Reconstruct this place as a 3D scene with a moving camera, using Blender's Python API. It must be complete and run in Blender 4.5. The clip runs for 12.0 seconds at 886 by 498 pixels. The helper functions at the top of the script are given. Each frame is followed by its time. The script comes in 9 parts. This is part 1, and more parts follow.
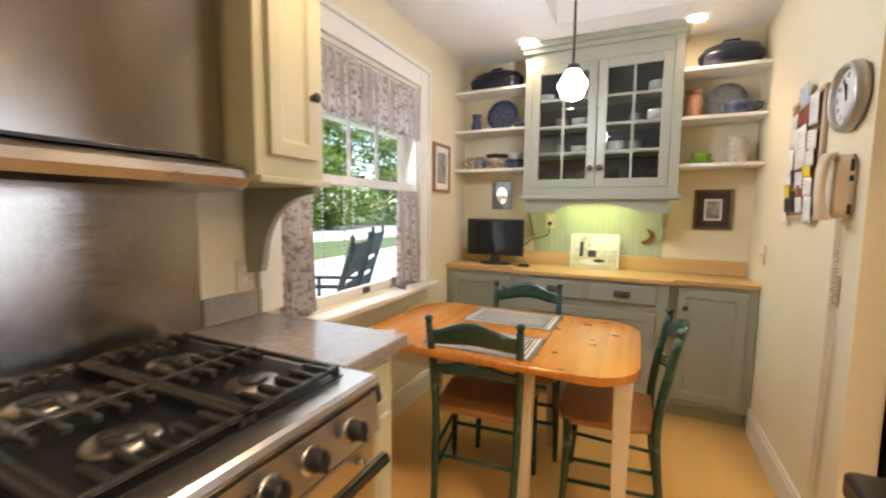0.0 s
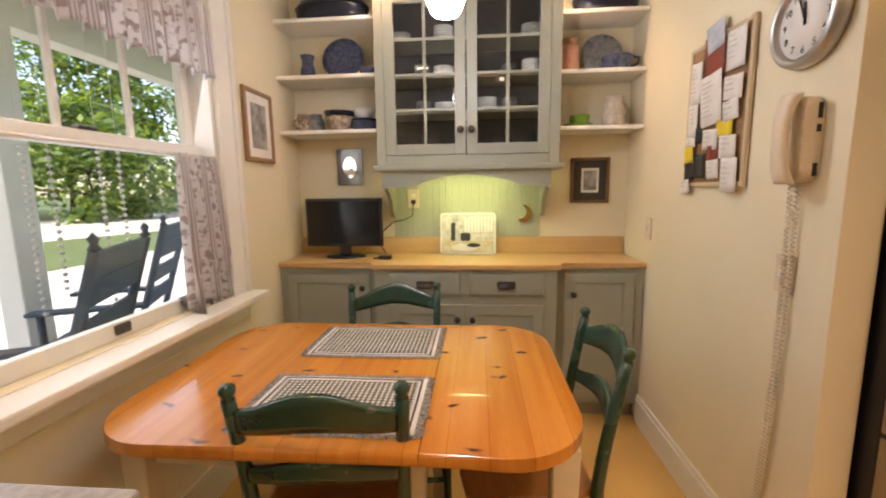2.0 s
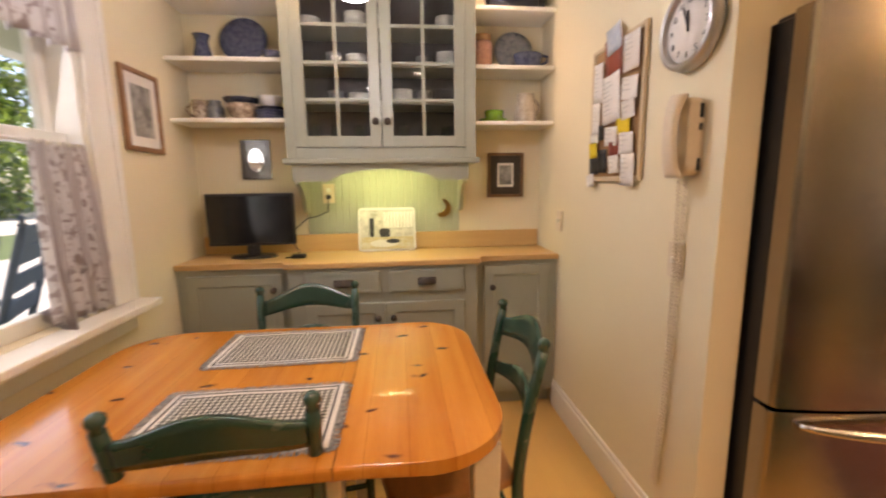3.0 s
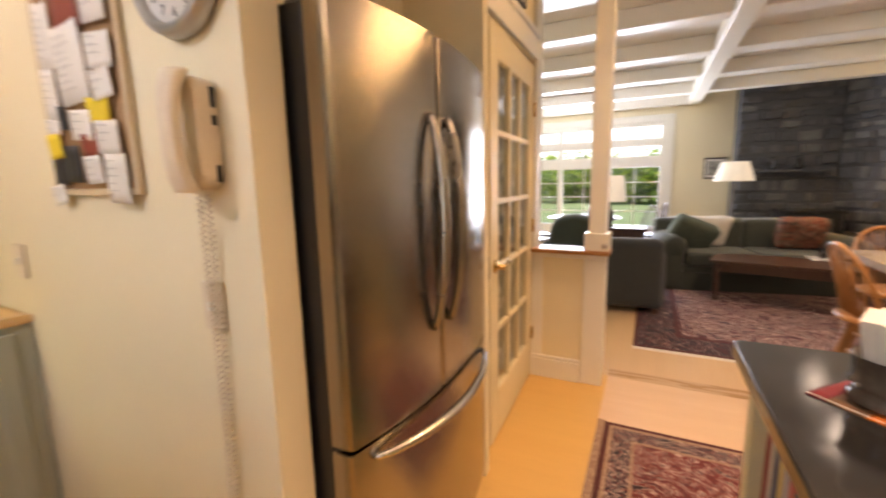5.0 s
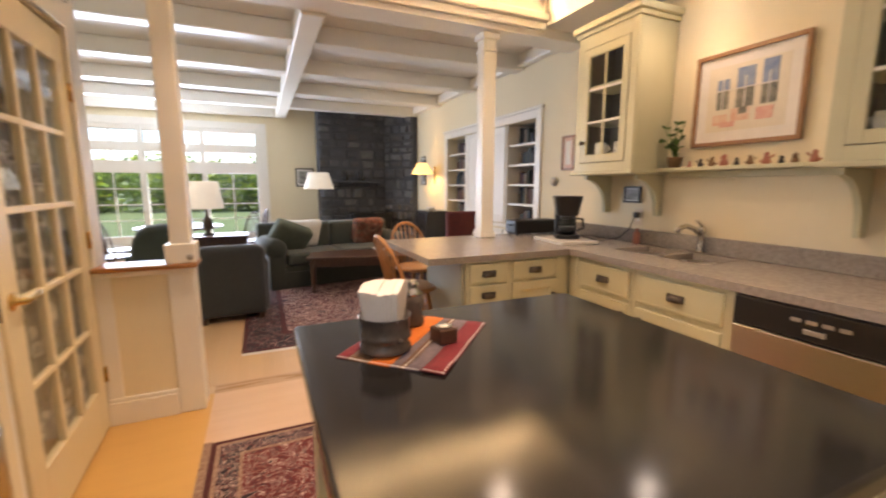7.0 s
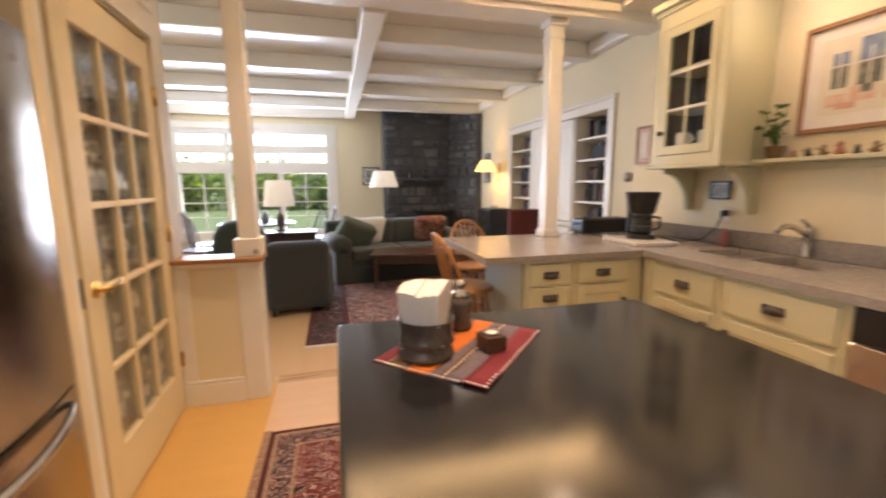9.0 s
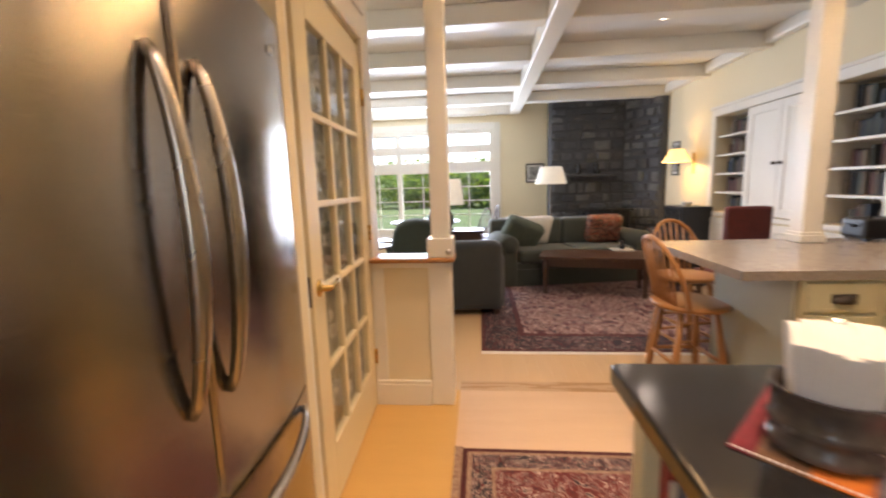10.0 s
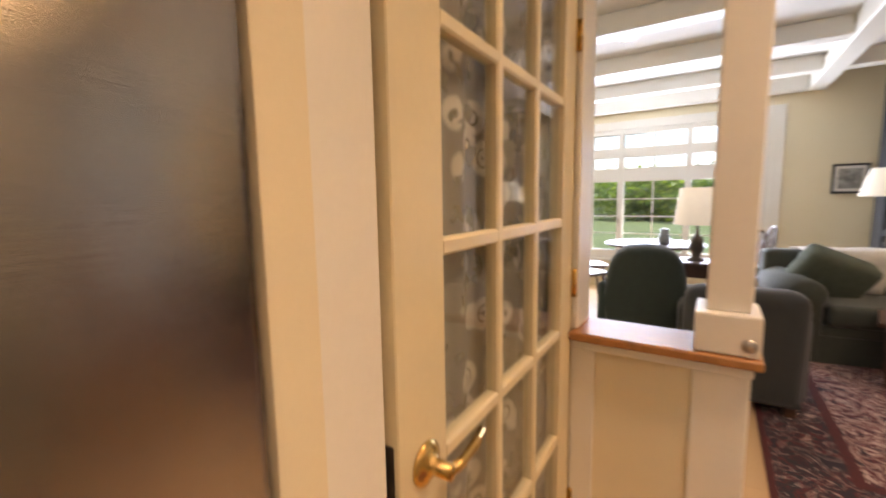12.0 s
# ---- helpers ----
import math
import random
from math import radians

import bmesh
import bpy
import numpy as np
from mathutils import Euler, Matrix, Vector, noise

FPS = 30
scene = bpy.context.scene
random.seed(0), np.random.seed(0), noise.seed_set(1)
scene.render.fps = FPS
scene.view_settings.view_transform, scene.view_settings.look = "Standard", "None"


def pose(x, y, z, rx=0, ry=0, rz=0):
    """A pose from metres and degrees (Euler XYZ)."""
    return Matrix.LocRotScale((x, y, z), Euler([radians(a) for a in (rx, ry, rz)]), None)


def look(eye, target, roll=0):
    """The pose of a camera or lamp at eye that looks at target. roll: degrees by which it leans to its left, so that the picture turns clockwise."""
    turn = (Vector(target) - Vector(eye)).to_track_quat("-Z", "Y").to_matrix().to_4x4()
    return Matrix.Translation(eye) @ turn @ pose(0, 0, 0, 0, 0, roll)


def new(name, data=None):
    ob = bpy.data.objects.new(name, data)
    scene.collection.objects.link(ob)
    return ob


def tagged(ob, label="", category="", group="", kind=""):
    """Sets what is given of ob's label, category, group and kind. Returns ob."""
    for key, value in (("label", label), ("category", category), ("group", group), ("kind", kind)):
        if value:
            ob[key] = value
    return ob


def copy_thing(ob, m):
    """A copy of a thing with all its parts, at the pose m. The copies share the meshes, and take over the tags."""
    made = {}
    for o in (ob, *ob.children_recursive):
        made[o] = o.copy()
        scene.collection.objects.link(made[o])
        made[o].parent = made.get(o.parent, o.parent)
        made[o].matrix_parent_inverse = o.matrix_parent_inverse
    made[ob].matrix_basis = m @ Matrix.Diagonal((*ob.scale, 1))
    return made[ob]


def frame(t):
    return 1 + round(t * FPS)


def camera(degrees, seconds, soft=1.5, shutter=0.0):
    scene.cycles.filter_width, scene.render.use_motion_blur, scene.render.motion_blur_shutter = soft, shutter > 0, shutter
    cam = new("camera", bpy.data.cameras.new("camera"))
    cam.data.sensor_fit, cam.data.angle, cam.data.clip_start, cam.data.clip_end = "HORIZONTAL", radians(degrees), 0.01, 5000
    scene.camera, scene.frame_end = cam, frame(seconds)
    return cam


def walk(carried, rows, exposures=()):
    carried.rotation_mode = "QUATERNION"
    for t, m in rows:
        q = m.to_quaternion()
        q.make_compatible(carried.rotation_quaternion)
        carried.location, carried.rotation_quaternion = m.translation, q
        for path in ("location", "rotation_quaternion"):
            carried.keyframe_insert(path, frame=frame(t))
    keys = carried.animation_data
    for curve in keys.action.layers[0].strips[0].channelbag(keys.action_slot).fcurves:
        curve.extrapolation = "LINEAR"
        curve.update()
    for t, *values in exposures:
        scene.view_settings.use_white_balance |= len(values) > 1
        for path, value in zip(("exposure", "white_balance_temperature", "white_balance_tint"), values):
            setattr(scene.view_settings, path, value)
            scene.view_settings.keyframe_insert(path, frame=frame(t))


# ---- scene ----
cam = camera(94.0, 12.0, soft=2.0, shutter=0.5)
PATH = [
    (0, (0.428, 0.686, 1.339), (-0.423, 2.487, 1.153), 0.6),
    (0.5, (0.388, 0.907, 1.339), (-0.247, 2.795, 1.157), 0.3),
    (1, (0.363, 1.098, 1.343), (-0.093, 3.032, 1.123), -0.1),
    (1.5, (0.251, 1.32, 1.333), (-0.046, 3.281, 1.082), -0.5),
    (2, (0.194, 1.405, 1.318), (0.029, 3.378, 1.034), -0.8),
    (2.5, (0.206, 1.419, 1.318), (0.167, 3.396, 1.017), -1.1),
    (2.7, (0.205, 1.424, 1.31), (0.248, 3.4, 1.004), -1.0),
    (4.3, (0.423, 1.7, 1.321), (1.679, 3.227, 1.02), -1.4),
    (4.5, (0.46, 1.731, 1.319), (1.894, 3.092, 1.019), -1.8),
    (5, (0.508, 1.791, 1.33), (2.274, 2.674, 1.012), -1.2),
    (5.5, (0.513, 1.825, 1.308), (2.456, 2.179, 0.989), -0.9),
    (6, (0.519, 1.782, 1.309), (2.488, 1.646, 0.983), -0.4),
    (6.5, (0.52, 1.708, 1.315), (2.424, 1.184, 1.001), -0.1),
    (7, (0.517, 1.644, 1.321), (2.327, 0.848, 1.019), 0.1),
    (7.2, (0.521, 1.624, 1.319), (2.293, 0.747, 1.023), 0.1),
    (8.8, (0.568, 1.56, 1.31), (2.435, 0.91, 1.007), 0.0),
    (9, (0.591, 1.569, 1.304), (2.503, 1.07, 0.997), -0.3),
    (9.5, (0.738, 1.68, 1.287), (2.707, 1.524, 0.975), -1.1),
    (10, (0.917, 1.841, 1.287), (2.885, 2.025, 0.986), -1.7),
    (10.5, (1.142, 1.912, 1.271), (3.075, 2.347, 0.998), -1.9),
    (11, (1.431, 1.934, 1.278), (3.31, 2.567, 1.017), -1.8),
    (11.5, (1.693, 2.009, 1.291), (3.493, 2.846, 1.054), -1.2),
    (12, (1.917, 2.11, 1.304), (3.573, 3.205, 1.065), -0.9),
]
EXPOSURES = [(0, 1.76, 6350, 16), (1.0, 1.62, 6200, 13), (1.5, 1.5, 6500, 16), (2.5, 1.5, 7300, 29), (4.5, 1.64, 7300, 28), (5.0, 1.75, 7000, 25), (5.5, 1.75, 6900, 24), (6.5, 1.6, 6450, 23), (9.0, 1.64, 6500, 24), (10.5, 1.72, 6350, 21), (11.5, 1.78, 6150, 20), (12.0, 1.55, 6700, 25)]
walk(cam, [(t, look(eye, target, roll)) for t, eye, target, roll in PATH], EXPOSURES)

# ---------- world and lights ----------
world = bpy.data.worlds.new("world")
scene.world = world
world.use_nodes = True
wn = world.node_tree
sky = wn.nodes.new("ShaderNodeTexSky")
sky.sky_type, sky.sun_disc = "NISHITA", False
sky.sun_elevation, sky.sun_rotation = radians(52), radians(250)
wn.nodes["Background"].inputs["Strength"].default_value = 0.15
wn.links.new(sky.outputs["Color"], wn.nodes["Background"].inputs["Color"])
sun = new("sun", bpy.data.lights.new("sun", "SUN"))
sun.data.energy, sun.data.angle, sun.data.color = 5.0, radians(0.5), (1.0, 0.95, 0.86)
sun.matrix_world = look((-4.6, -5, 9), (-6, 1, 0))


def area(name, m, sx, sy, watts, rgb):
    la = bpy.data.lights.new(name, "AREA")
    la.shape, la.size, la.size_y, la.energy, la.color = "RECTANGLE", sx, sy, watts, rgb
    ob = new(name, la)
    ob.matrix_world = m
    return ob


def can_lamp(x, y, z, watts, rgb=(1.0, 0.73, 0.47)):
    la = bpy.data.lights.new("can_lamp", "SPOT")
    la.energy, la.color, la.spot_size, la.spot_blend, la.shadow_soft_size = watts, rgb, radians(110), 0.85, 0.05
    ob = new("can_lamp", la)
    ob.matrix_world = look((x, y, z), (x, y, 0))
    return ob


area("window_light", look((-1.05, 2.65, 1.5), (0.5, 2.65, 1.1)), 1.15, 1.25, 2.5, (0.80, 0.90, 1.0))
area("far_window_light", look((8.15, 2.8, 1.3), (5, 2.6, 1.5)), 2.3, 1.8, 72, (0.72, 0.86, 1.0))
CANS = [(-0.335, 3.67, 2.50, 6), (0.68, 3.73, 2.50, 12), (2.76, 0.2, 2.69, 20), (2.25, -0.62, 2.50, 6), (-0.35, 1.75, 2.50, 16), (1.35, 1.35, 2.69, 39), (2.75, 1.45, 2.69, 28), (0.5, 0.45, 2.69, 26), (5.78, 0.17, 2.59, 9), (5.8, 2.8, 2.59, 7), (4.72, 0.3, 2.59, 18)]
for x, y, z, w in CANS:
    can_lamp(x, y, z, w * 0.88)

area("cove_light", look((3.24, 0.75, 2.60), (3.0, 0.75, 2.72)), 2.3, 0.03, 8, (1.0, 0.66, 0.28))

# ---------- builders ----------
def box(bm, x0, x1, y0, y1, z0, z1, bev=0.0, seg=1):
    """A box into bm, with rounded edges if bev is given."""
    t = bmesh.new()
    vs = [t.verts.new((x, y, z)) for x in (x0, x1) for y in (y0, y1) for z in (z0, z1)]
    for a, b, c, d in ((0, 1, 3, 2), (4, 6, 7, 5), (0, 4, 5, 1), (2, 3, 7, 6), (0, 2, 6, 4), (1, 5, 7, 3)):
        t.faces.new((vs[a], vs[b], vs[c], vs[d]))
    if bev:
        bmesh.ops.bevel(t, geom=list(t.edges), offset=bev, segments=seg, profile=0.6, affect="EDGES")
    return merge(bm, t)


def merge(bm, t, m=None):
    if m is not None:
        t.transform(m)
    me = bpy.data.meshes.new("tmp")
    t.to_mesh(me)
    t.free()
    n = len(bm.verts)
    bm.from_mesh(me)
    bpy.data.meshes.remove(me)
    bm.verts.ensure_lookup_table()
    return bm.verts[n:]


def B(*a, **k):
    bm = bmesh.new()
    box(bm, *a, **k)
    return bm


def lathe(profile, cx=0, cy=0, seg=24, cap=True):
    """A turned body from (radius, height) pairs about a vertical axis."""
    bm = bmesh.new()
    rings = []
    for r, z in profile:
        if r < 1e-5:
            rings.append([bm.verts.new((cx, cy, z))])
        else:
            rings.append([bm.verts.new((cx + r * math.cos(2 * math.pi * i / seg), cy + r * math.sin(2 * math.pi * i / seg), z)) for i in range(seg)])
    for a, b in zip(rings, rings[1:]):
        for i in range(seg):
            j = (i + 1) % seg
            if len(a) == 1 and len(b) == 1:
                continue
            if len(a) == 1:
                bm.faces.new((a[0], b[j], b[i]))
            elif len(b) == 1:
                bm.faces.new((a[i], a[j], b[0]))
            else:
                bm.faces.new((a[i], a[j], b[j], b[i]))
    if cap:
        if len(rings[0]) > 1:
            bm.faces.new(rings[0][::-1])
        if len(rings[-1]) > 1:
            bm.faces.new(rings[-1])
    for f in bm.faces:
        f.smooth = True
    return bm


def tube(points, r, seg=8, closed=False, radii=None):
    """A round bar along points."""
    bm = bmesh.new()
    pts = [Vector(p) for p in points]
    n = len(pts)
    rings = []
    ref = None
    for i, p in enumerate(pts):
        a = pts[(i - 1) % n] if closed or i else pts[0]
        b = pts[(i + 1) % n] if closed or i < n - 1 else pts[-1]
        d = (b - a).normalized()
        if ref is None:
            ref = d.orthogonal().normalized()
        u = (ref - d * ref.dot(d))
        u = u.normalized() if u.length > 1e-6 else d.orthogonal().normalized()
        ref = u
        v = d.cross(u)
        rr = radii[i] if radii else r
        rings.append([bm.verts.new(p + rr * (math.cos(2 * math.pi * k / seg) * u + math.sin(2 * math.pi * k / seg) * v)) for k in range(seg)])
    for i in range(n if closed else n - 1):
        a, b = rings[i], rings[(i + 1) % n]
        for k in range(seg):
            bm.faces.new((a[k], a[(k + 1) % seg], b[(k + 1) % seg], b[k]))
    if not closed:
        bm.faces.new(rings[0][::-1])
        bm.faces.new(rings[-1])
    for f in bm.faces:
        f.smooth = True
    return bm


def prism(outline, z0, z1, bev=0.0, seg=2):
    """A slab with that (x, y) outline."""
    bm = bmesh.new()
    lo = [bm.verts.new((x, y, z0)) for x, y in outline]
    hi = [bm.verts.new((x, y, z1)) for x, y in outline]
    n = len(lo)
    bm.faces.new(lo[::-1])
    bm.faces.new(hi)
    for i in range(n):
        bm.faces.new((lo[i], lo[(i + 1) % n], hi[(i + 1) % n], hi[i]))
    if bev:
        es = [e for e in bm.edges if abs(e.verts[0].co.z - e.verts[1].co.z) < 1e-6]
        bmesh.ops.bevel(bm, geom=es, offset=bev, segments=seg, profile=0.5, affect="EDGES")
    return bm


def turn_to(bm, axis, at=(0, 0, 0)):
    """Turn a slab made in x, y, z so that its z runs along axis 'x' or 'y' (its y then runs upwards)."""
    m = {"y": Matrix(((1, 0, 0, 0), (0, 0, 1, 0), (0, 1, 0, 0), (0, 0, 0, 1))),
         "x": Matrix(((0, 0, 1, 0), (1, 0, 0, 0), (0, 1, 0, 0), (0, 0, 0, 1)))}[axis]
    bm.transform(Matrix.Translation(at) @ m)
    return bm


def join(*bms):
    out = bms[0]
    for b in bms[1:]:
        merge(out, b)
    return out


def grid_sheet(nu, nv, f):
    """A sheet of nu x nv faces through the points f(u, v), u and v from 0 to 1."""
    bm = bmesh.new()
    vs = [[bm.verts.new(f(i / nu, j / nv)) for j in range(nv + 1)] for i in range(nu + 1)]
    for i in range(nu):
        for j in range(nv):
            bm.faces.new((vs[i][j], vs[i + 1][j], vs[i + 1][j + 1], vs[i][j + 1])).smooth = True
    return bm


def thicken(bm, d):
    bmesh.ops.recalc_face_normals(bm, faces=bm.faces)
    bmesh.ops.solidify(bm, geom=list(bm.faces), thickness=d)
    return bm


def thing(name, x, y, z, label, category, group="", kind=""):
    ob = new(name)
    ob.empty_display_size = 0.05
    ob.location = (x, y, z)
    return tagged(ob, label, category, group, kind)


def offset_of(ob):
    p = Vector((0, 0, 0))
    while ob is not None:
        p += ob.location
        ob = ob.parent
    return p


def part(name, bm, material, parent=None, label=""):
    """Links a bmesh, made in world metres, as one mesh under a thing or a part."""
    bmesh.ops.recalc_face_normals(bm, faces=bm.faces)
    if parent is not None:
        bm.transform(Matrix.Translation(-offset_of(parent)))
    me = bpy.data.meshes.new(name)
    bm.to_mesh(me)
    bm.free()
    me.materials.append(material)
    ob = new(name, me)
    if parent is not None:
        ob.parent = parent
    return tagged(ob, label)


def single(name, bm, material, label, category, group="", kind=""):
    """A thing that is one mesh; its origin at its base."""
    bmesh.ops.recalc_face_normals(bm, faces=bm.faces)
    co = [v.co for v in bm.verts]
    base = Vector(((min(c.x for c in co) + max(c.x for c in co)) / 2, (min(c.y for c in co) + max(c.y for c in co)) / 2, min(c.z for c in co)))
    bm.transform(Matrix.Translation(-base))
    me = bpy.data.meshes.new(name)
    bm.to_mesh(me)
    bm.free()
    me.materials.append(material)
    ob = new(name, me)
    ob.location = base
    return tagged(ob, label, category, group, kind)


def structure(name, bm, material, label):
    return single(name, bm, material, label, "structure", kind="structure")


def circle(cx, cy, r, n=24, a0=0.0, a1=2 * math.pi):
    return [(cx + r * math.cos(a0 + (a1 - a0) * i / n), cy + r * math.sin(a0 + (a1 - a0) * i / n)) for i in range(n + (0 if abs(a1 - a0 - 2 * math.pi) < 1e-6 else 1))]


def rounded(x0, x1, y0, y1, r, n=6):
    out = []
    for cx, cy, a in ((x1 - r, y1 - r, 0), (x0 + r, y1 - r, 90), (x0 + r, y0 + r, 180), (x1 - r, y0 + r, 270)):
        out += [(cx + r * math.cos(radians(a + 90 * i / n)), cy + r * math.sin(radians(a + 90 * i / n))) for i in range(n + 1)]
    return out

# ---------- materials ----------
def material(name, rgb, rough=0.5, metal=0.0, rgb2=None, scale=8.0, fine=120.0, bump=0.05, stretch=(1, 1, 1), rough_var=0.1, coat=0.0, sheen=0.0, amount=1.0):
    """Paint, wood, stone or metal: a colour that wanders at two scales, with grain in the relief."""
    m = bpy.data.materials.new(name)
    m.use_nodes = True
    nt = m.node_tree
    nd, ln = nt.nodes, nt.links
    bsdf = nd["Principled BSDF"]
    co = nd.new("ShaderNodeTexCoord")
    mp = nd.new("ShaderNodeMapping")
    mp.inputs["Scale"].default_value = stretch
    ln.new(co.outputs["Object"], mp.inputs["Vector"])
    n1 = nd.new("ShaderNodeTexNoise")
    n1.inputs["Scale"].default_value, n1.inputs["Detail"].default_value = scale, 4
    n2 = nd.new("ShaderNodeTexNoise")
    n2.inputs["Scale"].default_value, n2.inputs["Detail"].default_value = fine, 3
    for n in (n1, n2):
        ln.new(mp.outputs["Vector"], n.inputs["Vector"])
    add = nd.new("ShaderNodeMath")
    add.operation = "MULTIPLY_ADD"
    ln.new(n2.outputs["Fac"], add.inputs[0])
    add.inputs[1].default_value = 0.45
    ln.new(n1.outputs["Fac"], add.inputs[2])
    ramp = nd.new("ShaderNodeValToRGB")
    ramp.color_ramp.elements[0].position, ramp.color_ramp.elements[1].position = 0.45, 1.0
    rgb2 = rgb2 or [c * 0.88 for c in rgb]
    ramp.color_ramp.elements[0].color = (*rgb2, 1)
    ramp.color_ramp.elements[1].color = (*rgb, 1)
    ln.new(add.outputs[0], ramp.inputs["Fac"])
    ln.new(ramp.outputs["Color"], bsdf.inputs["Base Color"])
    rr = nd.new("ShaderNodeMapRange")
    rr.inputs["To Min"].default_value, rr.inputs["To Max"].default_value = max(0.02, rough - rough_var), min(1, rough + rough_var)
    ln.new(n1.outputs["Fac"], rr.inputs["Value"])
    ln.new(rr.outputs["Result"], bsdf.inputs["Roughness"])
    bsdf.inputs["Metallic"].default_value = metal
    bsdf.inputs["Coat Weight"].default_value = coat
    bsdf.inputs["Sheen Weight"].default_value = sheen
    if bump:
        bp = nd.new("ShaderNodeBump")
        bp.inputs["Strength"].default_value, bp.inputs["Distance"].default_value = bump, 0.002
        ln.new(n2.outputs["Fac"], bp.inputs["Height"])
        ln.new(bp.outputs["Normal"], bsdf.inputs["Normal"])
    return m


def glow(name, rgb, strength):
    m = bpy.data.materials.new(name)
    m.use_nodes = True
    b = m.node_tree.nodes["Principled BSDF"]
    b.inputs["Base Color"].default_value = (0.8, 0.8, 0.8, 1)
    b.inputs["Emission Color"].default_value = (*rgb, 1)
    b.inputs["Emission Strength"].default_value = strength
    return m


def glass_material(name, tint=(0.95, 0.97, 0.96), rough=0.0):
    """A thin pane: clear, with the gloss of glass."""
    m = bpy.data.materials.new(name)
    m.use_nodes = True
    nd, ln = m.node_tree.nodes, m.node_tree.links
    nd.clear()
    out = nd.new("ShaderNodeOutputMaterial")
    mix = nd.new("ShaderNodeMixShader")
    tr = nd.new("ShaderNodeBsdfTransparent")
    tr.inputs["Color"].default_value = (*tint, 1)
    gl = nd.new("ShaderNodeBsdfGlossy")
    gl.inputs["Roughness"].default_value = 0.02 + rough
    lw = nd.new("ShaderNodeLayerWeight")
    lw.inputs["Blend"].default_value = 0.5
    pw = nd.new("ShaderNodeMath")
    pw.operation = "POWER"
    pw.inputs[1].default_value = 5.0
    ln.new(lw.outputs["Facing"], pw.inputs[0])
    ma = nd.new("ShaderNodeMath")
    ma.operation = "MULTIPLY_ADD"
    ma.inputs[1].default_value, ma.inputs[2].default_value = 0.94, 0.035
    ln.new(pw.outputs[0], ma.inputs[0])
    ln.new(ma.outputs[0], mix.inputs["Fac"])
    ln.new(tr.outputs[0], mix.inputs[1])
    ln.new(gl.outputs[0], mix.inputs[2])
    ln.new(mix.outputs[0], out.inputs["Surface"])
    return m


WALL = material("cream_wall_paint", (0.78, 0.69, 0.49), 0.75, rgb2=(0.74, 0.65, 0.45), scale=1.5, fine=220, bump=0.12)
WHITE = material("white_trim_paint", (0.80, 0.77, 0.70), 0.4, rgb2=(0.76, 0.73, 0.65), scale=3, fine=90, bump=0.04)
CEIL = material("white_ceiling_paint", (0.80, 0.78, 0.74), 0.85, rgb2=(0.77, 0.75, 0.71), scale=1.2, fine=160, bump=0.08)
SAGE = material("grey_sage_cabinet_paint", (0.36, 0.365, 0.285), 0.42, rgb2=(0.33, 0.335, 0.255), scale=4, fine=70, bump=0.05, stretch=(1, 1, 0.3))
OLIVE = material("pale_olive_cabinet_paint", (0.56, 0.53, 0.35), 0.45, rgb2=(0.52, 0.49, 0.31), scale=4, fine=70, bump=0.05, stretch=(1, 1, 0.3))
BEAD = material("sage_beadboard_paint", (0.40, 0.42, 0.31), 0.5, scale=4, fine=60)
SEAT = material("honey_seat_wood", (0.42, 0.20, 0.06), 0.45, rgb2=(0.30, 0.13, 0.035), scale=9, fine=60, bump=0.1, stretch=(1, 5, 1))
GREEN = material("dark_green_chair_paint", (0.018, 0.062, 0.042), 0.25, rgb2=(0.012, 0.045, 0.03), scale=12, fine=90, bump=0.05, coat=0.3)
BUTCHER = material("maple_counter", (0.66, 0.42, 0.18), 0.33, rgb2=(0.56, 0.33, 0.13), scale=3, fine=50, bump=0.04, stretch=(0.5, 8, 8))
FLOOR_K = material("amber_kitchen_floor", (0.64, 0.39, 0.12), 0.42, rgb2=(0.60, 0.36, 0.108), scale=3, fine=30, bump=0.0, stretch=(5, 0.5, 1), rough_var=0.02)
FLOOR_L = material("maple_strip_floor", (0.62, 0.44, 0.25), 0.30, rgb2=(0.52, 0.35, 0.18), scale=3, fine=45, bump=0.03, stretch=(6, 0.7, 1))
# paler than the kitchen floor: daylight from the far windows, painted as colour
FLOOR_DAYLIT = material("daylit_pale_floor", (0.67, 0.48, 0.31), 0.40, rgb2=(0.61, 0.42, 0.26), scale=2, fine=30, bump=0.0, stretch=(7, 0.8, 1), rough_var=0.02)
FLOOR_T = material("maple_threshold", (0.50, 0.33, 0.18), 0.28, rgb2=(0.43, 0.27, 0.14), scale=3, fine=40, bump=0.02, stretch=(8, 0.8, 1))
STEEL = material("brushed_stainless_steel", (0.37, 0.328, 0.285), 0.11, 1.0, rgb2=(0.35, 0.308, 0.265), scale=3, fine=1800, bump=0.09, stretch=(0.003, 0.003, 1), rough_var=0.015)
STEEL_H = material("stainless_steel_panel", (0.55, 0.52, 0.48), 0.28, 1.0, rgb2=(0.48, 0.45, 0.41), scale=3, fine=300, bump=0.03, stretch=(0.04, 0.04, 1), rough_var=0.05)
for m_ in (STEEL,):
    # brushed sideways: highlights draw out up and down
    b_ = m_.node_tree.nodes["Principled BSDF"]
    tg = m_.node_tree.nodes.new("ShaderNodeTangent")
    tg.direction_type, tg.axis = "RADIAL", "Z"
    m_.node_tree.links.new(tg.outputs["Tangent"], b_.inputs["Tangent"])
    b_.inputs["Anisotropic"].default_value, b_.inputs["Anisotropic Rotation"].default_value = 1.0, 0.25
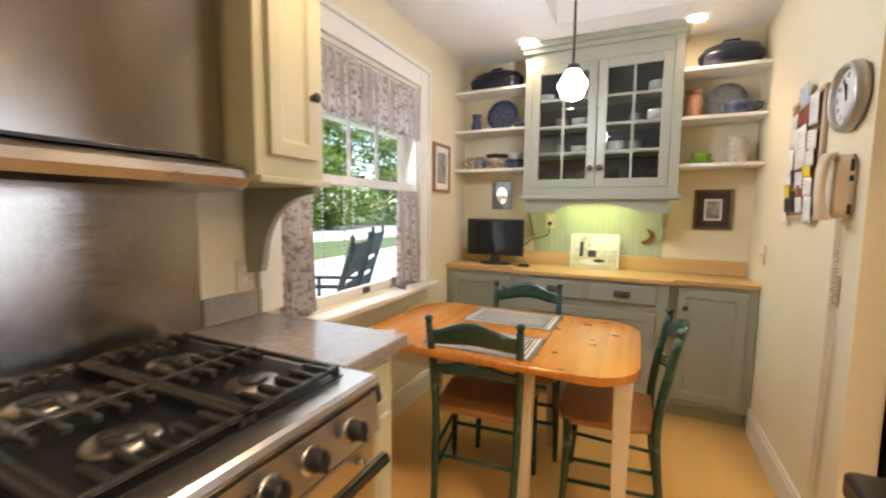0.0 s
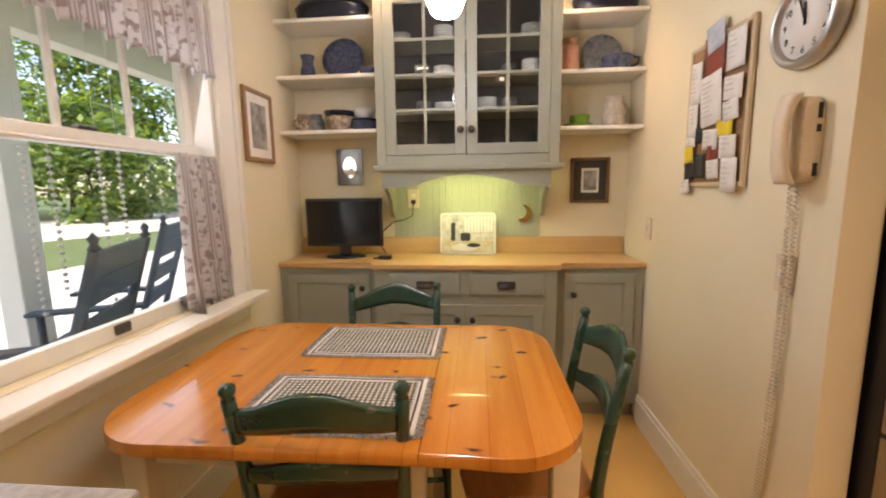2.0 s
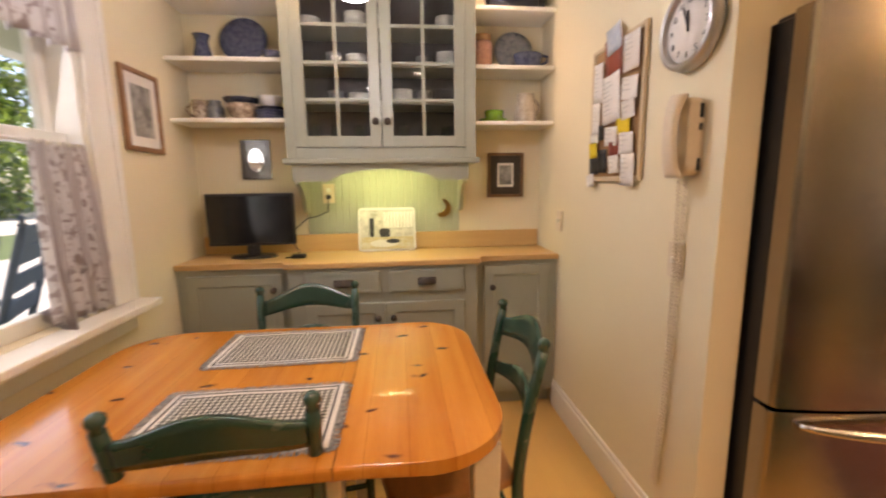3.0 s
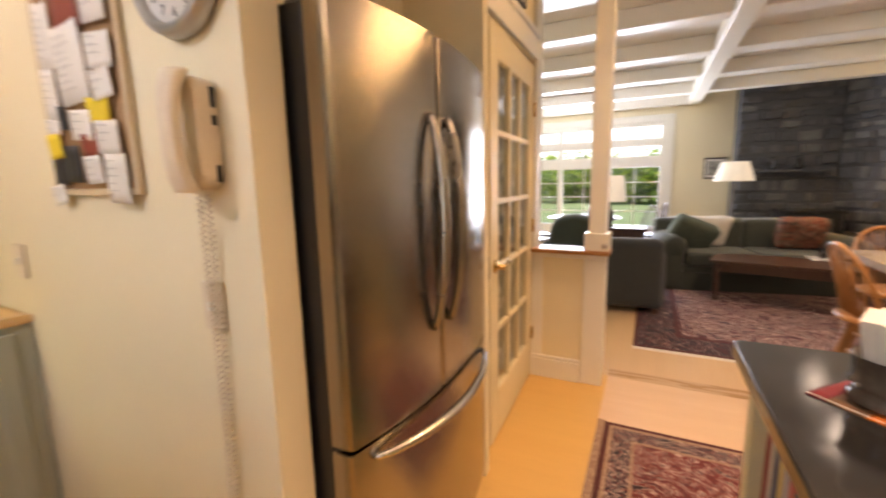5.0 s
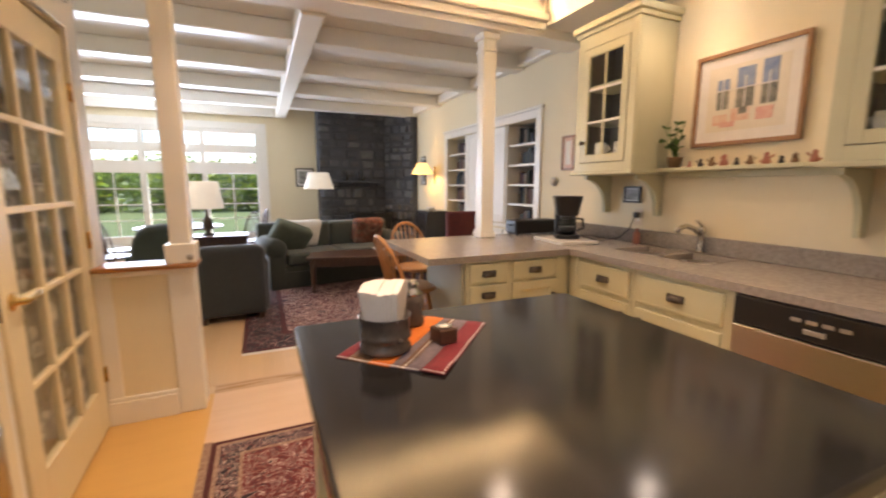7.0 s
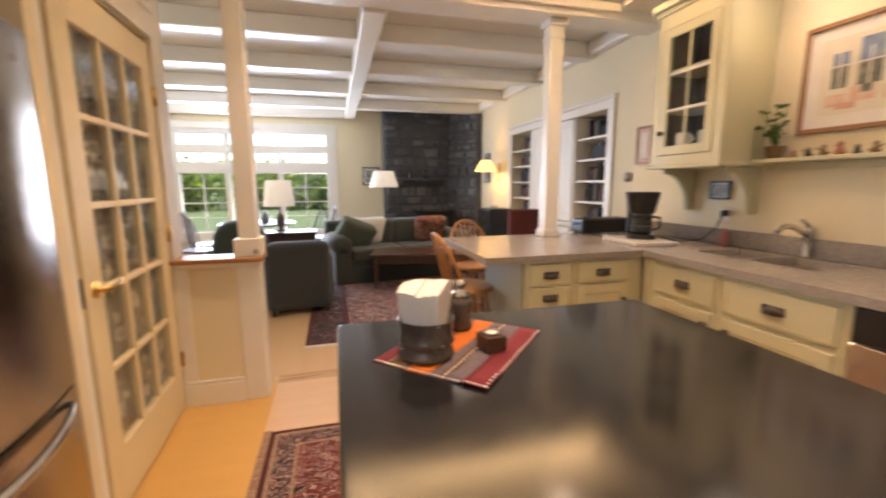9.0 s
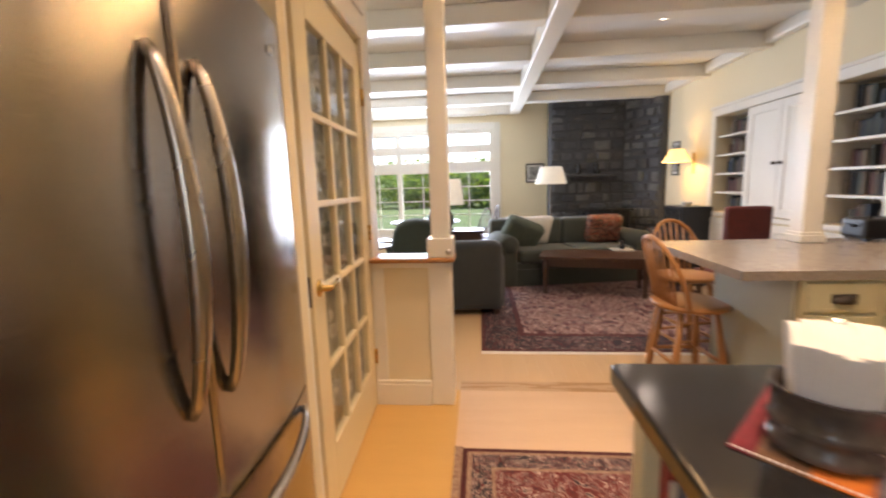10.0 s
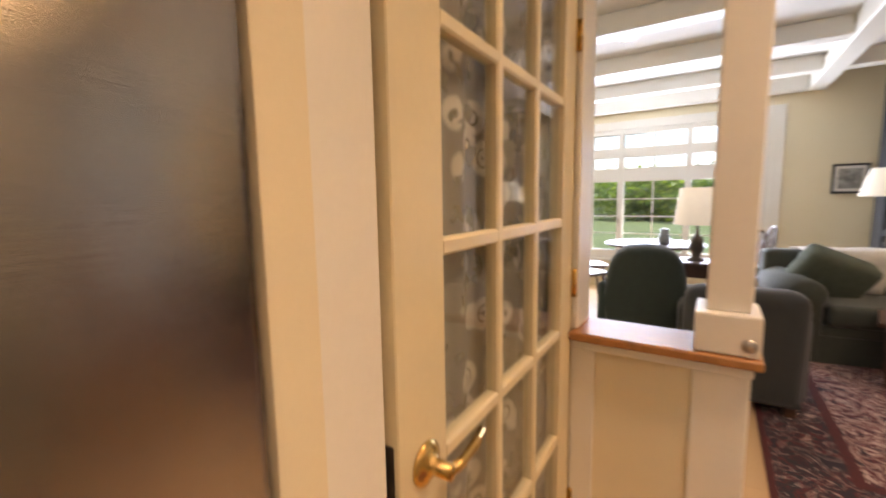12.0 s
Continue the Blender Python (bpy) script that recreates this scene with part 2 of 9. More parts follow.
HANDLE = material("satin_handle_steel", (0.46, 0.42, 0.37), 0.27, 1.0, rgb2=(0.40, 0.36, 0.31), scale=6, fine=200, bump=0.0, rough_var=0.04)
CHROME = material("polished_steel", (0.62, 0.59, 0.54), 0.16, 1.0, scale=6, fine=200, bump=0.0, rough_var=0.04)
IRON = material("black_cast_iron", (0.034, 0.032, 0.031), 0.24, 0.0, rgb2=(0.018, 0.017, 0.017), scale=30, fine=350, bump=0.3)
BLACK = material("black_plastic", (0.010, 0.010, 0.011), 0.35, scale=10, fine=200, bump=0.02)
PEWTER = material("dark_pewter", (0.12, 0.10, 0.085), 0.4, 1.0, rgb2=(0.07, 0.06, 0.05), scale=30, fine=200, bump=0.1)
BRASS = material("aged_brass", (0.72, 0.50, 0.19), 0.22, 1.0, rgb2=(0.55, 0.36, 0.12), scale=20, fine=150, bump=0.03)
SOAP = material("black_stone_island_top", (0.020, 0.019, 0.019), 0.135, rgb2=(0.012, 0.011, 0.011), scale=6, fine=260, bump=0.03, rough_var=0.05)
GREY = material("speckled_grey_counter", (0.36, 0.32, 0.28), 0.22, rgb2=(0.22, 0.19, 0.165), scale=60, fine=420, bump=0.02)
DARK_WOOD = material("dark_walnut", (0.085, 0.04, 0.022), 0.35, rgb2=(0.05, 0.022, 0.012), scale=6, fine=60, stretch=(1, 8, 1))
OAK = material("golden_oak", (0.42, 0.20, 0.065), 0.38, rgb2=(0.30, 0.13, 0.04), scale=8, fine=70, stretch=(4, 4, 0.6))
SOFA = material("dark_green_sofa_cloth", (0.060, 0.066, 0.050), 0.9, rgb2=(0.045, 0.05, 0.038), scale=20, fine=300, bump=0.3, sheen=0.2)
CHARCOAL = material("charcoal_armchair_cloth", (0.040, 0.044, 0.046), 0.85, rgb2=(0.03, 0.033, 0.035), scale=20, fine=300, bump=0.3, sheen=0.2)
LINEN = material("white_linen", (0.72, 0.68, 0.62), 0.85, rgb2=(0.64, 0.60, 0.54), scale=14, fine=320, bump=0.2)
PAPER = material("white_paper", (0.78, 0.74, 0.68), 0.8, scale=10, fine=200, bump=0.02)
CHINA = material("white_china", (0.74, 0.71, 0.66), 0.15, scale=10, fine=100, bump=0.0)
BLUE = material("cobalt_blue_glaze", (0.020, 0.028, 0.075), 0.15, rgb2=(0.10, 0.115, 0.17), scale=40, fine=120, bump=0.0)
LIME = material("lime_green_glaze", (0.20, 0.34, 0.03), 0.25, scale=10, fine=100, bump=0.0)
IVORY = material("ivory_plastic", (0.72, 0.60, 0.44), 0.35, scale=8, fine=120, bump=0.01)
STONE = material("dark_fieldstone", (0.105, 0.10, 0.095), 0.8, rgb2=(0.045, 0.043, 0.042), scale=7, fine=60, bump=0.5)
MORTAR = material("grey_mortar", (0.085, 0.088, 0.095), 0.95, scale=20, fine=120, bump=0.4)
CORK = material("cork", (0.42, 0.25, 0.12), 0.9, rgb2=(0.30, 0.17, 0.08), scale=60, fine=220, bump=0.4)
RUST = material("red_card", (0.30, 0.04, 0.02), 0.6, rgb2=(0.20, 0.07, 0.04), scale=18, fine=80)
YELLOW = material("yellow_note_paper", (0.75, 0.55, 0.03), 0.8, scale=10, fine=100)
GLASS = glass_material("window_glass")
CLEAR = glass_material("clear_glass", (0.90, 0.93, 0.92))

# ---------- structure ----------
XW, XP, YN, YS = -0.95, 1.10, 4.03, -0.88        # window wall, telephone wall, hutch wall, sink wall
XF = 8.20                                        # far wall of the living room
HN, HT, HL = 2.53, 2.72, 2.62                    # ceilings: nook, kitchen tray, living room

kfl = structure("floor", join(B(-1.1, 1.80, -1.0, 4.2, -0.1, 0.0), B(1.80, 3.38, -1.0, 0.57, -0.1, 0.0), B(1.80, 3.38, 1.985, 4.2, -0.1, 0.0)), FLOOR_K, "amber sheet floor of the kitchen and breakfast nook")
# the stretch where window daylight falls, given as a paler rectangle
structure("floor_passage", B(1.80, 3.38, 0.57, 1.985, -0.1, 0.0), FLOOR_DAYLIT, "floor between kitchen and living room, daylight painted into its pale colour")
structure("floor_threshold", B(3.38, 3.502, -0.87, 1.985, -0.003, 0.0015, bev=0.001), FLOOR_T, "maple threshold board between the two floors")
lfl = structure("floor_living", B(3.38, 8.4, -1.0, 5.2, -0.1, -0.003), FLOOR_L, "pale maple strip floor of the living room")

# window wall, with the opening for the sash window
WY0, WY1, WZ0, WZ1 = 1.97, 3.19, 0.84, 2.16
wall_w = bmesh.new()
box(wall_w, XW - 0.15, XW, -1.0, WY0, 0, 2.9)
box(wall_w, XW - 0.15, XW, WY1, YN + 0.15, 0, 2.9)
box(wall_w, XW - 0.15, XW, WY0, WY1, 0, WZ0)
box(wall_w, XW - 0.15, XW, WY0, WY1, WZ1, 2.9)
structure("wall_west", wall_w, WALL, "cream painted wall with a sash window")
structure("wall_north", B(XW, XP + 0.11, YN, YN + 0.15, 0, 2.9), WALL, "cream painted wall behind the dresser")
structure("wall_telephone", B(XP, XP + 0.098, 2.512, YN, 0, 2.9), WALL, "cream painted wall with telephone and notice board")
structure("wall_fridge_back", B(XP + 0.099, 3.229, 3.3, 3.4, 0, 2.9), WALL, "cream painted wall behind the refrigerator")
structure("wall_above_fridge", B(XP + 0.099, 2.10, 2.75, 2.85, 1.80, 2.9), WALL, "cream painted wall above the refrigerator")
structure("wall_fridge_side", B(2.102, 2.150, 2.395, 3.3, 0, 2.9), WALL, "cream painted panel beside the refrigerator")
door_wall = bmesh.new()
box(door_wall, 2.150, 2.30, 2.48, 2.60, 0, 2.9)
box(door_wall, 3.20, 3.33, 2.475, 2.60, 0, 2.9)
box(door_wall, 2.30, 3.20, 2.48, 2.60, 2.06, 2.9)
structure("wall_pantry", door_wall, WALL, "cream painted wall round the pantry door")
structure("wall_pantry_side", B(3.23, 3.33, 2.60, 5.2, 0, 2.9), WALL, "cream painted wall of the pantry")
south = bmesh.new()
box(south, -1.1, 3.97, YS - 0.15, YS, 0, 2.9)
box(south, 6.08, 8.35, YS - 0.15, YS, 0, 2.9)
box(south, 3.97, 6.08, YS - 0.15, YS, 0, 0.90)
box(south, 3.97, 6.08, YS - 0.15, YS, 1.98, 2.9)
structure("wall_south", south, WALL, "cream painted wall with sink counter and built-in shelves")
far = bmesh.new()
FY0, FY1, FZ0, FZ1 = 1.60, 4.05, 0.42, 2.22
box(far, XF, XF + 0.15, YS, FY0, 0, 2.9)
box(far, XF, XF + 0.15, FY1, 5.2, 0, 2.9)
box(far, XF, XF + 0.15, FY0, FY1, 0, FZ0)
box(far, XF, XF + 0.15, FY0, FY1, FZ1, 2.9)
structure("wall_east", far, WALL, "beige wall of the living room with tall windows")
structure("wall_living_north", B(3.33, 8.35, 5.1, 5.25, 0, 2.9), WALL, "cream painted living room wall")

# ceilings: soffits round a raised tray, living room
ceil = bmesh.new()
box(ceil, XW, XP + 0.098, 3.5, YN, HN, HN + 0.4)
box(ceil, XW, -0.11, -0.45, 3.5, HN, HN + 0.4)
box(ceil, XW, 3.5, YS, -0.45, HN, HN + 0.4)
box(ceil, XP + 0.098, 3.33, 2.4, 3.3, HN, HN + 0.4)
box(ceil, -0.11, 3.33, -0.45, 2.4, HT, HT + 0.2)
box(ceil, -0.11, XP + 0.098, 2.4, 3.5, HT, HT + 0.2)
structure("ceiling", ceil, CEIL, "white ceiling with a raised tray over the kitchen")
structure("ceiling_living", B(3.56, 8.4, YS, 5.1, HL, HL + 0.2), CEIL, "white coffered ceiling of the living room")

# ---------- cabinet pieces ----------
def face(x, y, z, deg):
    """Where a front stands: its left lower corner, and how far it is turned from facing -y."""
    return Matrix.Translation((x, y, z)) @ Matrix.Rotation(radians(deg), 4, "Z")


def placed(bm, m):
    bm.transform(m)
    return bm


def frame_ring(w, h, profile):
    """A mitred frame, w wide and h high, facing -y, swept from (inset, depth) points."""
    bm = bmesh.new()
    rings = [[bm.verts.new(c) for c in ((d, y, d), (w - d, y, d), (w - d, y, h - d), (d, y, h - d))] for d, y in profile]
    for p, q in zip(rings, rings[1:] + rings[:1]):
        for i in range(4):
            j = (i + 1) % 4
            bm.faces.new((p[i], p[j], q[j], q[i]))
    return bm


def framed_door(name, w, h, m, material, parent, stile=0.055, th=0.02):
    """A frame-and-panel front with a beaded inner edge; the panel is a piece of its own."""
    b, s = 0.0025, stile
    ring = frame_ring(w, h, [(0, 0), (0, -th + b), (b, -th), (s - b, -th), (s, -th + b), (s, -th + 0.004), (s + 0.008, -th + 0.007), (s + 0.008, -0.003), (s + 0.008, 0)])
    ob = part(name, placed(ring, m), material, parent)
    part("panel", placed(B(s + 0.0078, w - s - 0.0078, -th + 0.009, -0.003, s + 0.0078, h - s - 0.0078), m), material, ob)
    return ob


def slab_front(w, h, th=0.02):
    bm = B(0, w, -th, 0, 0, h, bev=0.003)
    merge(bm, frame_ring(w, h, [(0.012, -th + 0.002), (0.0125, -th - 0.0018), (0.0175, -th - 0.0018), (0.018, -th + 0.002)]))
    return bm


def knob_bm(x, z, th=0.02, r=0.016):
    k = lathe([(r * 0.75, 0), (r * 0.8, 0.003), (r * 0.4, 0.006), (r * 0.4, 0.014), (r, 0.018), (r * 1.05, 0.024), (r * 0.7, 0.030), (0, 0.032)], seg=16)
    k.transform(Matrix.Translation((x, -th, z)) @ Matrix.Rotation(radians(90), 4, "X"))
    return k


def cup_bm(x, z, th=0.02, w=0.09, h=0.034):
    """A cup pull: a quarter shell with a back plate."""
    def f(u, v):
        a, b = math.pi * u, math.pi / 2 * v
        return (x - w / 2 * math.cos(a), -th - 0.004 - 0.024 * math.sin(a) * math.sin(b), z + h * (math.cos(b) * (0.35 + 0.65 * math.sin(a)) - 0.4))
    bm = thicken(grid_sheet(14, 6, f), 0.002)
    box(bm, x - w / 2 - 0.004, x + w / 2 + 0.004, -th - 0.004, -th, z - h * 0.45, z + h * 0.68, 0.002)
    return bm


def unit(name, m, w, h, d, material, fronts, label, z0=0.10, cat="cabinet", group="", toe=True, style=SAGE, top_gap=0.0):
    """A base cabinet: carcass with face frame, and fronts (kind, x0, x1, z0, z1, pull)."""
    o = m.translation
    t = thing(name, o.x, o.y, 0, label, cat, group)
    bm = bmesh.new()
    box(bm, 0, w, 0.0, d, z0, h, 0.003)
    if toe:
        box(bm, 0.01, w - 0.01, 0.06, d, 0.0, z0)
    part("body", placed(bm, m), material, t)
    for kind, a, b, c, e, pull in fronts:
        mm = m @ Matrix.Translation((a, 0.003, c))
        # the dark reveal round an inset front
        if kind == "door":
            ob = framed_door("door", b - a, e - c, mm, material, t)
        else:
            ob = part("drawer_front", placed(slab_front(b - a, e - c), mm), material, t)
        if pull:
            px, pz, k = pull
            part("knob" if k == "knob" else "cup_pull", placed(knob_bm(px, pz) if k == "knob" else cup_bm(px, pz), mm), PEWTER, ob, "dark pewter pull")
    return t


# ---------- breakfast nook: dresser ----------
YB = YN - 0.003
unit("base_cabinet", face(XW + 0.003, 3.68, 0, 0), 0.57, 0.885, YB - 3.68, SAGE, [("door", 0.05, 0.53, 0.15, 0.85, (0.44, 0.62, "knob"))], "sage painted base cupboard standing under the television")
unit("sideboard", face(-0.375, 3.62, 0, 0), 1.0, 0.885, YB - 3.62, SAGE, [
    ("drawer", 0.085, 0.475, 0.745, 0.865, (0.2, 0.055, "cup")), ("drawer", 0.525, 0.925, 0.745, 0.865, (0.2, 0.055, "cup")),
    ("door", 0.085, 0.497, 0.15, 0.69, (0.375, 0.46, "knob")), ("door", 0.503, 0.925, 0.15, 0.69, (0.04, 0.46, "knob"))], "sage painted sideboard with two drawers over two doors")
unit("base_cabinet", face(0.628, 3.68, 0, 0), 0.468, 0.885, YB - 3.68, SAGE, [("door", 0.045, 0.415, 0.14, 0.86, (0.045, 0.60, "knob"))], "sage painted base cupboard beside the telephone wall")
top = prism([(XW + 0.003, 3.66), (-0.40, 3.66), (-0.385, 3.595), (0.635, 3.595), (0.65, 3.66), (XP - 0.003, 3.66), (XP - 0.003, YB), (XW + 0.003, YB)], 0.886, 0.916, 0.006)
single("worktop", top, BUTCHER, "honey maple worktop on the sage cupboards", "worktop")
bsp = bmesh.new()
box(bsp, XW + 0.01, XP - 0.01, YB - 0.02, YB, 0.9165, 1.02, 0.003)
single("backsplash", bsp, BUTCHER, "low maple upstand along the wall", "backsplash")

# glazed wall cabinet
gc = thing("glazed_cabinet", 0.135, YB, 1.42, "sage painted wall cabinet with two glazed doors", "cabinet")
HX0, HX1, HY, HZ0, HZ1 = -0.363, 0.64, 3.752, 1.455, 2.45
bm = bmesh.new()
box(bm, HX0, HX0 + 0.02, HY, YB, HZ0, HZ1)
box(bm, HX1 - 0.02, HX1, HY, YB, HZ0, HZ1)
box(bm, HX0 + 0.02, HX1 - 0.02, YB - 0.015, YB, HZ0, HZ1)
box(bm, HX0 + 0.02, HX1 - 0.02, HY, YB - 0.015, HZ0, HZ0 + 0.02)
box(bm, HX0 + 0.02, HX1 - 0.02, HY, YB - 0.015, HZ1 - 0.02, HZ1)
for z in (1.755, 1.945, 2.14):
    box(bm, HX0 + 0.02, HX1 - 0.02, HY + 0.03, YB - 0.015, z - 0.018, z)
part("body", bm, SAGE, gc)
# thin dark sheets added inside: the cabinet's inner shade, put into colour
INSIDE_SHADE = material("cabinet_inside_shade", (0.055, 0.045, 0.045), 0.6, scale=6, fine=60)
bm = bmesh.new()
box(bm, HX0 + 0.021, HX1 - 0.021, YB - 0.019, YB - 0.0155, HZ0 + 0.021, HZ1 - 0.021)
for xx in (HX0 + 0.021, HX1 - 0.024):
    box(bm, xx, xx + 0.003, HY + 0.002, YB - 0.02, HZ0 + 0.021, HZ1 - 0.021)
part("inner_shade", bm, INSIDE_SHADE, gc, "dark inside of the cabinet, its shade put into the colour")
bm = bmesh.new()
box(bm, HX0, -0.312, HY - 0.02, HY, HZ0, HZ1, 0.003)
box(bm, 0.583, HX1, HY - 0.02, HY, HZ0, HZ1, 0.003)
box(bm, -0.312, 0.583, HY - 0.02, HY, HZ0, 1.508, 0.003)
box(bm, -0.312, 0.583, HY - 0.02, HY, 2.36, HZ1, 0.003)
part("face_frame", bm, SAGE, gc)
bm = bmesh.new()
box(bm, HX0 - 0.015, HX1 + 0.015, HY - 0.04, YB, HZ1, HZ1 + 0.035, 0.008, 2)
box(bm, HX0 - 0.03, HX1 + 0.03, HY - 0.055, YB, HZ1 + 0.035, HN - 0.003, 0.008, 2)
part("cornice", bm, SAGE, gc)
bm = bmesh.new()
box(bm, HX0 - 0.02, HX1 + 0.02, HY - 0.045, YB, 1.425, 1.455, 0.009, 3)
part("sill_moulding", bm, SAGE, gc)
# the arched apron under the cabinet
pts = [(HX0 + 0.02, 1.424), (HX0 + 0.02, 1.335), (-0.15, 1.335)] + [(-0.15 + 0.58 * i / 14, 1.335 + 0.062 * math.sin(math.pi * i / 14) ** 0.6) for i in range(1, 14)] + [(0.43, 1.335), (HX1 - 0.04, 1.335), (HX1 - 0.04, 1.424)]
part("arched_apron", turn_to(prism(pts, 0, 0.02), "y", (0, HY - 0.01, 0)), SAGE, gc)
for cx in (-0.335, 0.588):
    pr = [(YB, 1.335), (3.80, 1.335), (3.80, 1.32), (3.86, 1.30), (3.93, 1.24), (3.955, 1.17), (3.99, 1.15), (YB, 1.15)]
    part("corbel", turn_to(prism(pr, 0, 0.024, 0.003), "x", (cx - 0.012, 0, 0)), SAGE, gc)
for a, b, side in ((-0.310, 0.133, 1), (0.138, 0.581, -1)):
    w, h, s = b - a, 0.848, 0.058
    bm = bmesh.new()
    box(bm, 0, s, -0.022, 0, 0, h, 0.003)
    box(bm, w - s, w, -0.022, 0, 0, h, 0.003)
    box(bm, s, w - s, -0.022, 0, 0, s, 0.003)
    box(bm, s, w - s, -0.022, 0, h - s, h, 0.003)
    m = face(a, HY - 0.003, 1.510, 0)
    d = part("glazed_door", placed(bm, m), SAGE, gc)
    gw, gh = w - 2 * s, h - 2 * s
    part("glazing_bar", placed(B(w / 2 - 0.008, w / 2 + 0.008, -0.018, -0.004, s, h - s, bev=0.002), m), SAGE, d)
    for i in (1, 2, 3):
        part("glazing_bar", placed(B(s, w - s, -0.0175, -0.0045, s + gh * i / 4 - 0.008, s + gh * i / 4 + 0.008, bev=0.002), m), SAGE, d)
    for i in range(4):
        for j in range(2):
            p = B(s + j * gw / 2, s + (j + 1) * gw / 2, -0.0115, -0.0095, s + gh * i / 4, s + gh * (i + 1) / 4)
            part("pane", placed(p, m), GLASS, d)
    part("knob", placed(knob_bm(w - 0.028 if side > 0 else 0.028, 0.13, 0.022, 0.019), m), PEWTER, d, "dark pewter knob")

bead = thing("beadboard_panel", 0.125, YB, 1.022, "sage beadboard panel behind the maple worktop", "panel")
for i in range(22):
    x0 = -0.335 + 0.92 * i / 22
    part("board", B(x0 + 0.0006, x0 + 0.92 / 22 - 0.0006, YB - 0.010, YB, 1.022, 1.425, bev=0.002), BEAD, bead)
area("cabinet_light", look((0.135, 3.805, 1.415), (0.135, 3.93, 1.0)), 0.5, 0.05, 1.0, (0.86, 1.0, 0.42))

# open shelves on both sides
for x0, x1, zs in ((XW + 0.003, HX0 - 0.002, (1.668, 1.972, 2.275)), (HX1 + 0.002, XP - 0.003, (1.655, 1.952, 2.252))):
    for z in zs:
        single("wall_shelf", B(x0, x1, 3.79, YB, z - 0.022, z, bev=0.004), WHITE, "cream painted shelf holding crockery", "shelf", "open shelves beside the cabinet")


# ---------- crockery ----------
def dish(name, prof, x, y, z, material, label, cat, seg=24, group=""):
    return single(name, lathe([(r, z + h) for r, h in prof], x, y, seg), material, label, cat, group)


def plate_prof(r):
    return [(0, 0), (r * 0.6, 0), (r * 0.62, 0.004), (r, 0.018), (r, 0.021), (r * 0.62, 0.008), (0, 0.006)]


def bowl_prof(r, h):
    return [(0, 0), (r * 0.5, 0), (r * 0.55, 0.006), (r * 0.85, h * 0.45), (r, h), (r * 0.97, h), (r * 0.8, h * 0.45), (r * 0.4, 0.012), (0, 0.010)]


def mug(x, y, z, r, h, material, label, deg=0.0, name="mug", cat="mug"):
    bm = lathe([(0, z), (r * 0.92, z), (r, z + 0.006), (r, z + h), (r - 0.004, z + h), (r - 0.005, z + 0.01), (0, z + 0.008)], x, y, 24)
    a = radians(deg)
    pts = [(x + (r + 0.028 * math.sin(math.pi * i / 10) - 0.003) * math.cos(a), y + (r + 0.028 * math.sin(math.pi * i / 10) - 0.003) * math.sin(a), z + h * (0.2 + 0.62 * i / 10)) for i in range(11)]
    merge(bm, tube(pts, 0.006, 8))
    return single(name, bm, material, label, cat)


def stood_plate(x, y, z, r, material, label):
    bm = lathe(plate_prof(r), 0, 0, 32)
    bm.transform(Matrix.Translation((x, y, z + r * 0.97)) @ Matrix.Rotation(radians(78), 4, "X"))
    return single("plate", bm, material, label, "plate")


BROWN_PRINT = material("brown_transfer_print", (0.62, 0.50, 0.36), 0.25, rgb2=(0.10, 0.05, 0.03), scale=45, fine=110, bump=0.0)
DARK_POT = material("dark_blue_black_glaze", (0.012, 0.014, 0.028), 0.2, scale=8, fine=60, bump=0.0)
GREY_RIM = material("grey_blue_stoneware", (0.30, 0.29, 0.27), 0.3, rgb2=(0.10, 0.12, 0.15), scale=30, fine=90, bump=0.0)
SMOKE = glass_material("drinking_glass", (0.80, 0.84, 0.84))
# left shelves
mug(-0.84, 3.90, 1.668, 0.040, 0.105, BROWN_PRINT, "brown and white printed mug on the low shelf", 200)
dish("jug", [(0, 0), (0.035, 0), (0.045, 0.02), (0.045, 0.07), (0.03, 0.095), (0.033, 0.11), (0, 0.11)], -0.775, 3.93, 1.668, GREY_RIM, "small grey stoneware jug", "jug")
dish("bowl", bowl_prof(0.085, 0.085), -0.62, 3.90, 1.668, BROWN_PRINT, "brown printed bowl holding a dark bowl", "bowl")
dish("bowl", bowl_prof(0.095, 0.045), -0.62, 3.90, 1.738, DARK_POT, "dark glazed bowl stacked in another", "bowl")
for k in range(4):
    dish("plate", plate_prof(0.085 if k < 3 else 0.08), -0.47, 3.90, 1.668 + 0.016 * k, BLUE if k < 3 else DARK_POT, "dark blue plate in a low stack", "plate")
dish("bowl", bowl_prof(0.065, 0.055), -0.47, 3.90, 1.740, CHINA, "small white bowl upon the blue plates", "bowl")
dish("vase", [(0, 0), (0.035, 0), (0.046, 0.03), (0.036, 0.075), (0.030, 0.10), (0.042, 0.135), (0, 0.135)], -0.80, 3.90, 1.972, BLUE, "blue and white vase on the middle shelf", "vase")
stood_plate(-0.60, 3.96, 1.972, 0.125, BLUE, "dark blue patterned plate stood against the wall")
dish("bowl", bowl_prof(0.05, 0.05), -0.44, 3.88, 1.972, BLUE, "small blue glazed bowl on the middle shelf", "bowl")


